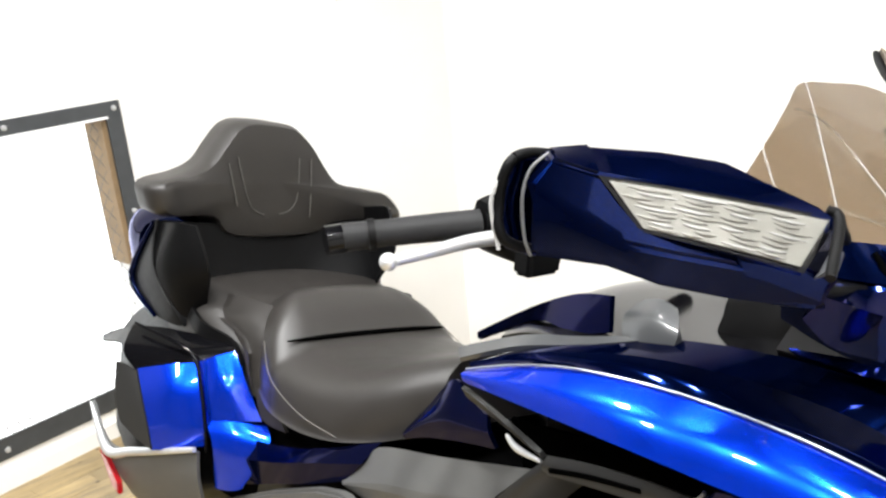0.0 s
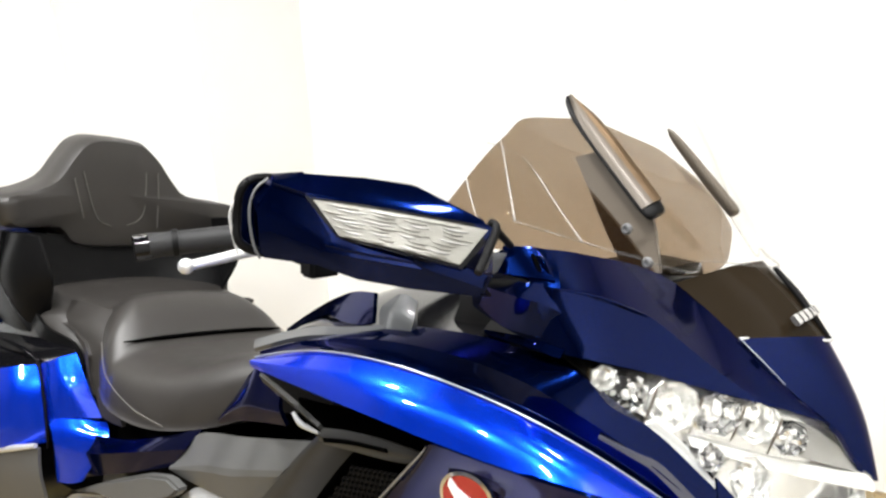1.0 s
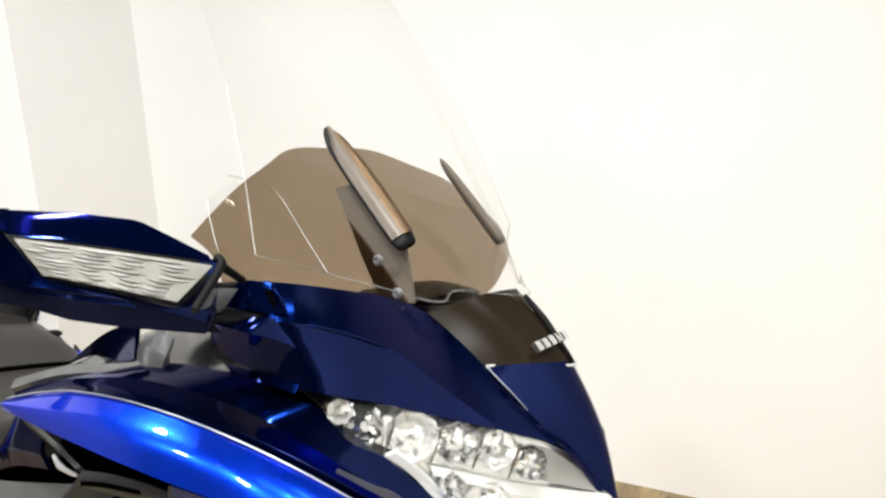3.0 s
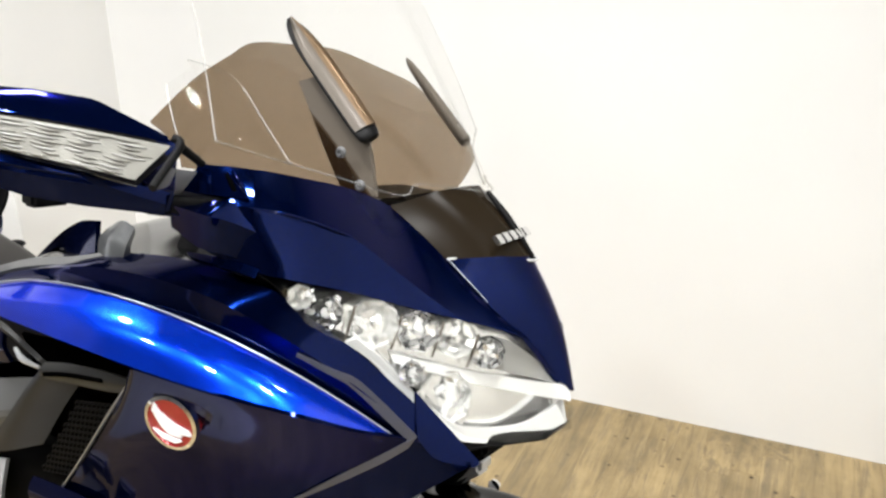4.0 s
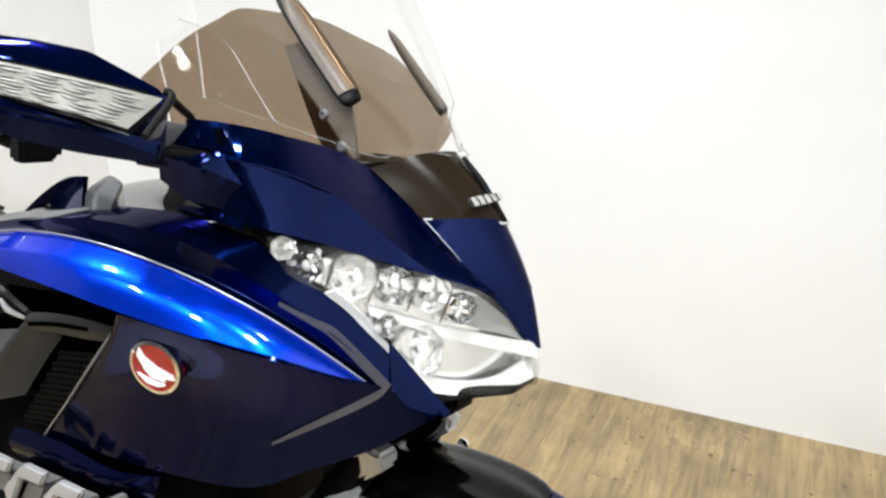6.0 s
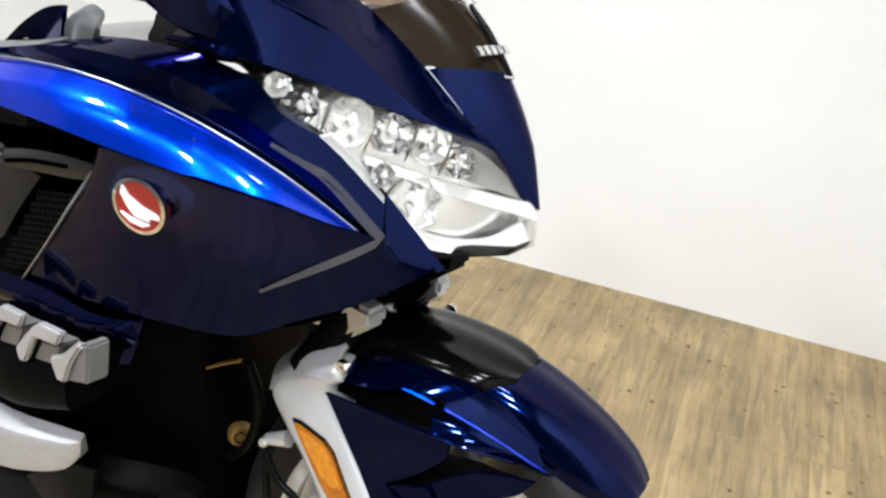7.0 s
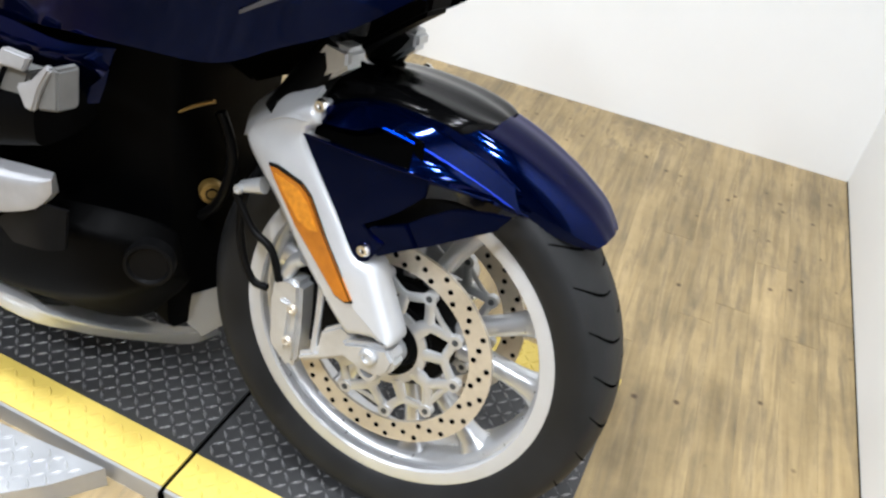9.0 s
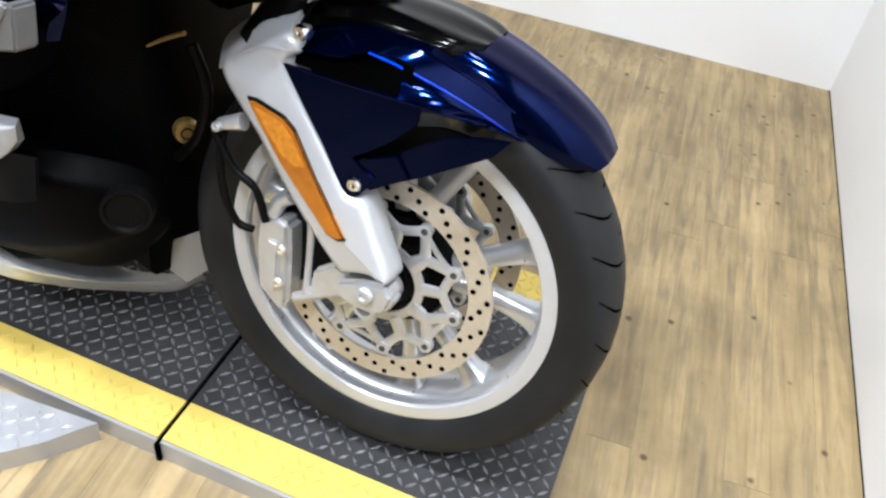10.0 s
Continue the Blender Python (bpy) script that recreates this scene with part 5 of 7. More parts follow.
# windscreens
def screen_row(bottom, top, f, bow):
    return [Vector(b).lerp(Vector(t), f) + Vector((bow * math.sin(math.pi * f), 0, 0.3 * bow * math.sin(math.pi * f))) for b, t in zip(bottom, top)]


def symmetric(points):
    return list(points) + [(x, -y, z) for x, y, z in reversed(points[:-1])]


s_bot = symmetric([(-0.312, -0.282, 1.098), (-0.262, -0.215, 1.090), (-0.222, -0.130, 1.074), (-0.195, -0.06, 1.064), (-0.185, 0.0, 1.062)])
s_top = symmetric([(-0.366, -0.280, 1.139), (-0.377, -0.215, 1.183), (-0.404, -0.140, 1.210), (-0.427, -0.078, 1.228), (-0.432, 0.0, 1.230)])
add("smoked_screen", sheet([screen_row(s_bot, s_top, f, 0.012) for f in (0, 0.33, 0.66, 1)], 48, 14, 0.003, (-0.5, 0, 1.0)), SMOKE, bike, "brown smoked lower windscreen")
c_bot = symmetric([(-0.290, -0.257, 1.127), (-0.252, -0.190, 1.106), (-0.216, -0.145, 1.092), (-0.169, -0.090, 1.075), (-0.160, -0.075, 1.088), (-0.139, -0.045, 1.086), (-0.106, 0.0, 1.083)])
c_top = symmetric([(-0.515, -0.190, 1.47), (-0.512, -0.155, 1.50), (-0.510, -0.125, 1.512), (-0.508, -0.080, 1.520), (-0.507, -0.066, 1.522), (-0.505, -0.04, 1.526), (-0.503, 0.0, 1.528)])
add("clear_screen", sheet([screen_row(c_bot, c_top, f, 0.018) for f in (0, 0.05, 0.25, 0.5, 0.75, 1)], 97, 22, 0.004, (-0.6, 0, 1.0)), CLEAR, bike, "tall clear windscreen")
rimc = [screen_row(c_bot, c_top, f, 0.018) for f in (0, 0.12, 0.25, 0.5, 0.75, 1)]
EDGE = glass("screen_edge", (0.93, 0.93, 0.92), 0.4, 0.2, 0.09)
add("screen_rim", joined(tube([r[0] for r in rimc[:4]], [0.0013, 0.0012, 0.0006, 0.0003], 6, 30), tube([r[-1] for r in rimc[:4]], [0.0010, 0.0006, 0.0003], 6, 30), tube(rimc[0], 0.0012, 6, 97)), EDGE, bike, "bright cut edge of the clear windscreen")
wing_rows = [[(-0.358, -0.266, 1.178), (-0.350, -0.269, 1.161), (-0.326, -0.273, 1.121), (-0.308, -0.269, 1.104)], [(-0.330, -0.254, 1.200), (-0.322, -0.254, 1.184), (-0.305, -0.257, 1.150), (-0.292, -0.258, 1.128)]]
add("clear_wing", sheet(wing_rows, 16, 5, 0.002, (-0.6, 0, 1.0)), CLEAR, bike, "clear side wing of the windscreen")
add("wing_rim", tube(wing_rows[0], 0.0011, 6, 20), EDGE, bike, "bright cut edge of the clear side wing")
tab_rows = [[(-0.335, -0.258, 1.206), (-0.325, -0.252, 1.190), (-0.305, -0.257, 1.155), (-0.289, -0.259, 1.126)], [(-0.334, -0.224, 1.199), (-0.328, -0.192, 1.184), (-0.288, -0.188, 1.142), (-0.249, -0.189, 1.106)]]
add("screen_tab", sheet(tab_rows, 16, 5, 0.002, (-0.6, 0, 1.0)), CLEAR, bike, "clear outlined tab on the windscreen")
add("tab_rim", tube([tab_rows[0][0]] + tab_rows[1], 0.0009, 6, 30), EDGE, bike, "bright cut edge of the clear tab")
for sg in (1, -1):
    d0, d1 = Vector((-0.347, -0.100, 1.260)), Vector((-0.210, -0.101, 1.134))
    if sg < 0:
        d0, d1 = d0.lerp(d1, 0.09), d0.lerp(d1, 0.89)
    ax = (d1 - d0).normalized()
    wv = ax.cross(Vector((0.80, -0.50, 0.25))).normalized()
    nv = wv.cross(ax).normalized()
    rings = []
    for f, w, t in ((0.0, 0.002, 0.001), (0.06, 0.009, 0.004), (0.2, 0.015, 0.006), (0.5, 0.0165, 0.0075), (0.85, 0.0165, 0.008), (0.97, 0.0145, 0.008), (1.0, 0.010, 0.006)):
        c = d0.lerp(d1, f)
        rings.append([c + wv * w + nv * t * 0.3, c + wv * w * 0.4 + nv * t * 0.75, c - wv * w * 0.4 + nv * t * 0.75, c - wv * w - nv * t * 0.2, c - wv * w * 0.5 - nv * t, c + wv * w * 0.5 - nv * t])
    s = loft(rings, 18, 20)
    far = lambda q: ([v + Vector((0.018, 0, -0.024)) for v in flipped(q, 1)[0]], flipped(q, 1)[1])
    dfl = add("wind_deflector", s if sg > 0 else far(s), BLACK if sg > 0 else STALK, bike, "black wind deflector blade on the windscreen" if sg > 0 else "brown-grey wind deflector blade on the windscreen")
    spine = [d0.lerp(d1, f) + wv * w + nv * 0.0095 for f, w in ((0.02, 0.000), (0.25, -0.001), (0.6, -0.001), (0.93, -0.001))]
    for sign, mat, words in ((1, BLADE, "dark grey satin half of the blade"), (-1, BRONZE, "bronze satin half of the blade")) if sg > 0 else ():
        rim = [d0.lerp(d1, f) + wv * w * sign + nv * 0.0064 for f, w in ((0.03, 0.002), (0.25, 0.0125), (0.6, 0.0145), (0.93, 0.0140))]
        face = sheet([spine, [a.lerp(b, 0.5) + nv * 0.0012 for a, b in zip(spine, rim)], rim], 12, 7, 0.002, (-0.5, 0, 0.9))
        add("blade_face", face if sg > 0 else far(face), mat, dfl, words)
    stalk = sheet([[(-0.322, -0.100, 1.190), (-0.296, -0.102, 1.152), (-0.268, -0.104, 1.110), (-0.238, -0.105, 1.068)], [(-0.292, -0.098, 1.199), (-0.250, -0.098, 1.170), (-0.212, -0.100, 1.136), (-0.192, -0.101, 1.070)]], 14, 6, 0.006)
    stalk = [Vector(v) + Vector((-0.010, 0.006, -0.002)) for v in stalk[0]], stalk[1]
    if sg > 0:
        add("stalk", stalk, STALK, dfl, "dark bronze mounting stalk")
    for c in ((-0.2335, -0.1225, 1.117), (-0.205, -0.1195, 1.083)) if sg > 0 else ():
        b = bolt(c, 0.0065, 0.005)
        add("mount_screw", b if sg > 0 else far(b), MID_GREY, dfl)

# mirror and handlebar end
for sg in (1,):
    def put(name, shape, mat, parent, label="", **kw):
        return add(name, shape if sg > 0 else flipped(shape), mat, parent, label, **kw)

    rows = [[(-0.392, -0.500, 1.172), (-0.378, -0.466, 1.175), (-0.350, -0.418, 1.173), (-0.326, -0.371, 1.167), (-0.261, -0.336, 1.138)],
            [(-0.376, -0.510, 1.168), (-0.350, -0.484, 1.158), (-0.322, -0.439, 1.150), (-0.290, -0.386, 1.140), (-0.257, -0.337, 1.131)],
            [(-0.386, -0.516, 1.150), (-0.330, -0.476, 1.124), (-0.309, -0.448, 1.114), (-0.283, -0.416, 1.107), (-0.255, -0.380, 1.098)],
            [(-0.388, -0.517, 1.136), (-0.330, -0.480, 1.112), (-0.304, -0.452, 1.106), (-0.277, -0.414, 1.099), (-0.244, -0.350, 1.087)],
            [(-0.390, -0.508, 1.096), (-0.346, -0.476, 1.093), (-0.319, -0.448, 1.081), (-0.290, -0.409, 1.073), (-0.250, -0.347, 1.065)],
            [(-0.402, -0.492, 1.094), (-0.392, -0.445, 1.088), (-0.372, -0.410, 1.079), (-0.335, -0.366, 1.066), (-0.272, -0.330, 1.060)],
            [(-0.404, -0.496, 1.166), (-0.394, -0.458, 1.168), (-0.372, -0.410, 1.166), (-0.348, -0.366, 1.156), (-0.285, -0.325, 1.120)]]
    shell = put("door_mirror", bevelled(loft([[r[k] for r in rows] for k in range(5)], 7, None, closed=False), 0.0035, 16), BLUE_SHADED, bike, "dark blue wing mirror housing with a clear turn signal", sharp=30)
    top_edge, low_edge = [Vector(p) for p in rows[0][:2]], [Vector(p) for p in rows[1][:2]]
    lift_off = Vector((0.0010, -0.0006, 0.0014))
    put("end_facet", sheet([[a.lerp(b, f) + lift_off for f in (0.12, 0.5, 0.92)] for a, b in (top_edge, [p.lerp(q, 0.5) + Vector((0.001, 0, 0.001)) for p, q in zip(top_edge, low_edge)], low_edge)], 8, 5, 0.0015), BLUE_SHADED, shell, "blue facet at the outer end of the mirror")
    corner = [Vector(p) for p in ((-0.346, -0.4825, 1.154), (-0.2590, -0.3390, 1.1285), (-0.2540, -0.3820, 1.1005), (-0.325, -0.468, 1.123))]
    face_out = (corner[1] - corner[0]).cross(corner[3] - corner[0]).normalized()
    face_out = face_out if face_out.y < 0 else -face_out

    def on_lens(f, g, out):
        return corner[0].lerp(corner[1], f).lerp(corner[3].lerp(corner[2], f), g) + face_out * (out + 0.004 * math.sin(math.pi * f))

    def lens_sheet(out, thick):
        return sheet([[on_lens(f, g, out) for f in (0.0, 0.33, 0.67, 1.0)] for g in (0.0, 0.5, 1.0)], 20, 8, thick)

    put("signal_seat", sheet([[on_lens(f, g, 0.0008) for f in (-0.03, 0.33, 0.67, 1.05)] for g in (-0.10, 0.5, 1.10)], 20, 8, 0.004), GLOSS_BLACK, shell, "black gasket round the turn signal")
    put("signal_backing", lens_sheet(0.0022, 0.002), PRISM, shell, "silvery reflector behind the turn signal lens")
    put("signal_lens", lens_sheet(0.0062, 0.0015), LENS, shell, "clear ribbed turn signal lens")
    rng_m = random.Random(5)
    for j in range(9):
        for i in range(4):
            f0 = (i + 0.05 + 0.4 * rng_m.random()) / 4.5
            f1 = min(0.99, f0 + 0.12 + 0.10 * rng_m.random())
            g = (j + 0.6) / 9.3
            put("prism", tube([on_lens(f0, g, 0.0022), on_lens((f0 + f1) / 2, g + 0.03, 0.0029), on_lens(f1, g + 0.01, 0.0022)], [0.0006, 0.0016, 0.0006], 6, 9), (PRISM, LIGHT_GREY, PRISM)[(i + j) % 3], shell)
    ringp = [(-0.412, -0.506, 1.164), (-0.420, -0.512, 1.130), (-0.414, -0.502, 1.099), (-0.402, -0.41, 1.084), (-0.385, -0.35, 1.074), (-0.384, -0.340, 1.104), (-0.400, -0.40, 1.150), (-0.408, -0.46, 1.164)]
    closed = spline([Vector(p) + Vector((-0.002, 0, 0)) for p in ringp], 50, True)
    put("mirror_bezel", tube(closed + closed[:1], 0.0045, 8, 100), BLACK, shell, "black rubber mirror bezel")
    ctr = sum((Vector(p) for p in ringp), Vector()) / len(ringp) + Vector((-0.012, 0, 0))
    n = len(closed)
    put("mirror_glass", ([ctr] + [p + Vector((-0.006, 0, 0)) for p in closed] + [ctr + Vector((0.006, 0, 0))] + [Vector(p) for p in closed], [(0, 1 + (i + 1) % n, 1 + i) for i in range(n)] + [(n + 1, n + 2 + i, n + 2 + (i + 1) % n) for i in range(n)] + [(1 + i, 1 + (i + 1) % n, n + 2 + (i + 1) % n, n + 2 + i) for i in range(n)]), CHROME, shell, "mirror glass")
    put("edge_trim", tube([(-0.379, -0.508, 1.171), (-0.387, -0.5165, 1.160), (-0.391, -0.5195, 1.140), (-0.392, -0.514, 1.110), (-0.392, -0.506, 1.095)], 0.0012, 6, 16), MID_GREY, shell, "pale edge trim")
    put("bezel_trim", tube([(-0.415, -0.511, 1.160), (-0.4235, -0.5185, 1.132), (-0.4195, -0.512, 1.095)], 0.0016, 6, 14), LIGHT_GREY, shell, "pale outer trim")
    put("lens_frame", joined(tube([(-0.262, -0.3345, 1.136), (-0.252, -0.334, 1.1295), (-0.232, -0.380, 1.0965)], [0.004, 0.0045, 0.004], 8, 12), tube([(-0.253, -0.333, 1.129), (-0.260, -0.300, 1.110)], [0.0045, 0.004], 8, 5)), BLACK, shell, "black bracket at the inner end of the turn signal")
    put("hinge_cover", bevelled(loft([[(-0.240, -0.372, 1.098), (-0.246, -0.348, 1.112), (-0.262, -0.340, 1.100), (-0.256, -0.360, 1.086)], [(-0.250, -0.330, 1.088), (-0.256, -0.308, 1.104), (-0.272, -0.300, 1.096), (-0.268, -0.324, 1.078)]], 12, None), 0.001, 40), MID_GREY, shell, "grey hinge cover")
    put("mirror_arm", loft([[(-0.255, -0.338, 1.083), (-0.258, -0.338, 1.064), (-0.30, -0.335, 1.056), (-0.30, -0.335, 1.080)], [(-0.246, -0.310, 1.079), (-0.250, -0.310, 1.058), (-0.30, -0.30, 1.050), (-0.30, -0.30, 1.078)], [(-0.24, -0.24, 1.075), (-0.24, -0.24, 1.055), (-0.29, -0.23, 1.045), (-0.28, -0.23, 1.075)]], 20, 8), BLACK, shell, "black mirror arm")

    # handlebar end
    bar = put("handlebar", tube([(-0.716, -0.250, 1.047), (-0.68, -0.17, 1.040), (-0.62, -0.08, 1.01), (-0.60, -0.0, 1.0)], 0.014, 10, 20), BLACK, bike, "black handlebar with rubber grip and silver lever")
    put("grip", tube([(-0.787, -0.408, 1.030), (-0.768, -0.360, 1.035), (-0.742, -0.305, 1.041), (-0.718, -0.255, 1.046)], [0.0175, 0.0165, 0.0175, 0.018], 16, 16), RUBBER, bar, "black rubber grip")
    put("grip_collar", tube([(-0.771, -0.372, 1.034), (-0.775, -0.379, 1.033)], 0.0195, 16, 4), BLACK, bar)
    put("bar_end", tube([(-0.786, -0.404, 1.030), (-0.794, -0.425, 1.027)], 0.0175, 18, 4), GLOSS_BLACK, bar, "gloss black bar end weight")
    put("lever", tube([(-0.680, -0.250, 1.036), (-0.690, -0.300, 1.032), (-0.697, -0.350, 1.024), (-0.706, -0.392, 1.017)], [0.0095, 0.0085, 0.007, 0.0065], 10, 18), ALU, bar, "polished aluminium brake lever")
    put("lever_ball", ball((-0.708, -0.398, 1.016), 0.0105), ALU, bar)
    put("switch_housing", joined(loft([[(-0.745, -0.25, 1.02), (-0.69, -0.25, 1.015), (-0.685, -0.25, 1.065), (-0.73, -0.25, 1.075)], [(-0.735, -0.225, 1.005), (-0.665, -0.225, 1.0), (-0.66, -0.225, 1.07), (-0.72, -0.225, 1.085)], [(-0.715, -0.185, 1.005), (-0.645, -0.185, 1.0), (-0.65, -0.185, 1.065), (-0.705, -0.185, 1.075)]], 18, 10), box(-0.66, -0.63, -0.255, -0.20, 0.995, 1.03, 0.005)), BLACK, bar, "black switch housing")

# ---- tank, dash and shelter tops
tank_rows = [[(-0.74, -0.20, 0.872), (-0.64, -0.255, 0.918), (-0.50, -0.255, 0.956), (-0.36, -0.255, 0.985), (-0.25, -0.24, 1.000)],
             [(-0.78, -0.10, 0.880), (-0.68, -0.12, 0.935), (-0.55, -0.13, 0.965), (-0.38, -0.14, 0.990), (-0.25, -0.14, 1.030)],
             [(-0.80, 0.0, 0.885), (-0.69, 0.0, 0.945), (-0.55, 0.0, 0.975), (-0.38, 0.0, 1.0), (-0.24, 0.0, 1.045)],
             [(-0.78, 0.10, 0.880), (-0.68, 0.12, 0.935), (-0.55, 0.13, 0.965), (-0.38, 0.14, 0.990), (-0.25, 0.14, 1.030)],
             [(-0.74, 0.20, 0.872), (-0.64, 0.255, 0.918), (-0.50, 0.255, 0.956), (-0.36, 0.255, 0.985), (-0.25, 0.24, 1.000)]]
add("tank_top", sheet(tank_rows, 26, 22, 0.005, (-0.5, 0, 0.5)), GLOSS_BLACK, bike, "gloss black tank top and dash shelf")
both("tank_trim", sheet([[(-0.70, -0.296, 0.902), (-0.62, -0.268, 0.934), (-0.54, -0.258, 0.952), (-0.44, -0.262, 0.981)], [(-0.68, -0.312, 0.897), (-0.61, -0.29, 0.927), (-0.53, -0.275, 0.948), (-0.44, -0.268, 0.978)]], 16, 4, 0.006), SPEAKER, None, "satin grey trim strip beside the tank")
add("tank_fin", sheet([[(-0.832, -0.142, 0.860), (-0.745, -0.170, 0.908), (-0.660, -0.196, 0.952), (-0.590, -0.214, 0.982), (-0.530, -0.232, 0.996)], [(-0.820, -0.152, 0.856), (-0.735, -0.180, 0.897), (-0.655, -0.205, 0.933), (-0.579, -0.229, 0.940), (-0.522, -0.240, 0.958)]], 18, 5, 0.006), BLUE_SHADED, bike, "dark blue fin beside the tank")
both("tank_cover", sheet([[(-0.725, -0.175, 0.905), (-0.69, -0.165, 0.925), (-0.66, -0.175, 0.935), (-0.60, -0.21, 0.940)], [(-0.69, -0.235, 0.908), (-0.655, -0.235, 0.922), (-0.61, -0.24, 0.932), (-0.57, -0.245, 0.943)]], 12, 6, 0.006), GLOSS_BLACK, None, "gloss black cover piece beside the tank")
both("speaker_panel", sheet([[(-0.492, -0.256, 0.962), (-0.497, -0.250, 0.985), (-0.482, -0.236, 1.004)], [(-0.455, -0.272, 0.966), (-0.453, -0.268, 0.994), (-0.458, -0.243, 1.010)], [(-0.418, -0.277, 0.970), (-0.416, -0.272, 0.992), (-0.436, -0.246, 1.006)]], 12, 10, 0.008), SPEAKER, None, "rounded grey speaker shell", far=0.6)
add("dash", loft([[(-0.42, -0.20, 0.97), (-0.42, 0.18, 0.97), (-0.42, 0.16, 1.02), (-0.42, -0.18, 1.02)], [(-0.36, -0.21, 0.97), (-0.36, 0.18, 0.97), (-0.36, 0.17, 1.04), (-0.36, -0.19, 1.04)], [(-0.26, -0.19, 0.98), (-0.26, 0.16, 0.98), (-0.27, 0.15, 1.045), (-0.27, -0.17, 1.045)]], 24, 10), BLACK, bike, "black instrument binnacle")

# ---- seats
seat_secs = [(-0.850, 0.120, 0.818, 0.700, 0.150), (-0.92, 0.160, 0.792, 0.665, 0.205), (-1.00, 0.185, 0.762, 0.640, 0.245), (-1.08, 0.205, 0.743, 0.628, 0.262), (-1.16, 0.212, 0.738, 0.625, 0.262), (-1.195, 0.210, 0.742, 0.625, 0.255), (-1.215, 0.206, 0.760, 0.625, 0.250), (-1.25, 0.192, 0.792, 0.630, 0.238), (-1.30, 0.162, 0.812, 0.640, 0.220), (-1.345, 0.140, 0.806, 0.66, 0.200)]


def seat_ring(x, w, top, low, wl):
    return [(x, 0, top), (x, w * 0.55, top - 0.002), (x, w * 0.92, top - 0.012), (x, (w + wl) / 2 + 0.012, top * 0.62 + low * 0.38), (x, wl, low + 0.012), (x, wl - 0.02, low), (x, 0, low), (x, -wl + 0.02, low), (x, -wl, low + 0.012), (x, -(w + wl) / 2 - 0.012, top * 0.62 + low * 0.38), (x, -w * 0.92, top - 0.012), (x, -w * 0.55, top - 0.002)]


def settled(shape, shift=-0.055, k=0.86):
    """The seats sit a little to one side and lean with the suspension."""
    return [Vector((v[0], k * v[1] + shift, v[2] - 0.09 * (k * v[1] + shift + 0.07))) for v in map(Vector, shape[0])], shape[1]


rider = add("rider_seat", settled(loft([seat_ring(*s) for s in seat_secs], 56, 46)), LEATHER, bike, "black vinyl rider seat with a raised rear bolster")
# near-black bar laid along the fold as its shade
add("seat_crease", settled(tube([(-1.205, -0.212, 0.745), (-1.203, -0.12, 0.7475), (-1.203, 0, 0.7485), (-1.203, 0.12, 0.7475), (-1.205, 0.2, 0.745)], [0.0015, 0.0045, 0.005, 0.0045, 0.0015], 8, 24)), DARK, rider, "near-black bar for the shade in the seat crease")
for k in (-1, 1):
    add("seam", settled(tube([(-1.25, k * 0.236, 0.735), (-1.18, k * 0.266, 0.690), (-1.08, k * 0.270, 0.662), (-1.0, k * 0.252, 0.650)], 0.0012, 6, 24)), STITCH, rider, "grey stitched seam")
pill = [(-1.34, 0.19, 0.735, 0.60, 0.235), (-1.38, 0.215, 0.748, 0.60, 0.26), (-1.46, 0.235, 0.772, 0.62, 0.275), (-1.54, 0.24, 0.784, 0.64, 0.275), (-1.62, 0.235, 0.79, 0.66, 0.27)]
pass_seat = add("passenger_seat", settled(loft([seat_ring(*s) for s in pill], 50, 24), -0.03, 0.92), LEATHER, bike, "black vinyl passenger seat")
add("seat_valance", sheet([[(-1.539, -0.220, 0.773), (-1.394, -0.210, 0.789), (-1.269, -0.200, 0.791)], [(-1.486, -0.245, 0.756), (-1.333, -0.245, 0.757), (-1.248, -0.235, 0.728)], [(-1.327, -0.250, 0.733), (-1.301, -0.255, 0.678), (-1.249, -0.245, 0.668)], [(-1.294, -0.255, 0.668), (-1.264, -0.255, 0.602), (-1.197, -0.245, 0.596)]], 16, 10, 0.008), LEATHER, pass_seat, "black vinyl valance between the seats")
add("seat_skirt", sheet([[(-1.53, -0.275, 0.762), (-1.44, -0.285, 0.742), (-1.37, -0.262, 0.722), (-1.335, -0.258, 0.690)], [(-1.53, -0.28, 0.735), (-1.45, -0.29, 0.712), (-1.395, -0.27, 0.69), (-1.34, -0.262, 0.62)]], 18, 6, 0.006), BLACK, bike, "black plastic grab rail trim")
back_secs = [(-1.60, [(-0.300, 0.922), (-0.322, 0.955), (-0.318, 0.988), (-0.25, 1.002), (-0.20, 1.022), (-0.165, 1.062), (-0.130, 1.098), (-0.085, 1.110), (0.0, 1.100), (0.028, 1.090), (0.062, 1.056), (0.095, 1.005), (0.130, 0.965), (0.20, 0.946), (0.262, 0.930), (0.300, 0.880), (0.262, 0.872), (0.125, 0.872), (0.06, 0.846), (-0.145, 0.862), (-0.20, 0.910)])]


def cushion(outline, x0, depth, bulge):
    """A padded pad whose outline lies across the motorcycle, facing forward."""
    cy, cz = sum(p[0] for p in outline) / len(outline), sum(p[1] for p in outline) / len(outline)
    rings = []
    for s, x in ((0.04, x0 + depth * 1.085), (0.45, x0 + depth * 1.075), (0.80, x0 + depth * 1.05), (0.93, x0 + depth), (0.985, x0 + depth * 0.8), (1.0, x0 + depth * 0.5), (0.99, x0)):
        rings.append([(x + bulge * math.hypot(cy + (y - cy) * s, 0.03), cy + (y - cy) * s, cz + (z - cz) * s) for y, z in outline])
    return loft(list(reversed(rings)), 84)


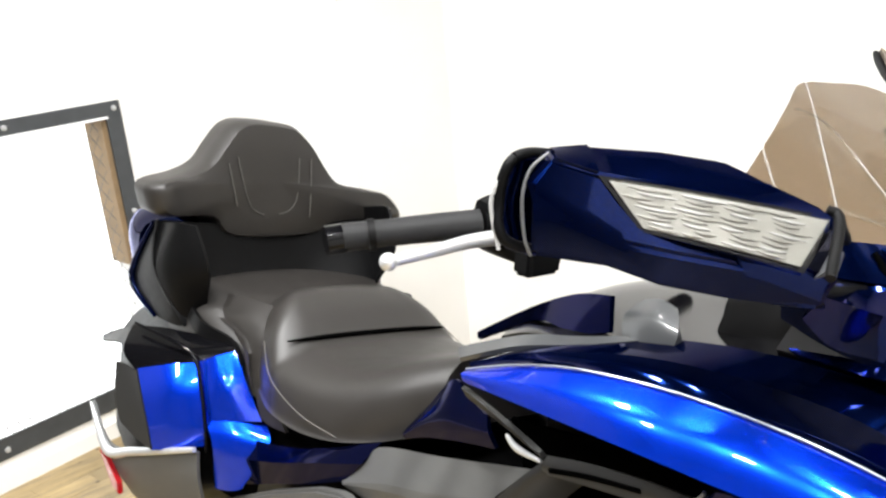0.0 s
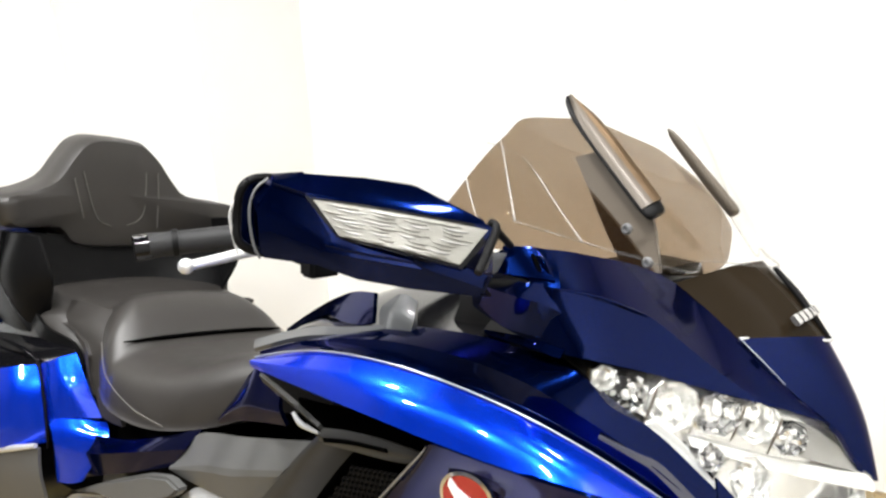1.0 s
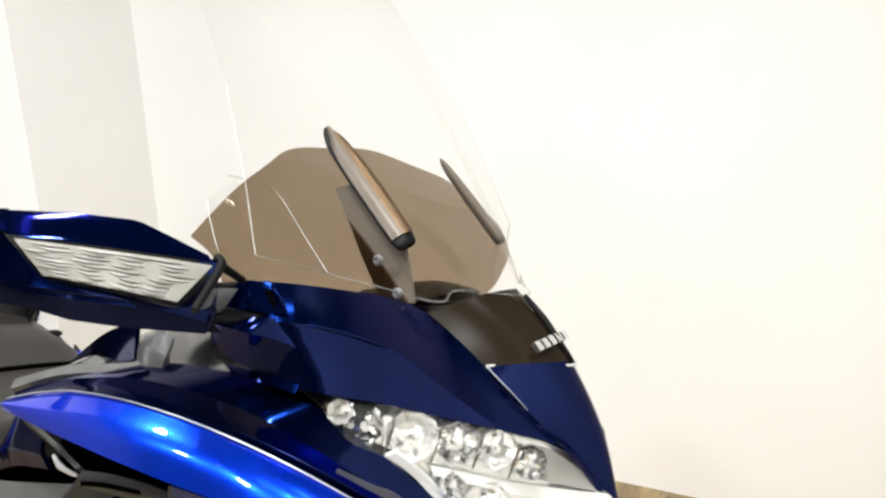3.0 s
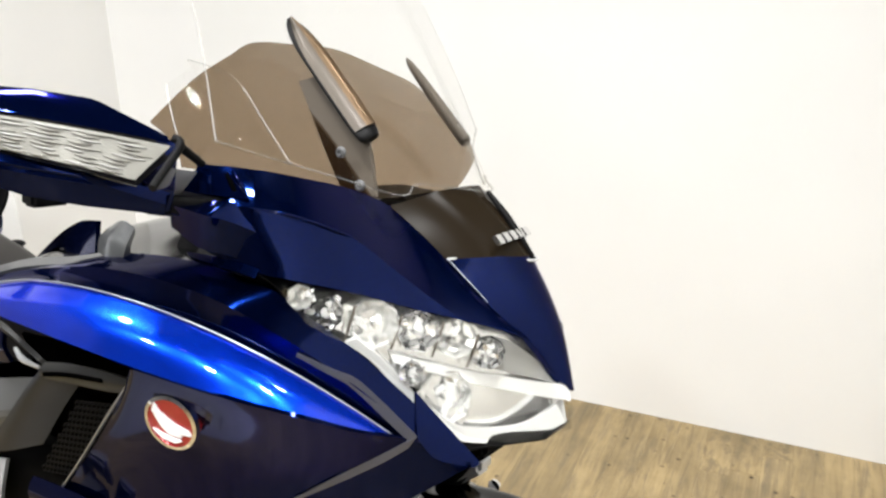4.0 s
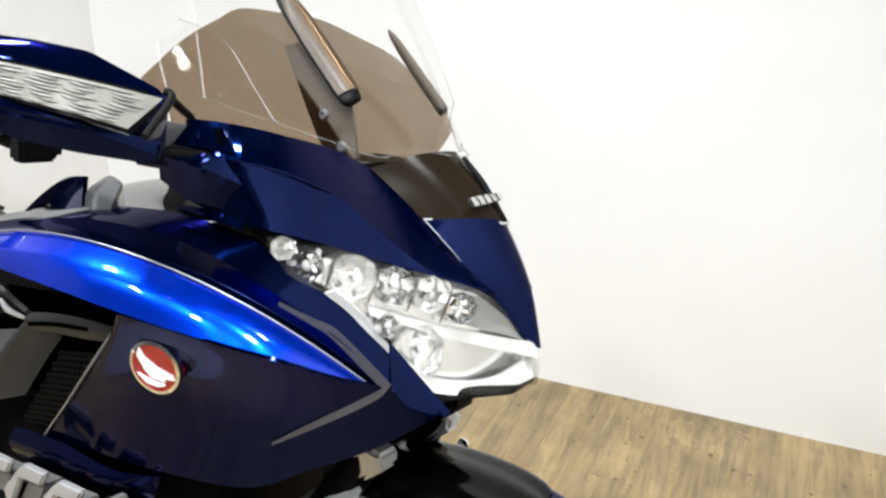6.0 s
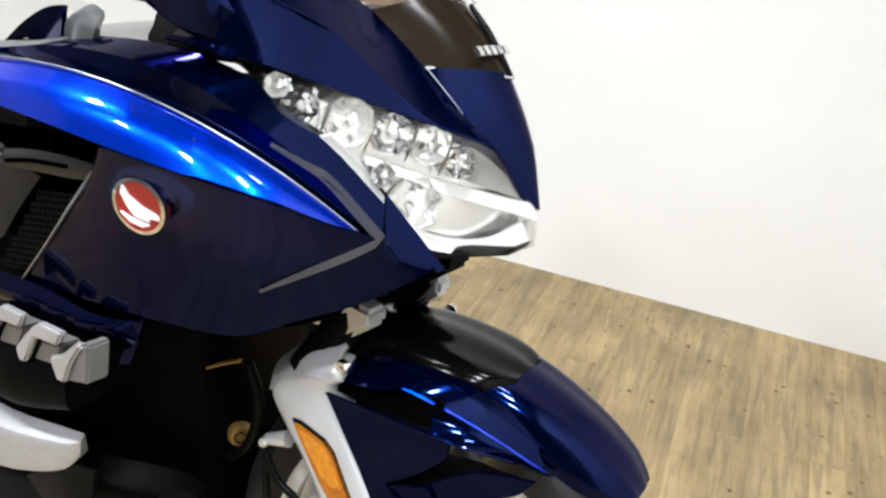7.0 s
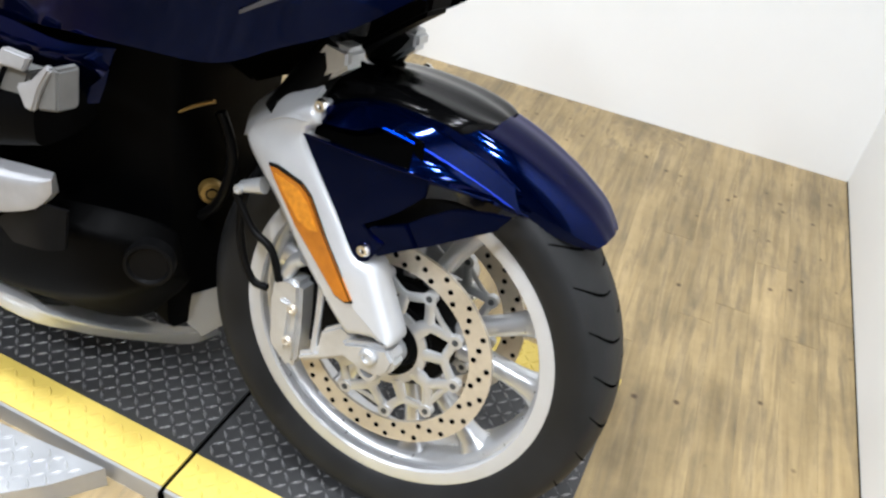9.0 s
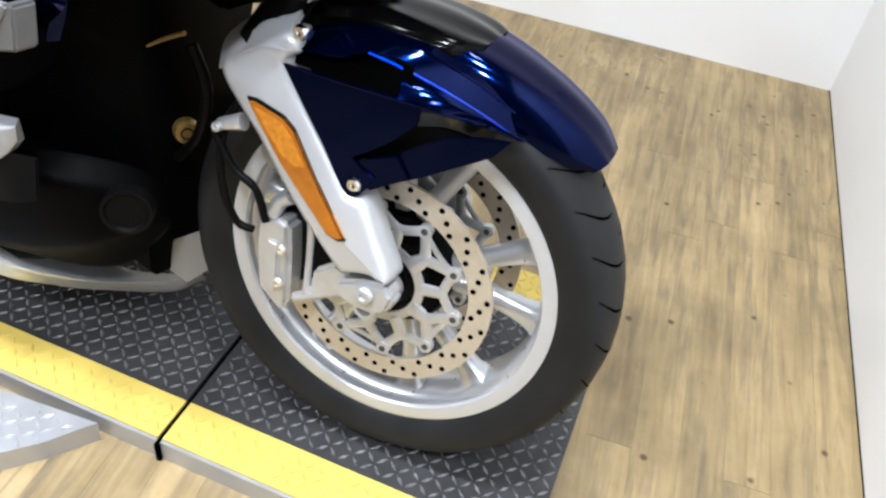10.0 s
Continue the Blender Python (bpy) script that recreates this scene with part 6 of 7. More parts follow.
rest_pad = add("backrest", cushion(back_secs[0][1], -1.72, 0.10, 0.16), LEATHER, bike, "padded black vinyl passenger backrest with arm pads")
for line in (((-0.156, 1.021), (-0.146, 0.975), (-0.137, 0.932)), ((-0.134, 1.035), (-0.122, 0.985), (-0.112, 0.951), (-0.098, 0.922), (-0.070, 0.908)), ((0.021, 1.025), (0.019, 0.975), (0.014, 0.934), (-0.003, 0.912), (-0.03, 0.906)), ((0.049, 1.024), (0.049, 0.96), (0.046, 0.893))):
    add("stitch_line", tube([(-1.6105 + 0.16 * math.hypot(y, 0.03), y, z) for y, z in line], 0.0013, 6, 18), STITCH, rest_pad, "grey stitch line")
trunk = add("top_box", loft([[(-1.68, -0.280, 0.90), (-1.68, -0.305, 0.80), (-1.66, -0.26, 0.715), (-1.67, 0, 0.72), (-1.66, 0.25, 0.70), (-1.68, 0.28, 0.77), (-1.68, 0.26, 0.85), (-1.70, 0.0, 0.88)], [(-1.78, -0.265, 0.91), (-1.78, -0.290, 0.80), (-1.78, -0.25, 0.69), (-1.78, 0, 0.69), (-1.76, 0.28, 0.66), (-1.76, 0.29, 0.76), (-1.76, 0.26, 0.88), (-1.80, 0.0, 0.93)], [(-1.98, -0.17, 0.90), (-1.98, -0.19, 0.80), (-1.98, -0.16, 0.70), (-1.98, 0, 0.70), (-1.98, 0.20, 0.70), (-1.98, 0.24, 0.80), (-1.98, 0.22, 0.90), (-2.0, 0.0, 0.95)]], 48, 14), BLUE_SHADED, bike, "dark blue rear top box behind the backrest")
add("front_cover", sheet([[(-1.585, -0.310, 0.918), (-1.60, -0.20, 0.900), (-1.63, 0.0, 0.87), (-1.60, 0.16, 0.900), (-1.585, 0.225, 0.918)], [(-1.575, -0.322, 0.82), (-1.575, -0.22, 0.81), (-1.60, 0.0, 0.80), (-1.575, 0.16, 0.81), (-1.575, 0.225, 0.82)], [(-1.520, -0.288, 0.712), (-1.50, -0.24, 0.725), (-1.56, 0.0, 0.74), (-1.50, 0.15, 0.725), (-1.520, 0.190, 0.712)]], 26, 12, 0.008, (-1.9, 0, 0.8)), BLACK, trunk, "black textured passenger side pods")
pod_rows = [[(-1.619, -0.298, 0.906), (-1.515, -0.303, 0.923), (-1.471, -0.283, 0.922)], [(-1.705, -0.313, 0.778), (-1.538, -0.318, 0.825), (-1.439, -0.273, 0.840)], [(-1.636, -0.293, 0.703), (-1.532, -0.283, 0.710), (-1.490, -0.253, 0.750)]]
both("side_pod", sheet(pod_rows, 16, 14, 0.008, (-1.7, 0, 0.8)), BLACK, trunk, "black textured side pod below the arm pad", far=0.62)
both("pod_edge", tube([(x - 0.012, y - 0.002, z) for x, y, z in (r[0] for r in pod_rows)], [0.004, 0.008, 0.004], 8, 18), BLUE_SHADED, trunk, "blue edge of the top box behind the pod", far=0.62)

# ---- saddlebags and side covers
for sg in (1, -1):
    def put(name, shape, mat, parent, label="", **kw):
        return add(name, shape if sg > 0 else flipped(shape, 0.72), mat, parent, label, **kw)

    bag = put("saddlebag", loft([[(-1.40, -0.200, 0.69), (-1.40, -0.275, 0.67), (-1.385, -0.300, 0.62), (-1.38, -0.302, 0.53), (-1.375, -0.290, 0.43), (-1.38, -0.200, 0.4)], [(-1.47, -0.200, 0.70), (-1.47, -0.290, 0.68), (-1.46, -0.330, 0.62), (-1.46, -0.335, 0.53), (-1.45, -0.320, 0.4), (-1.45, -0.200, 0.36)], [(-1.62, -0.200, 0.69), (-1.62, -0.290, 0.67), (-1.6, -0.345, 0.6), (-1.6, -0.355, 0.48), (-1.6, -0.340, 0.34), (-1.62, -0.200, 0.3)], [(-1.95, -0.180, 0.62), (-1.95, -0.250, 0.6), (-1.93, -0.270, 0.54), (-1.93, -0.280, 0.44), (-1.93, -0.280, 0.34), (-1.95, -0.180, 0.32)]], 40, 18), BLACK, bike, "black saddlebag with a bright blue lid")
    put("bag_lid", sheet([[(-1.389, -0.316, 0.682), (-1.429, -0.356, 0.675), (-1.486, -0.394, 0.657)], [(-1.361, -0.324, 0.640), (-1.393, -0.363, 0.633), (-1.451, -0.399, 0.614)], [(-1.348, -0.326, 0.590), (-1.379, -0.364, 0.583), (-1.434, -0.397, 0.566)], [(-1.345, -0.327, 0.537), (-1.374, -0.362, 0.530), (-1.426, -0.393, 0.516)]], 20, 14, 0.006), BLUE_LIT, bag, "blue saddlebag lid in the lit tone of the paint")
    put("front_panel", sheet([[(-1.395, -0.316, 0.682), (-1.362, -0.291, 0.699), (-1.350, -0.263, 0.705)], [(-1.366, -0.322, 0.638), (-1.321, -0.296, 0.647), (-1.305, -0.259, 0.644)], [(-1.353, -0.323, 0.581), (-1.302, -0.289, 0.591), (-1.278, -0.247, 0.589)]], 14, 13, 0.006), BLUE_LIT, bag, "blue panel ahead of the saddlebag in the lit tone of the paint")
    if sg > 0:
        put("bag_seam", tube([(-1.544, -0.374, 0.728), (-1.451, -0.346, 0.716), (-1.390, -0.325, 0.695), (-1.359, -0.326, 0.641), (-1.344, -0.327, 0.587), (-1.340, -0.327, 0.527)], [0.003, 0.004, 0.004, 0.0035, 0.003], 8, 24), GLOSS_BLACK, bag, "black seam moulding across the saddlebag")
    if sg > 0:
        put("top_cap", sheet([[(-1.573, -0.369, 0.716), (-1.516, -0.330, 0.719), (-1.459, -0.292, 0.716), (-1.381, -0.249, 0.718)], [(-1.531, -0.404, 0.682), (-1.475, -0.358, 0.692), (-1.417, -0.311, 0.702), (-1.362, -0.259, 0.712)], [(-1.491, -0.396, 0.653), (-1.430, -0.355, 0.671), (-1.390, -0.314, 0.681), (-1.350, -0.261, 0.702)]], 20, 9, 0.005), GLOSS_BLACK, bag, "gloss black top of the saddlebag")
    put("lower_cover", sheet([[(-1.350, -0.322, 0.583), (-1.300, -0.288, 0.590), (-1.262, -0.245, 0.585)], [(-1.318, -0.325, 0.548), (-1.275, -0.300, 0.552), (-1.225, -0.262, 0.563)], [(-1.322, -0.318, 0.460), (-1.290, -0.306, 0.465), (-1.265, -0.296, 0.475)]], 14, 9, 0.005), BLUE_LIT, bag, "blue lower cover ahead of the saddlebag")
    put("rear_face", sheet([[(-1.539, -0.415, 0.659), (-1.513, -0.405, 0.659), (-1.491, -0.395, 0.653)], [(-1.535, -0.421, 0.594), (-1.492, -0.410, 0.592), (-1.449, -0.399, 0.592)], [(-1.522, -0.418, 0.545), (-1.475, -0.406, 0.525), (-1.430, -0.394, 0.514)]], 12, 9, 0.005), CHARCOAL, bag, "charcoal rear face of the saddlebag")
    put("lower_shell", sheet([[(-1.323, -0.352, 0.540), (-1.40, -0.372, 0.512), (-1.55, -0.384, 0.462), (-1.70, -0.386, 0.43), (-1.80, -0.38, 0.485)], [(-1.325, -0.350, 0.48), (-1.41, -0.366, 0.455), (-1.55, -0.378, 0.40), (-1.68, -0.38, 0.38), (-1.76, -0.375, 0.42)], [(-1.335, -0.33, 0.40), (-1.42, -0.345, 0.37), (-1.53, -0.355, 0.34), (-1.64, -0.36, 0.33), (-1.70, -0.35, 0.36)]], 24, 10, 0.006), GREY, bag, "charcoal lower saddlebag shell")
    put("bumper_trim", tube([(-1.325, -0.356, 0.545), (-1.41, -0.377, 0.516), (-1.55, -0.389, 0.464), (-1.68, -0.392, 0.42), (-1.79, -0.386, 0.487)], [0.005, 0.007, 0.009, 0.011, 0.004], 8, 28), ALU, bag, "silver bumper trim")
    put("red_reflector", plate([(-1.735, 0.40), (-1.66, 0.345), (-1.625, 0.338), (-1.63, 0.365), (-1.69, 0.395)], -0.392, -0.38, 0.002), RED, bag, "red side reflector")
    put("tail_fin", sheet([[(-1.93, -0.31, 0.59), (-1.80, -0.30, 0.64), (-1.62, -0.30, 0.665), (-1.50, -0.29, 0.672)], [(-1.92, -0.315, 0.578), (-1.80, -0.33, 0.615), (-1.64, -0.335, 0.645), (-1.52, -0.315, 0.668)]], 16, 5, 0.006), CHARCOAL, bag, "charcoal fin over the saddlebag")
    frame_cover = put("side_cover", sheet([[(-1.300, -0.275, 0.560), (-1.16, -0.268, 0.590), (-1.065, -0.262, 0.622), (-0.910, -0.250, 0.688)], [(-1.330, -0.290, 0.51), (-1.18, -0.288, 0.560), (-1.07, -0.280, 0.600), (-0.94, -0.264, 0.645)], [(-1.375, -0.278, 0.435), (-1.18, -0.278, 0.516), (-1.08, -0.272, 0.557), (-0.985, -0.262, 0.598)]], 22, 11, 0.006, None, True), BLUE_SHADED, bike, "dark blue side cover below the seat", sharp=14)
    put("cover_slot", sheet([[(-1.335, -0.296, 0.525), (-1.29, -0.292, 0.535)], [(-1.375, -0.293, 0.462), (-1.315, -0.289, 0.482)]], 6, 5, 0.003), DARK, frame_cover, "near-black sheet for the shade in a slot")
    put("engine_side_cover", sheet([[(-0.995, -0.255, 0.602), (-0.945, -0.256, 0.645), (-0.900, -0.256, 0.686), (-0.76, -0.264, 0.728), (-0.592, -0.270, 0.780)], [(-0.985, -0.268, 0.596), (-0.92, -0.275, 0.622), (-0.85, -0.281, 0.648), (-0.77, -0.284, 0.672), (-0.65, -0.284, 0.715)], [(-0.975, -0.262, 0.590), (-0.91, -0.266, 0.597), (-0.845, -0.27, 0.606), (-0.775, -0.27, 0.618), (-0.69, -0.265, 0.662)]], 22, 10, 0.006, None, True), GREY, bike, "charcoal plastic engine side cover", sharp=14)
    put("knee_panel", sheet([[(-0.85, -0.255, 0.730), (-0.79, -0.262, 0.790), (-0.735, -0.270, 0.845), (-0.70, -0.276, 0.835), (-0.655, -0.285, 0.827)], [(-0.845, -0.262, 0.727), (-0.79, -0.272, 0.770), (-0.738, -0.282, 0.800), (-0.695, -0.286, 0.805), (-0.645, -0.292, 0.812)], [(-0.84, -0.260, 0.722), (-0.79, -0.268, 0.745), (-0.74, -0.276, 0.763), (-0.69, -0.281, 0.778), (-0.635, -0.288, 0.793)]], 20, 10, 0.006), BLUE_SHADED, bike, "dark glossy blue panel ahead of the seat")
    put("knee_strut", sheet([[(-0.695, -0.292, 0.851), (-0.632, -0.290, 0.834), (-0.565, -0.290, 0.815)], [(-0.690, -0.288, 0.840), (-0.614, -0.284, 0.820), (-0.562, -0.286, 0.809)]], 12, 5, 0.006), CHARCOAL, bike, "charcoal strut behind the fairing band")
    put("knee_trim", tube([(-0.614, -0.292, 0.820), (-0.594, -0.294, 0.811), (-0.557, -0.294, 0.810)], [0.0025, 0.0045, 0.002], 8, 12), ALU, bike, "short silver trim piece")
    put("engine_cover", sheet([[(-1.0, -0.255, 0.515), (-0.955, -0.258, 0.555), (-0.905, -0.26, 0.590), (-0.845, -0.262, 0.602), (-0.79, -0.26, 0.598), (-0.72, -0.25, 0.61)], [(-1.0, -0.262, 0.47), (-0.95, -0.270, 0.50), (-0.90, -0.274, 0.52), (-0.84, -0.275, 0.53), (-0.79, -0.272, 0.535), (-0.72, -0.26, 0.55)], [(-1.0, -0.255, 0.43), (-0.95, -0.262, 0.45), (-0.90, -0.266, 0.465), (-0.84, -0.268, 0.48), (-0.79, -0.266, 0.48), (-0.72, -0.255, 0.49)]], 20, 9, 0.006), ALU, bike, "pale silver engine cover")
    put("peg_hanger", plate([(-1.337, 0.423), (-1.175, 0.507), (-1.033, 0.572), (-0.962, 0.594), (-0.919, 0.587), (-0.942, 0.565), (-1.09, 0.484), (-1.218, 0.464)], -0.288, -0.265, 0.005), GREY, bike, "charcoal footpeg hanger")
    put("swingarm_cover", plate([(-1.469, 0.351), (-1.376, 0.395), (-1.21, 0.456), (-1.153, 0.453), (-1.19, 0.40), (-1.40, 0.31)], -0.266, -0.245, 0.006), ALU, bike, "pale silver swingarm cover")

    # engine
    head = put("cylinder_head", loft([[(-0.60, -0.285, 0.47), (-0.60, -0.315, 0.50), (-0.60, -0.305, 0.56), (-0.60, -0.25, 0.57), (-0.60, -0.22, 0.5)], [(-0.50, -0.30, 0.485), (-0.50, -0.325, 0.52), (-0.50, -0.315, 0.575), (-0.50, -0.25, 0.59), (-0.50, -0.22, 0.52)], [(-0.40, -0.295, 0.52), (-0.395, -0.315, 0.55), (-0.395, -0.305, 0.595), (-0.40, -0.25, 0.60), (-0.40, -0.22, 0.54)]], 24, 10), BAY, bike, "black finned cylinder head of the flat engine")
    bridge = [(0.0, 0.0), (0.008, -0.018), (0.020, -0.014), (0.037, 0.027), (0.080, 0.033), (0.091, 0.055), (0.046, 0.052), (0.029, 0.037)]
    for x, z in ((-0.477, 0.589), (-0.550, 0.584), (-0.623, 0.573)):
        rib = put("rocker_rib", plate([(x + a, z + b) for a, b in bridge], -0.328, -0.318, 0.003), ENGINE, head, "bent silver rib of the rocker cover")
        put("rib_web", plate([(x + 0.018, z - 0.014), (x + 0.062, z - 0.006), (x + 0.078, z + 0.031), (x + 0.038, z + 0.026)], -0.316, -0.29, 0.003), ENGINE_SHADED, rib, "grey web behind the rib with shade put into its colour")
    front = put("rocker_rib", plate([(-0.411, 0.603), (-0.395, 0.577), (-0.381, 0.579), (-0.371, 0.609), (-0.353, 0.639), (-0.359, 0.645), (-0.387, 0.615)], -0.328, -0.318, 0.003), ENGINE, head, "bent silver front rib of the rocker cover")
    put("rib_web", plate([(-0.383, 0.579), (-0.347, 0.590), (-0.347, 0.640), (-0.357, 0.643), (-0.370, 0.615)], -0.322, -0.29, 0.003), ENGINE_SHADED, front, "grey web behind the rib with shade put into its colour")
    put("crank_cover", loft([[(-0.78, -0.27, 0.42), (-0.78, -0.30, 0.40), (-0.78, -0.30, 0.33), (-0.78, -0.26, 0.31)], [(-0.55, -0.29, 0.455), (-0.55, -0.32, 0.44), (-0.55, -0.32, 0.375), (-0.55, -0.27, 0.36)], [(-0.445, -0.285, 0.473), (-0.425, -0.305, 0.463), (-0.425, -0.305, 0.418), (-0.445, -0.265, 0.408)], [(-0.402, -0.28, 0.478), (-0.394, -0.292, 0.474), (-0.396, -0.290, 0.451), (-0.407, -0.27, 0.444)]], 22, 12), ENGINE, bike, "grey cast metal cylinder cover", sharp=25)
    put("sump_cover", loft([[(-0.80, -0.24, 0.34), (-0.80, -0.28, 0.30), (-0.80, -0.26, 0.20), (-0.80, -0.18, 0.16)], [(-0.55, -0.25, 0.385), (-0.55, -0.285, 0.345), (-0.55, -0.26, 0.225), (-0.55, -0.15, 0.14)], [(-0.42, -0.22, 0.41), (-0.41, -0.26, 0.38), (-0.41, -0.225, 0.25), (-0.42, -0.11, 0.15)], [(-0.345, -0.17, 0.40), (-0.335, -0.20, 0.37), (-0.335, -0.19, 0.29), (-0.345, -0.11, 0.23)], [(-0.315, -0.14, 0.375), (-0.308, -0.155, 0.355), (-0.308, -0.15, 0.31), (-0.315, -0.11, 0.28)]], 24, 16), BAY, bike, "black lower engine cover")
    put("sump_facet", sheet([[(-0.497, -0.298, 0.371), (-0.43, -0.298, 0.425), (-0.371, -0.288, 0.437)], [(-0.458, -0.3, 0.354), (-0.397, -0.302, 0.371), (-0.369, -0.292, 0.381)]], 8, 5, 0.006), BLACK, bike, "black moulded step on the engine cover")
    put("clutch_ring", moved(lathe([(1e-4, -0.002), (0.026, -0.003), (0.029, -0.008), (0.034, -0.007), (0.036, 0.012), (1e-4, 0.012)], 36), Matrix.Translation((-0.318, -0.195, 0.345)) @ Matrix.Rotation(radians(35), 4, "Z")), BLACK, bike, "round black engine cover ring")
    put("guard_tip", loft([[(-0.53, -0.20, 0.51), (-0.53, -0.215, 0.49), (-0.53, -0.19, 0.475)], [(-0.485, -0.185, 0.505), (-0.48, -0.195, 0.475), (-0.485, -0.165, 0.46)], [(-0.462, -0.165, 0.495), (-0.458, -0.17, 0.478), (-0.465, -0.15, 0.465)]], 14, 6), BLUE_SHADED, bike, "small blue duct end")
add("engine_block", loft([[(-1.05, -0.20, 0.16), (-1.05, 0.18, 0.16), (-1.05, 0.18, 0.62), (-1.05, -0.22, 0.62)], [(-0.60, -0.22, 0.14), (-0.60, 0.18, 0.14), (-0.60, 0.18, 0.66), (-0.60, -0.24, 0.66)], [(-0.42, -0.13, 0.18), (-0.42, 0.11, 0.18), (-0.42, 0.15, 0.68), (-0.42, -0.20, 0.68)], [(-0.365, -0.10, 0.15), (-0.365, 0.08, 0.15), (-0.345, 0.10, 0.72), (-0.345, -0.14, 0.72)]], 28, 14), BAY, bike, "black engine block with the bay shade put into its colour")
add("belly_pan", loft([[(-0.80, -0.33, 0.30), (-0.80, -0.29, 0.22), (-0.80, -0.12, 0.17), (-0.80, -0.14, 0.22)], [(-0.59, -0.270, 0.215), (-0.58, -0.225, 0.135), (-0.56, -0.08, 0.10), (-0.575, -0.12, 0.17)], [(-0.525, -0.200, 0.150), (-0.52, -0.145, 0.085), (-0.50, -0.04, 0.075), (-0.51, -0.09, 0.13)], [(-0.45, -0.125, 0.118), (-0.46, -0.085, 0.070), (-0.44, -0.01, 0.07), (-0.44, -0.06, 0.11)], [(-0.375, -0.075, 0.128), (-0.375, -0.035, 0.082), (-0.36, 0.02, 0.085), (-0.36, -0.02, 0.12)], [(-0.345, -0.045, 0.13), (-0.348, -0.030, 0.110), (-0.34, 0.0, 0.11), (-0.34, -0.01, 0.13)]], 24, 26), ALU, bike, "silver exhaust heat shield pan under the engine")
add("radiator_shield", sheet([[(-0.405, -0.066, 0.168), (-0.35, -0.045, 0.210), (-0.298, -0.030, 0.248), (-0.27, 0.03, 0.25)], [(-0.340, -0.042, 0.124), (-0.312, -0.036, 0.155), (-0.282, -0.030, 0.185), (-0.26, 0.03, 0.185)]], 14, 6, 0.004), LIGHT_GREY, bike, "pale grey shield behind the front wheel")
cap = add("filler_cap", moved(lathe([(1e-4, -0.012), (0.022, -0.012), (0.026, -0.006), (0.026, 0.01), (1e-4, 0.01)], 28), Matrix.Translation((-0.336, -0.06, 0.408)) @ Matrix.Rotation(radians(48), 4, "Z") @ Matrix.Scale(0.72, 4)), GOLD, bike, "round brass-coloured warning sticker disc")
add("cap_mark", moved(joined(lathe([(0.010, -0.0135), (0.013, -0.0135), (0.013, -0.011), (0.010, -0.011)], 20)), Matrix.Translation((-0.336, -0.06, 0.408)) @ Matrix.Rotation(radians(48), 4, "Z") @ Matrix.Scale(0.72, 4)), BLACK, cap)
add("radiator_duct", sheet([[(-0.418, -0.250, 0.609), (-0.380, -0.245, 0.625), (-0.359, -0.235, 0.641)], [(-0.428, -0.246, 0.582), (-0.398, -0.240, 0.594), (-0.372, -0.230, 0.602)], [(-0.425, -0.240, 0.552), (-0.405, -0.235, 0.560), (-0.388, -0.226, 0.566)]], 14, 10, 0.005), BLUE_SHADED, bike, "dark blue radiator duct panel")
add("yellow_cable", tube([(-0.312, -0.165, 0.570), (-0.287, -0.165, 0.588), (-0.256, -0.165, 0.606)], [0.0016, 0.0028, 0.0028], 8, 16), GOLD, bike, "thin yellow sleeved cable")
add("radiator_hose", tube([(-0.30, -0.10, 0.56), (-0.28, -0.09, 0.50), (-0.30, -0.08, 0.42), (-0.35, -0.06, 0.36)], 0.008, 10, 18), BLACK, bike, "black coolant hose")

# ---- rear wheel, stand
rear = add("rear_wheel", moved(lathe([(0.215, -0.075), (0.205, -0.08), (0.19, -0.06), (0.18, 0.0), (0.19, 0.06), (0.205, 0.08), (0.215, 0.075), (0.2, 0.0)], 64), Matrix.Translation((-1.695, 0, 0.313))), SILVER, bike, "silver rear wheel")
add("tyre", moved(lathe([(0.205, -0.075), (0.235, -0.098), (0.275, -0.10), (0.303, -0.07), (0.313, 0.0), (0.303, 0.07), (0.275, 0.10), (0.235, 0.098), (0.205, 0.075)], 80), Matrix.Translation((-1.695, 0, 0.313))), RUBBER, rear)
add("wheel_centre", moved(lathe([(1e-4, -0.03), (0.19, -0.02), (0.19, 0.02), (1e-4, 0.03)], 48), Matrix.Translation((-1.695, 0, 0.313))), GREY, rear)
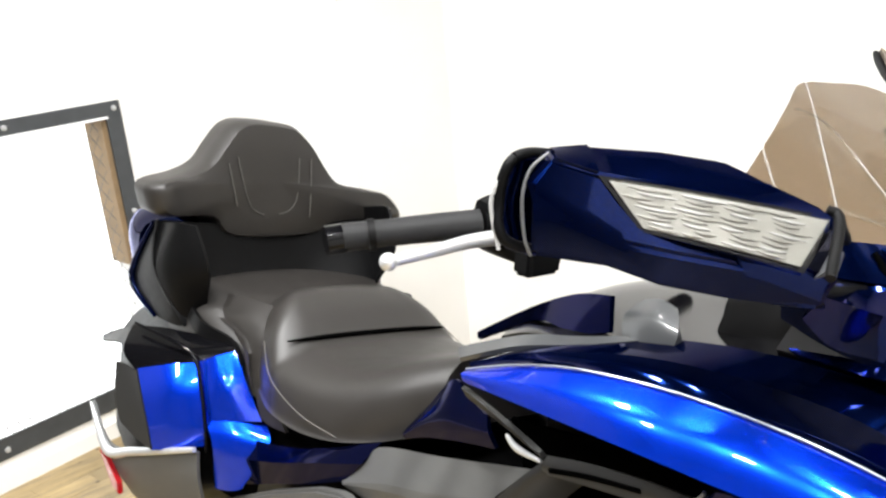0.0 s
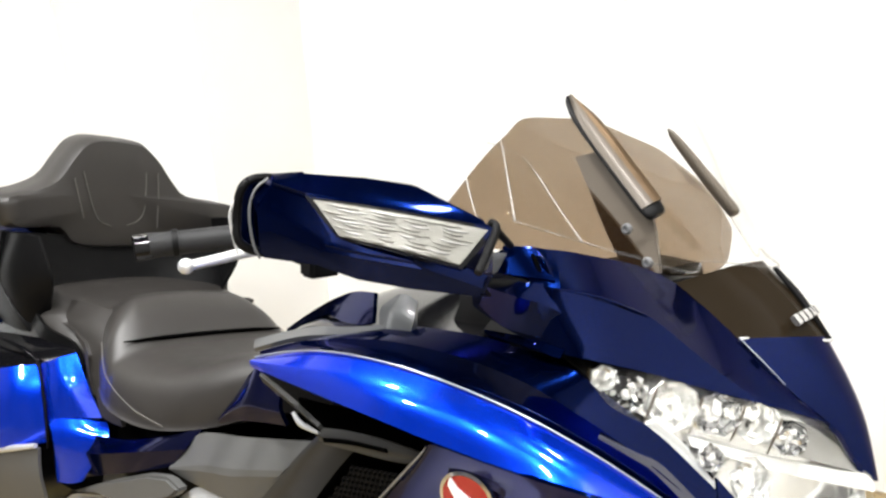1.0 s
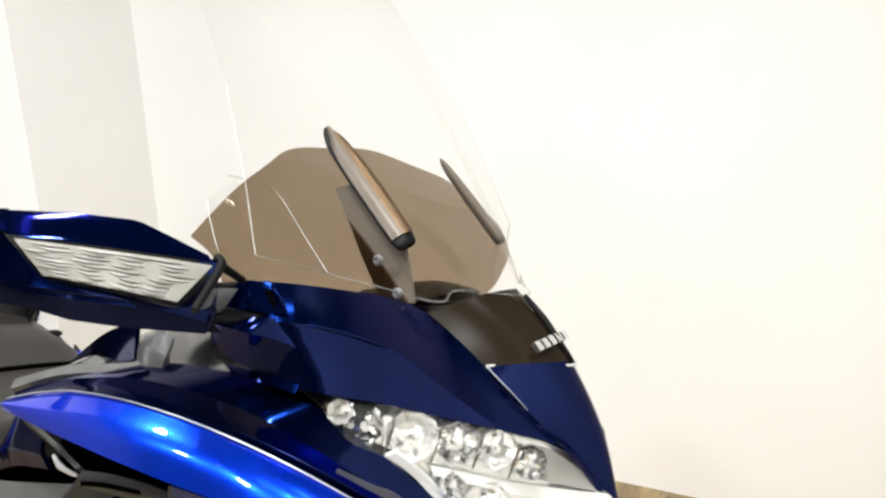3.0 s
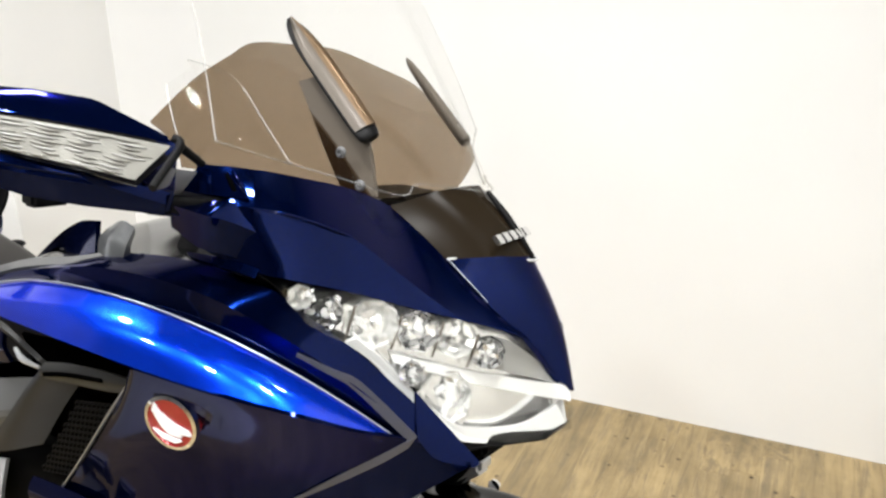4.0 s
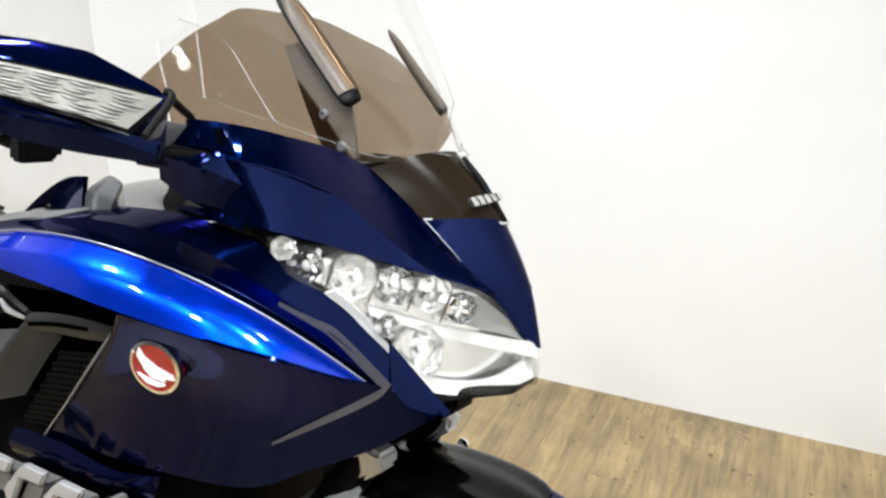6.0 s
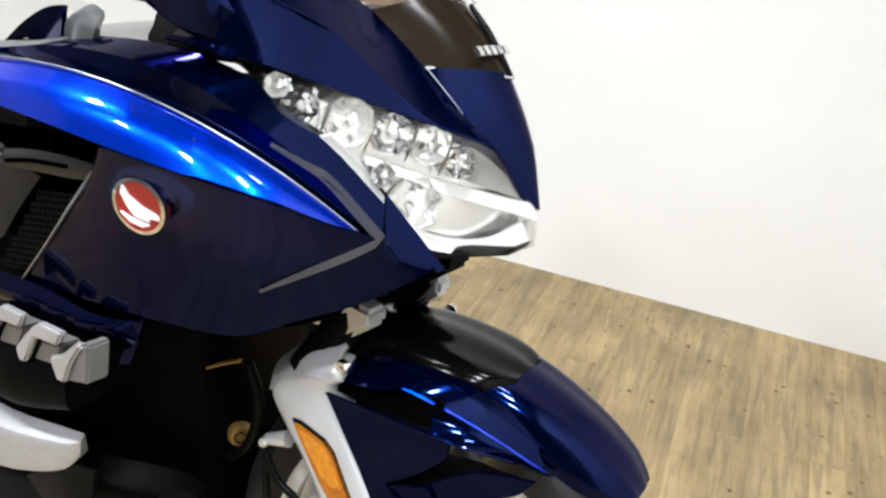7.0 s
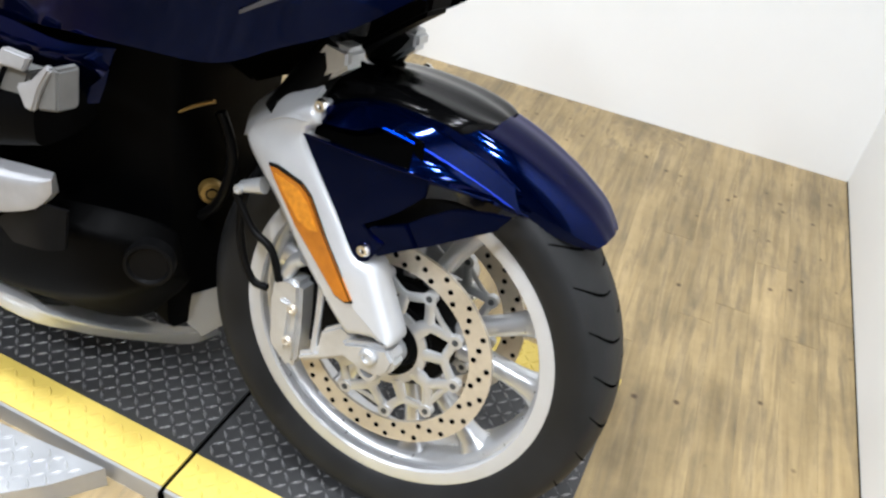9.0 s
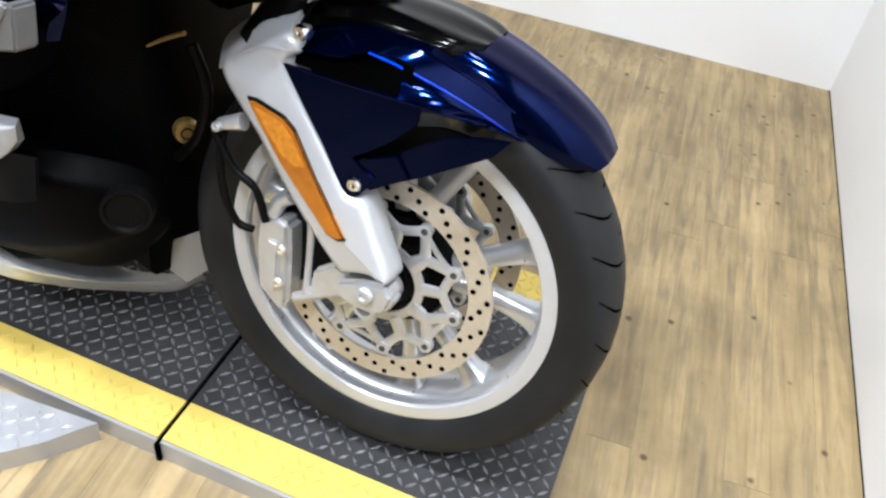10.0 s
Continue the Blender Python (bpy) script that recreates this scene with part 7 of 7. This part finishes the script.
add("rear_frame", loft([[(-1.9, -0.16, 0.40), (-1.9, 0.16, 0.40), (-1.9, 0.2, 0.62), (-1.9, -0.2, 0.62)], [(-1.4, -0.2, 0.45), (-1.4, 0.2, 0.45), (-1.4, 0.2, 0.60), (-1.4, -0.2, 0.60)], [(-0.9, -0.2, 0.40), (-0.9, 0.2, 0.40), (-0.88, 0.17, 0.60), (-0.88, -0.17, 0.60)], [(-0.62, -0.2, 0.5), (-0.62, 0.2, 0.5), (-0.62, 0.2, 0.78), (-0.62, -0.2, 0.78)]], 28, 16), BAY, bike, "black frame under the seats")
add("side_stand", tube([(-0.95, 0.20, 0.22), (-0.93, 0.26, 0.12), (-0.92, 0.31, 0.056)], [0.014, 0.012, 0.016], 10, 12), BLACK, bike, "black side stand")
add("passenger_peg", joined(ball((-1.393, 0.159, 0.742), 0.016, (1.2, 1.1, 0.45)), tube([(-1.41, 0.19, 0.71), (-1.393, 0.159, 0.740)], 0.006, 6, 6)), BLACK, bike, "small black control knob beside the seat")

# ---------------------------------------------------------------- floor planks
PLANK_W = 0.079
plank_mesh = mesh_of("plank", *box(0.0003, PLANK_W - 0.0003, 0.0004, 0.9146, -0.006, 0.0), WOOD, False)
rng = random.Random(4)
far_planks = []
for i in range(46):
    off = rng.random() * 0.9
    for j in range(8):
        u, v = -(i + 1) * PLANK_W, j * 0.915 - off
        if v > 6 or v < -0.95:
            continue
        if v < -0.0:
            length = 0.915 + v
            if length < 0.02:
                continue
        if v + 0.915 > 6.05 or (u < -2.9 and v < 0.42):
            continue
        if u < -2.85 or v > 2.6:
            far_planks.append(moved(box(0.0003, PLANK_W - 0.0003, 0.0004, 0.9146, -0.006, 0.0), RM @ Matrix.Translation((u, v, ZF)) @ Matrix.Diagonal((1, 1, 1, 1))))
            continue
        ob = new("plank", plank_mesh)
        cut = 1.0
        if v < 0:
            cut, v = (0.915 + v) / 0.915, 0.0
        ob.matrix_world = RM @ Matrix.Translation((u, v, ZF)) @ Matrix.Diagonal((1, cut, 1, 1))
        ob.parent = floor

if far_planks:
    ob = add("plank_field", joined(*far_planks), WOOD, floor, smooth=False)
    ob["kind"] = "stuff"
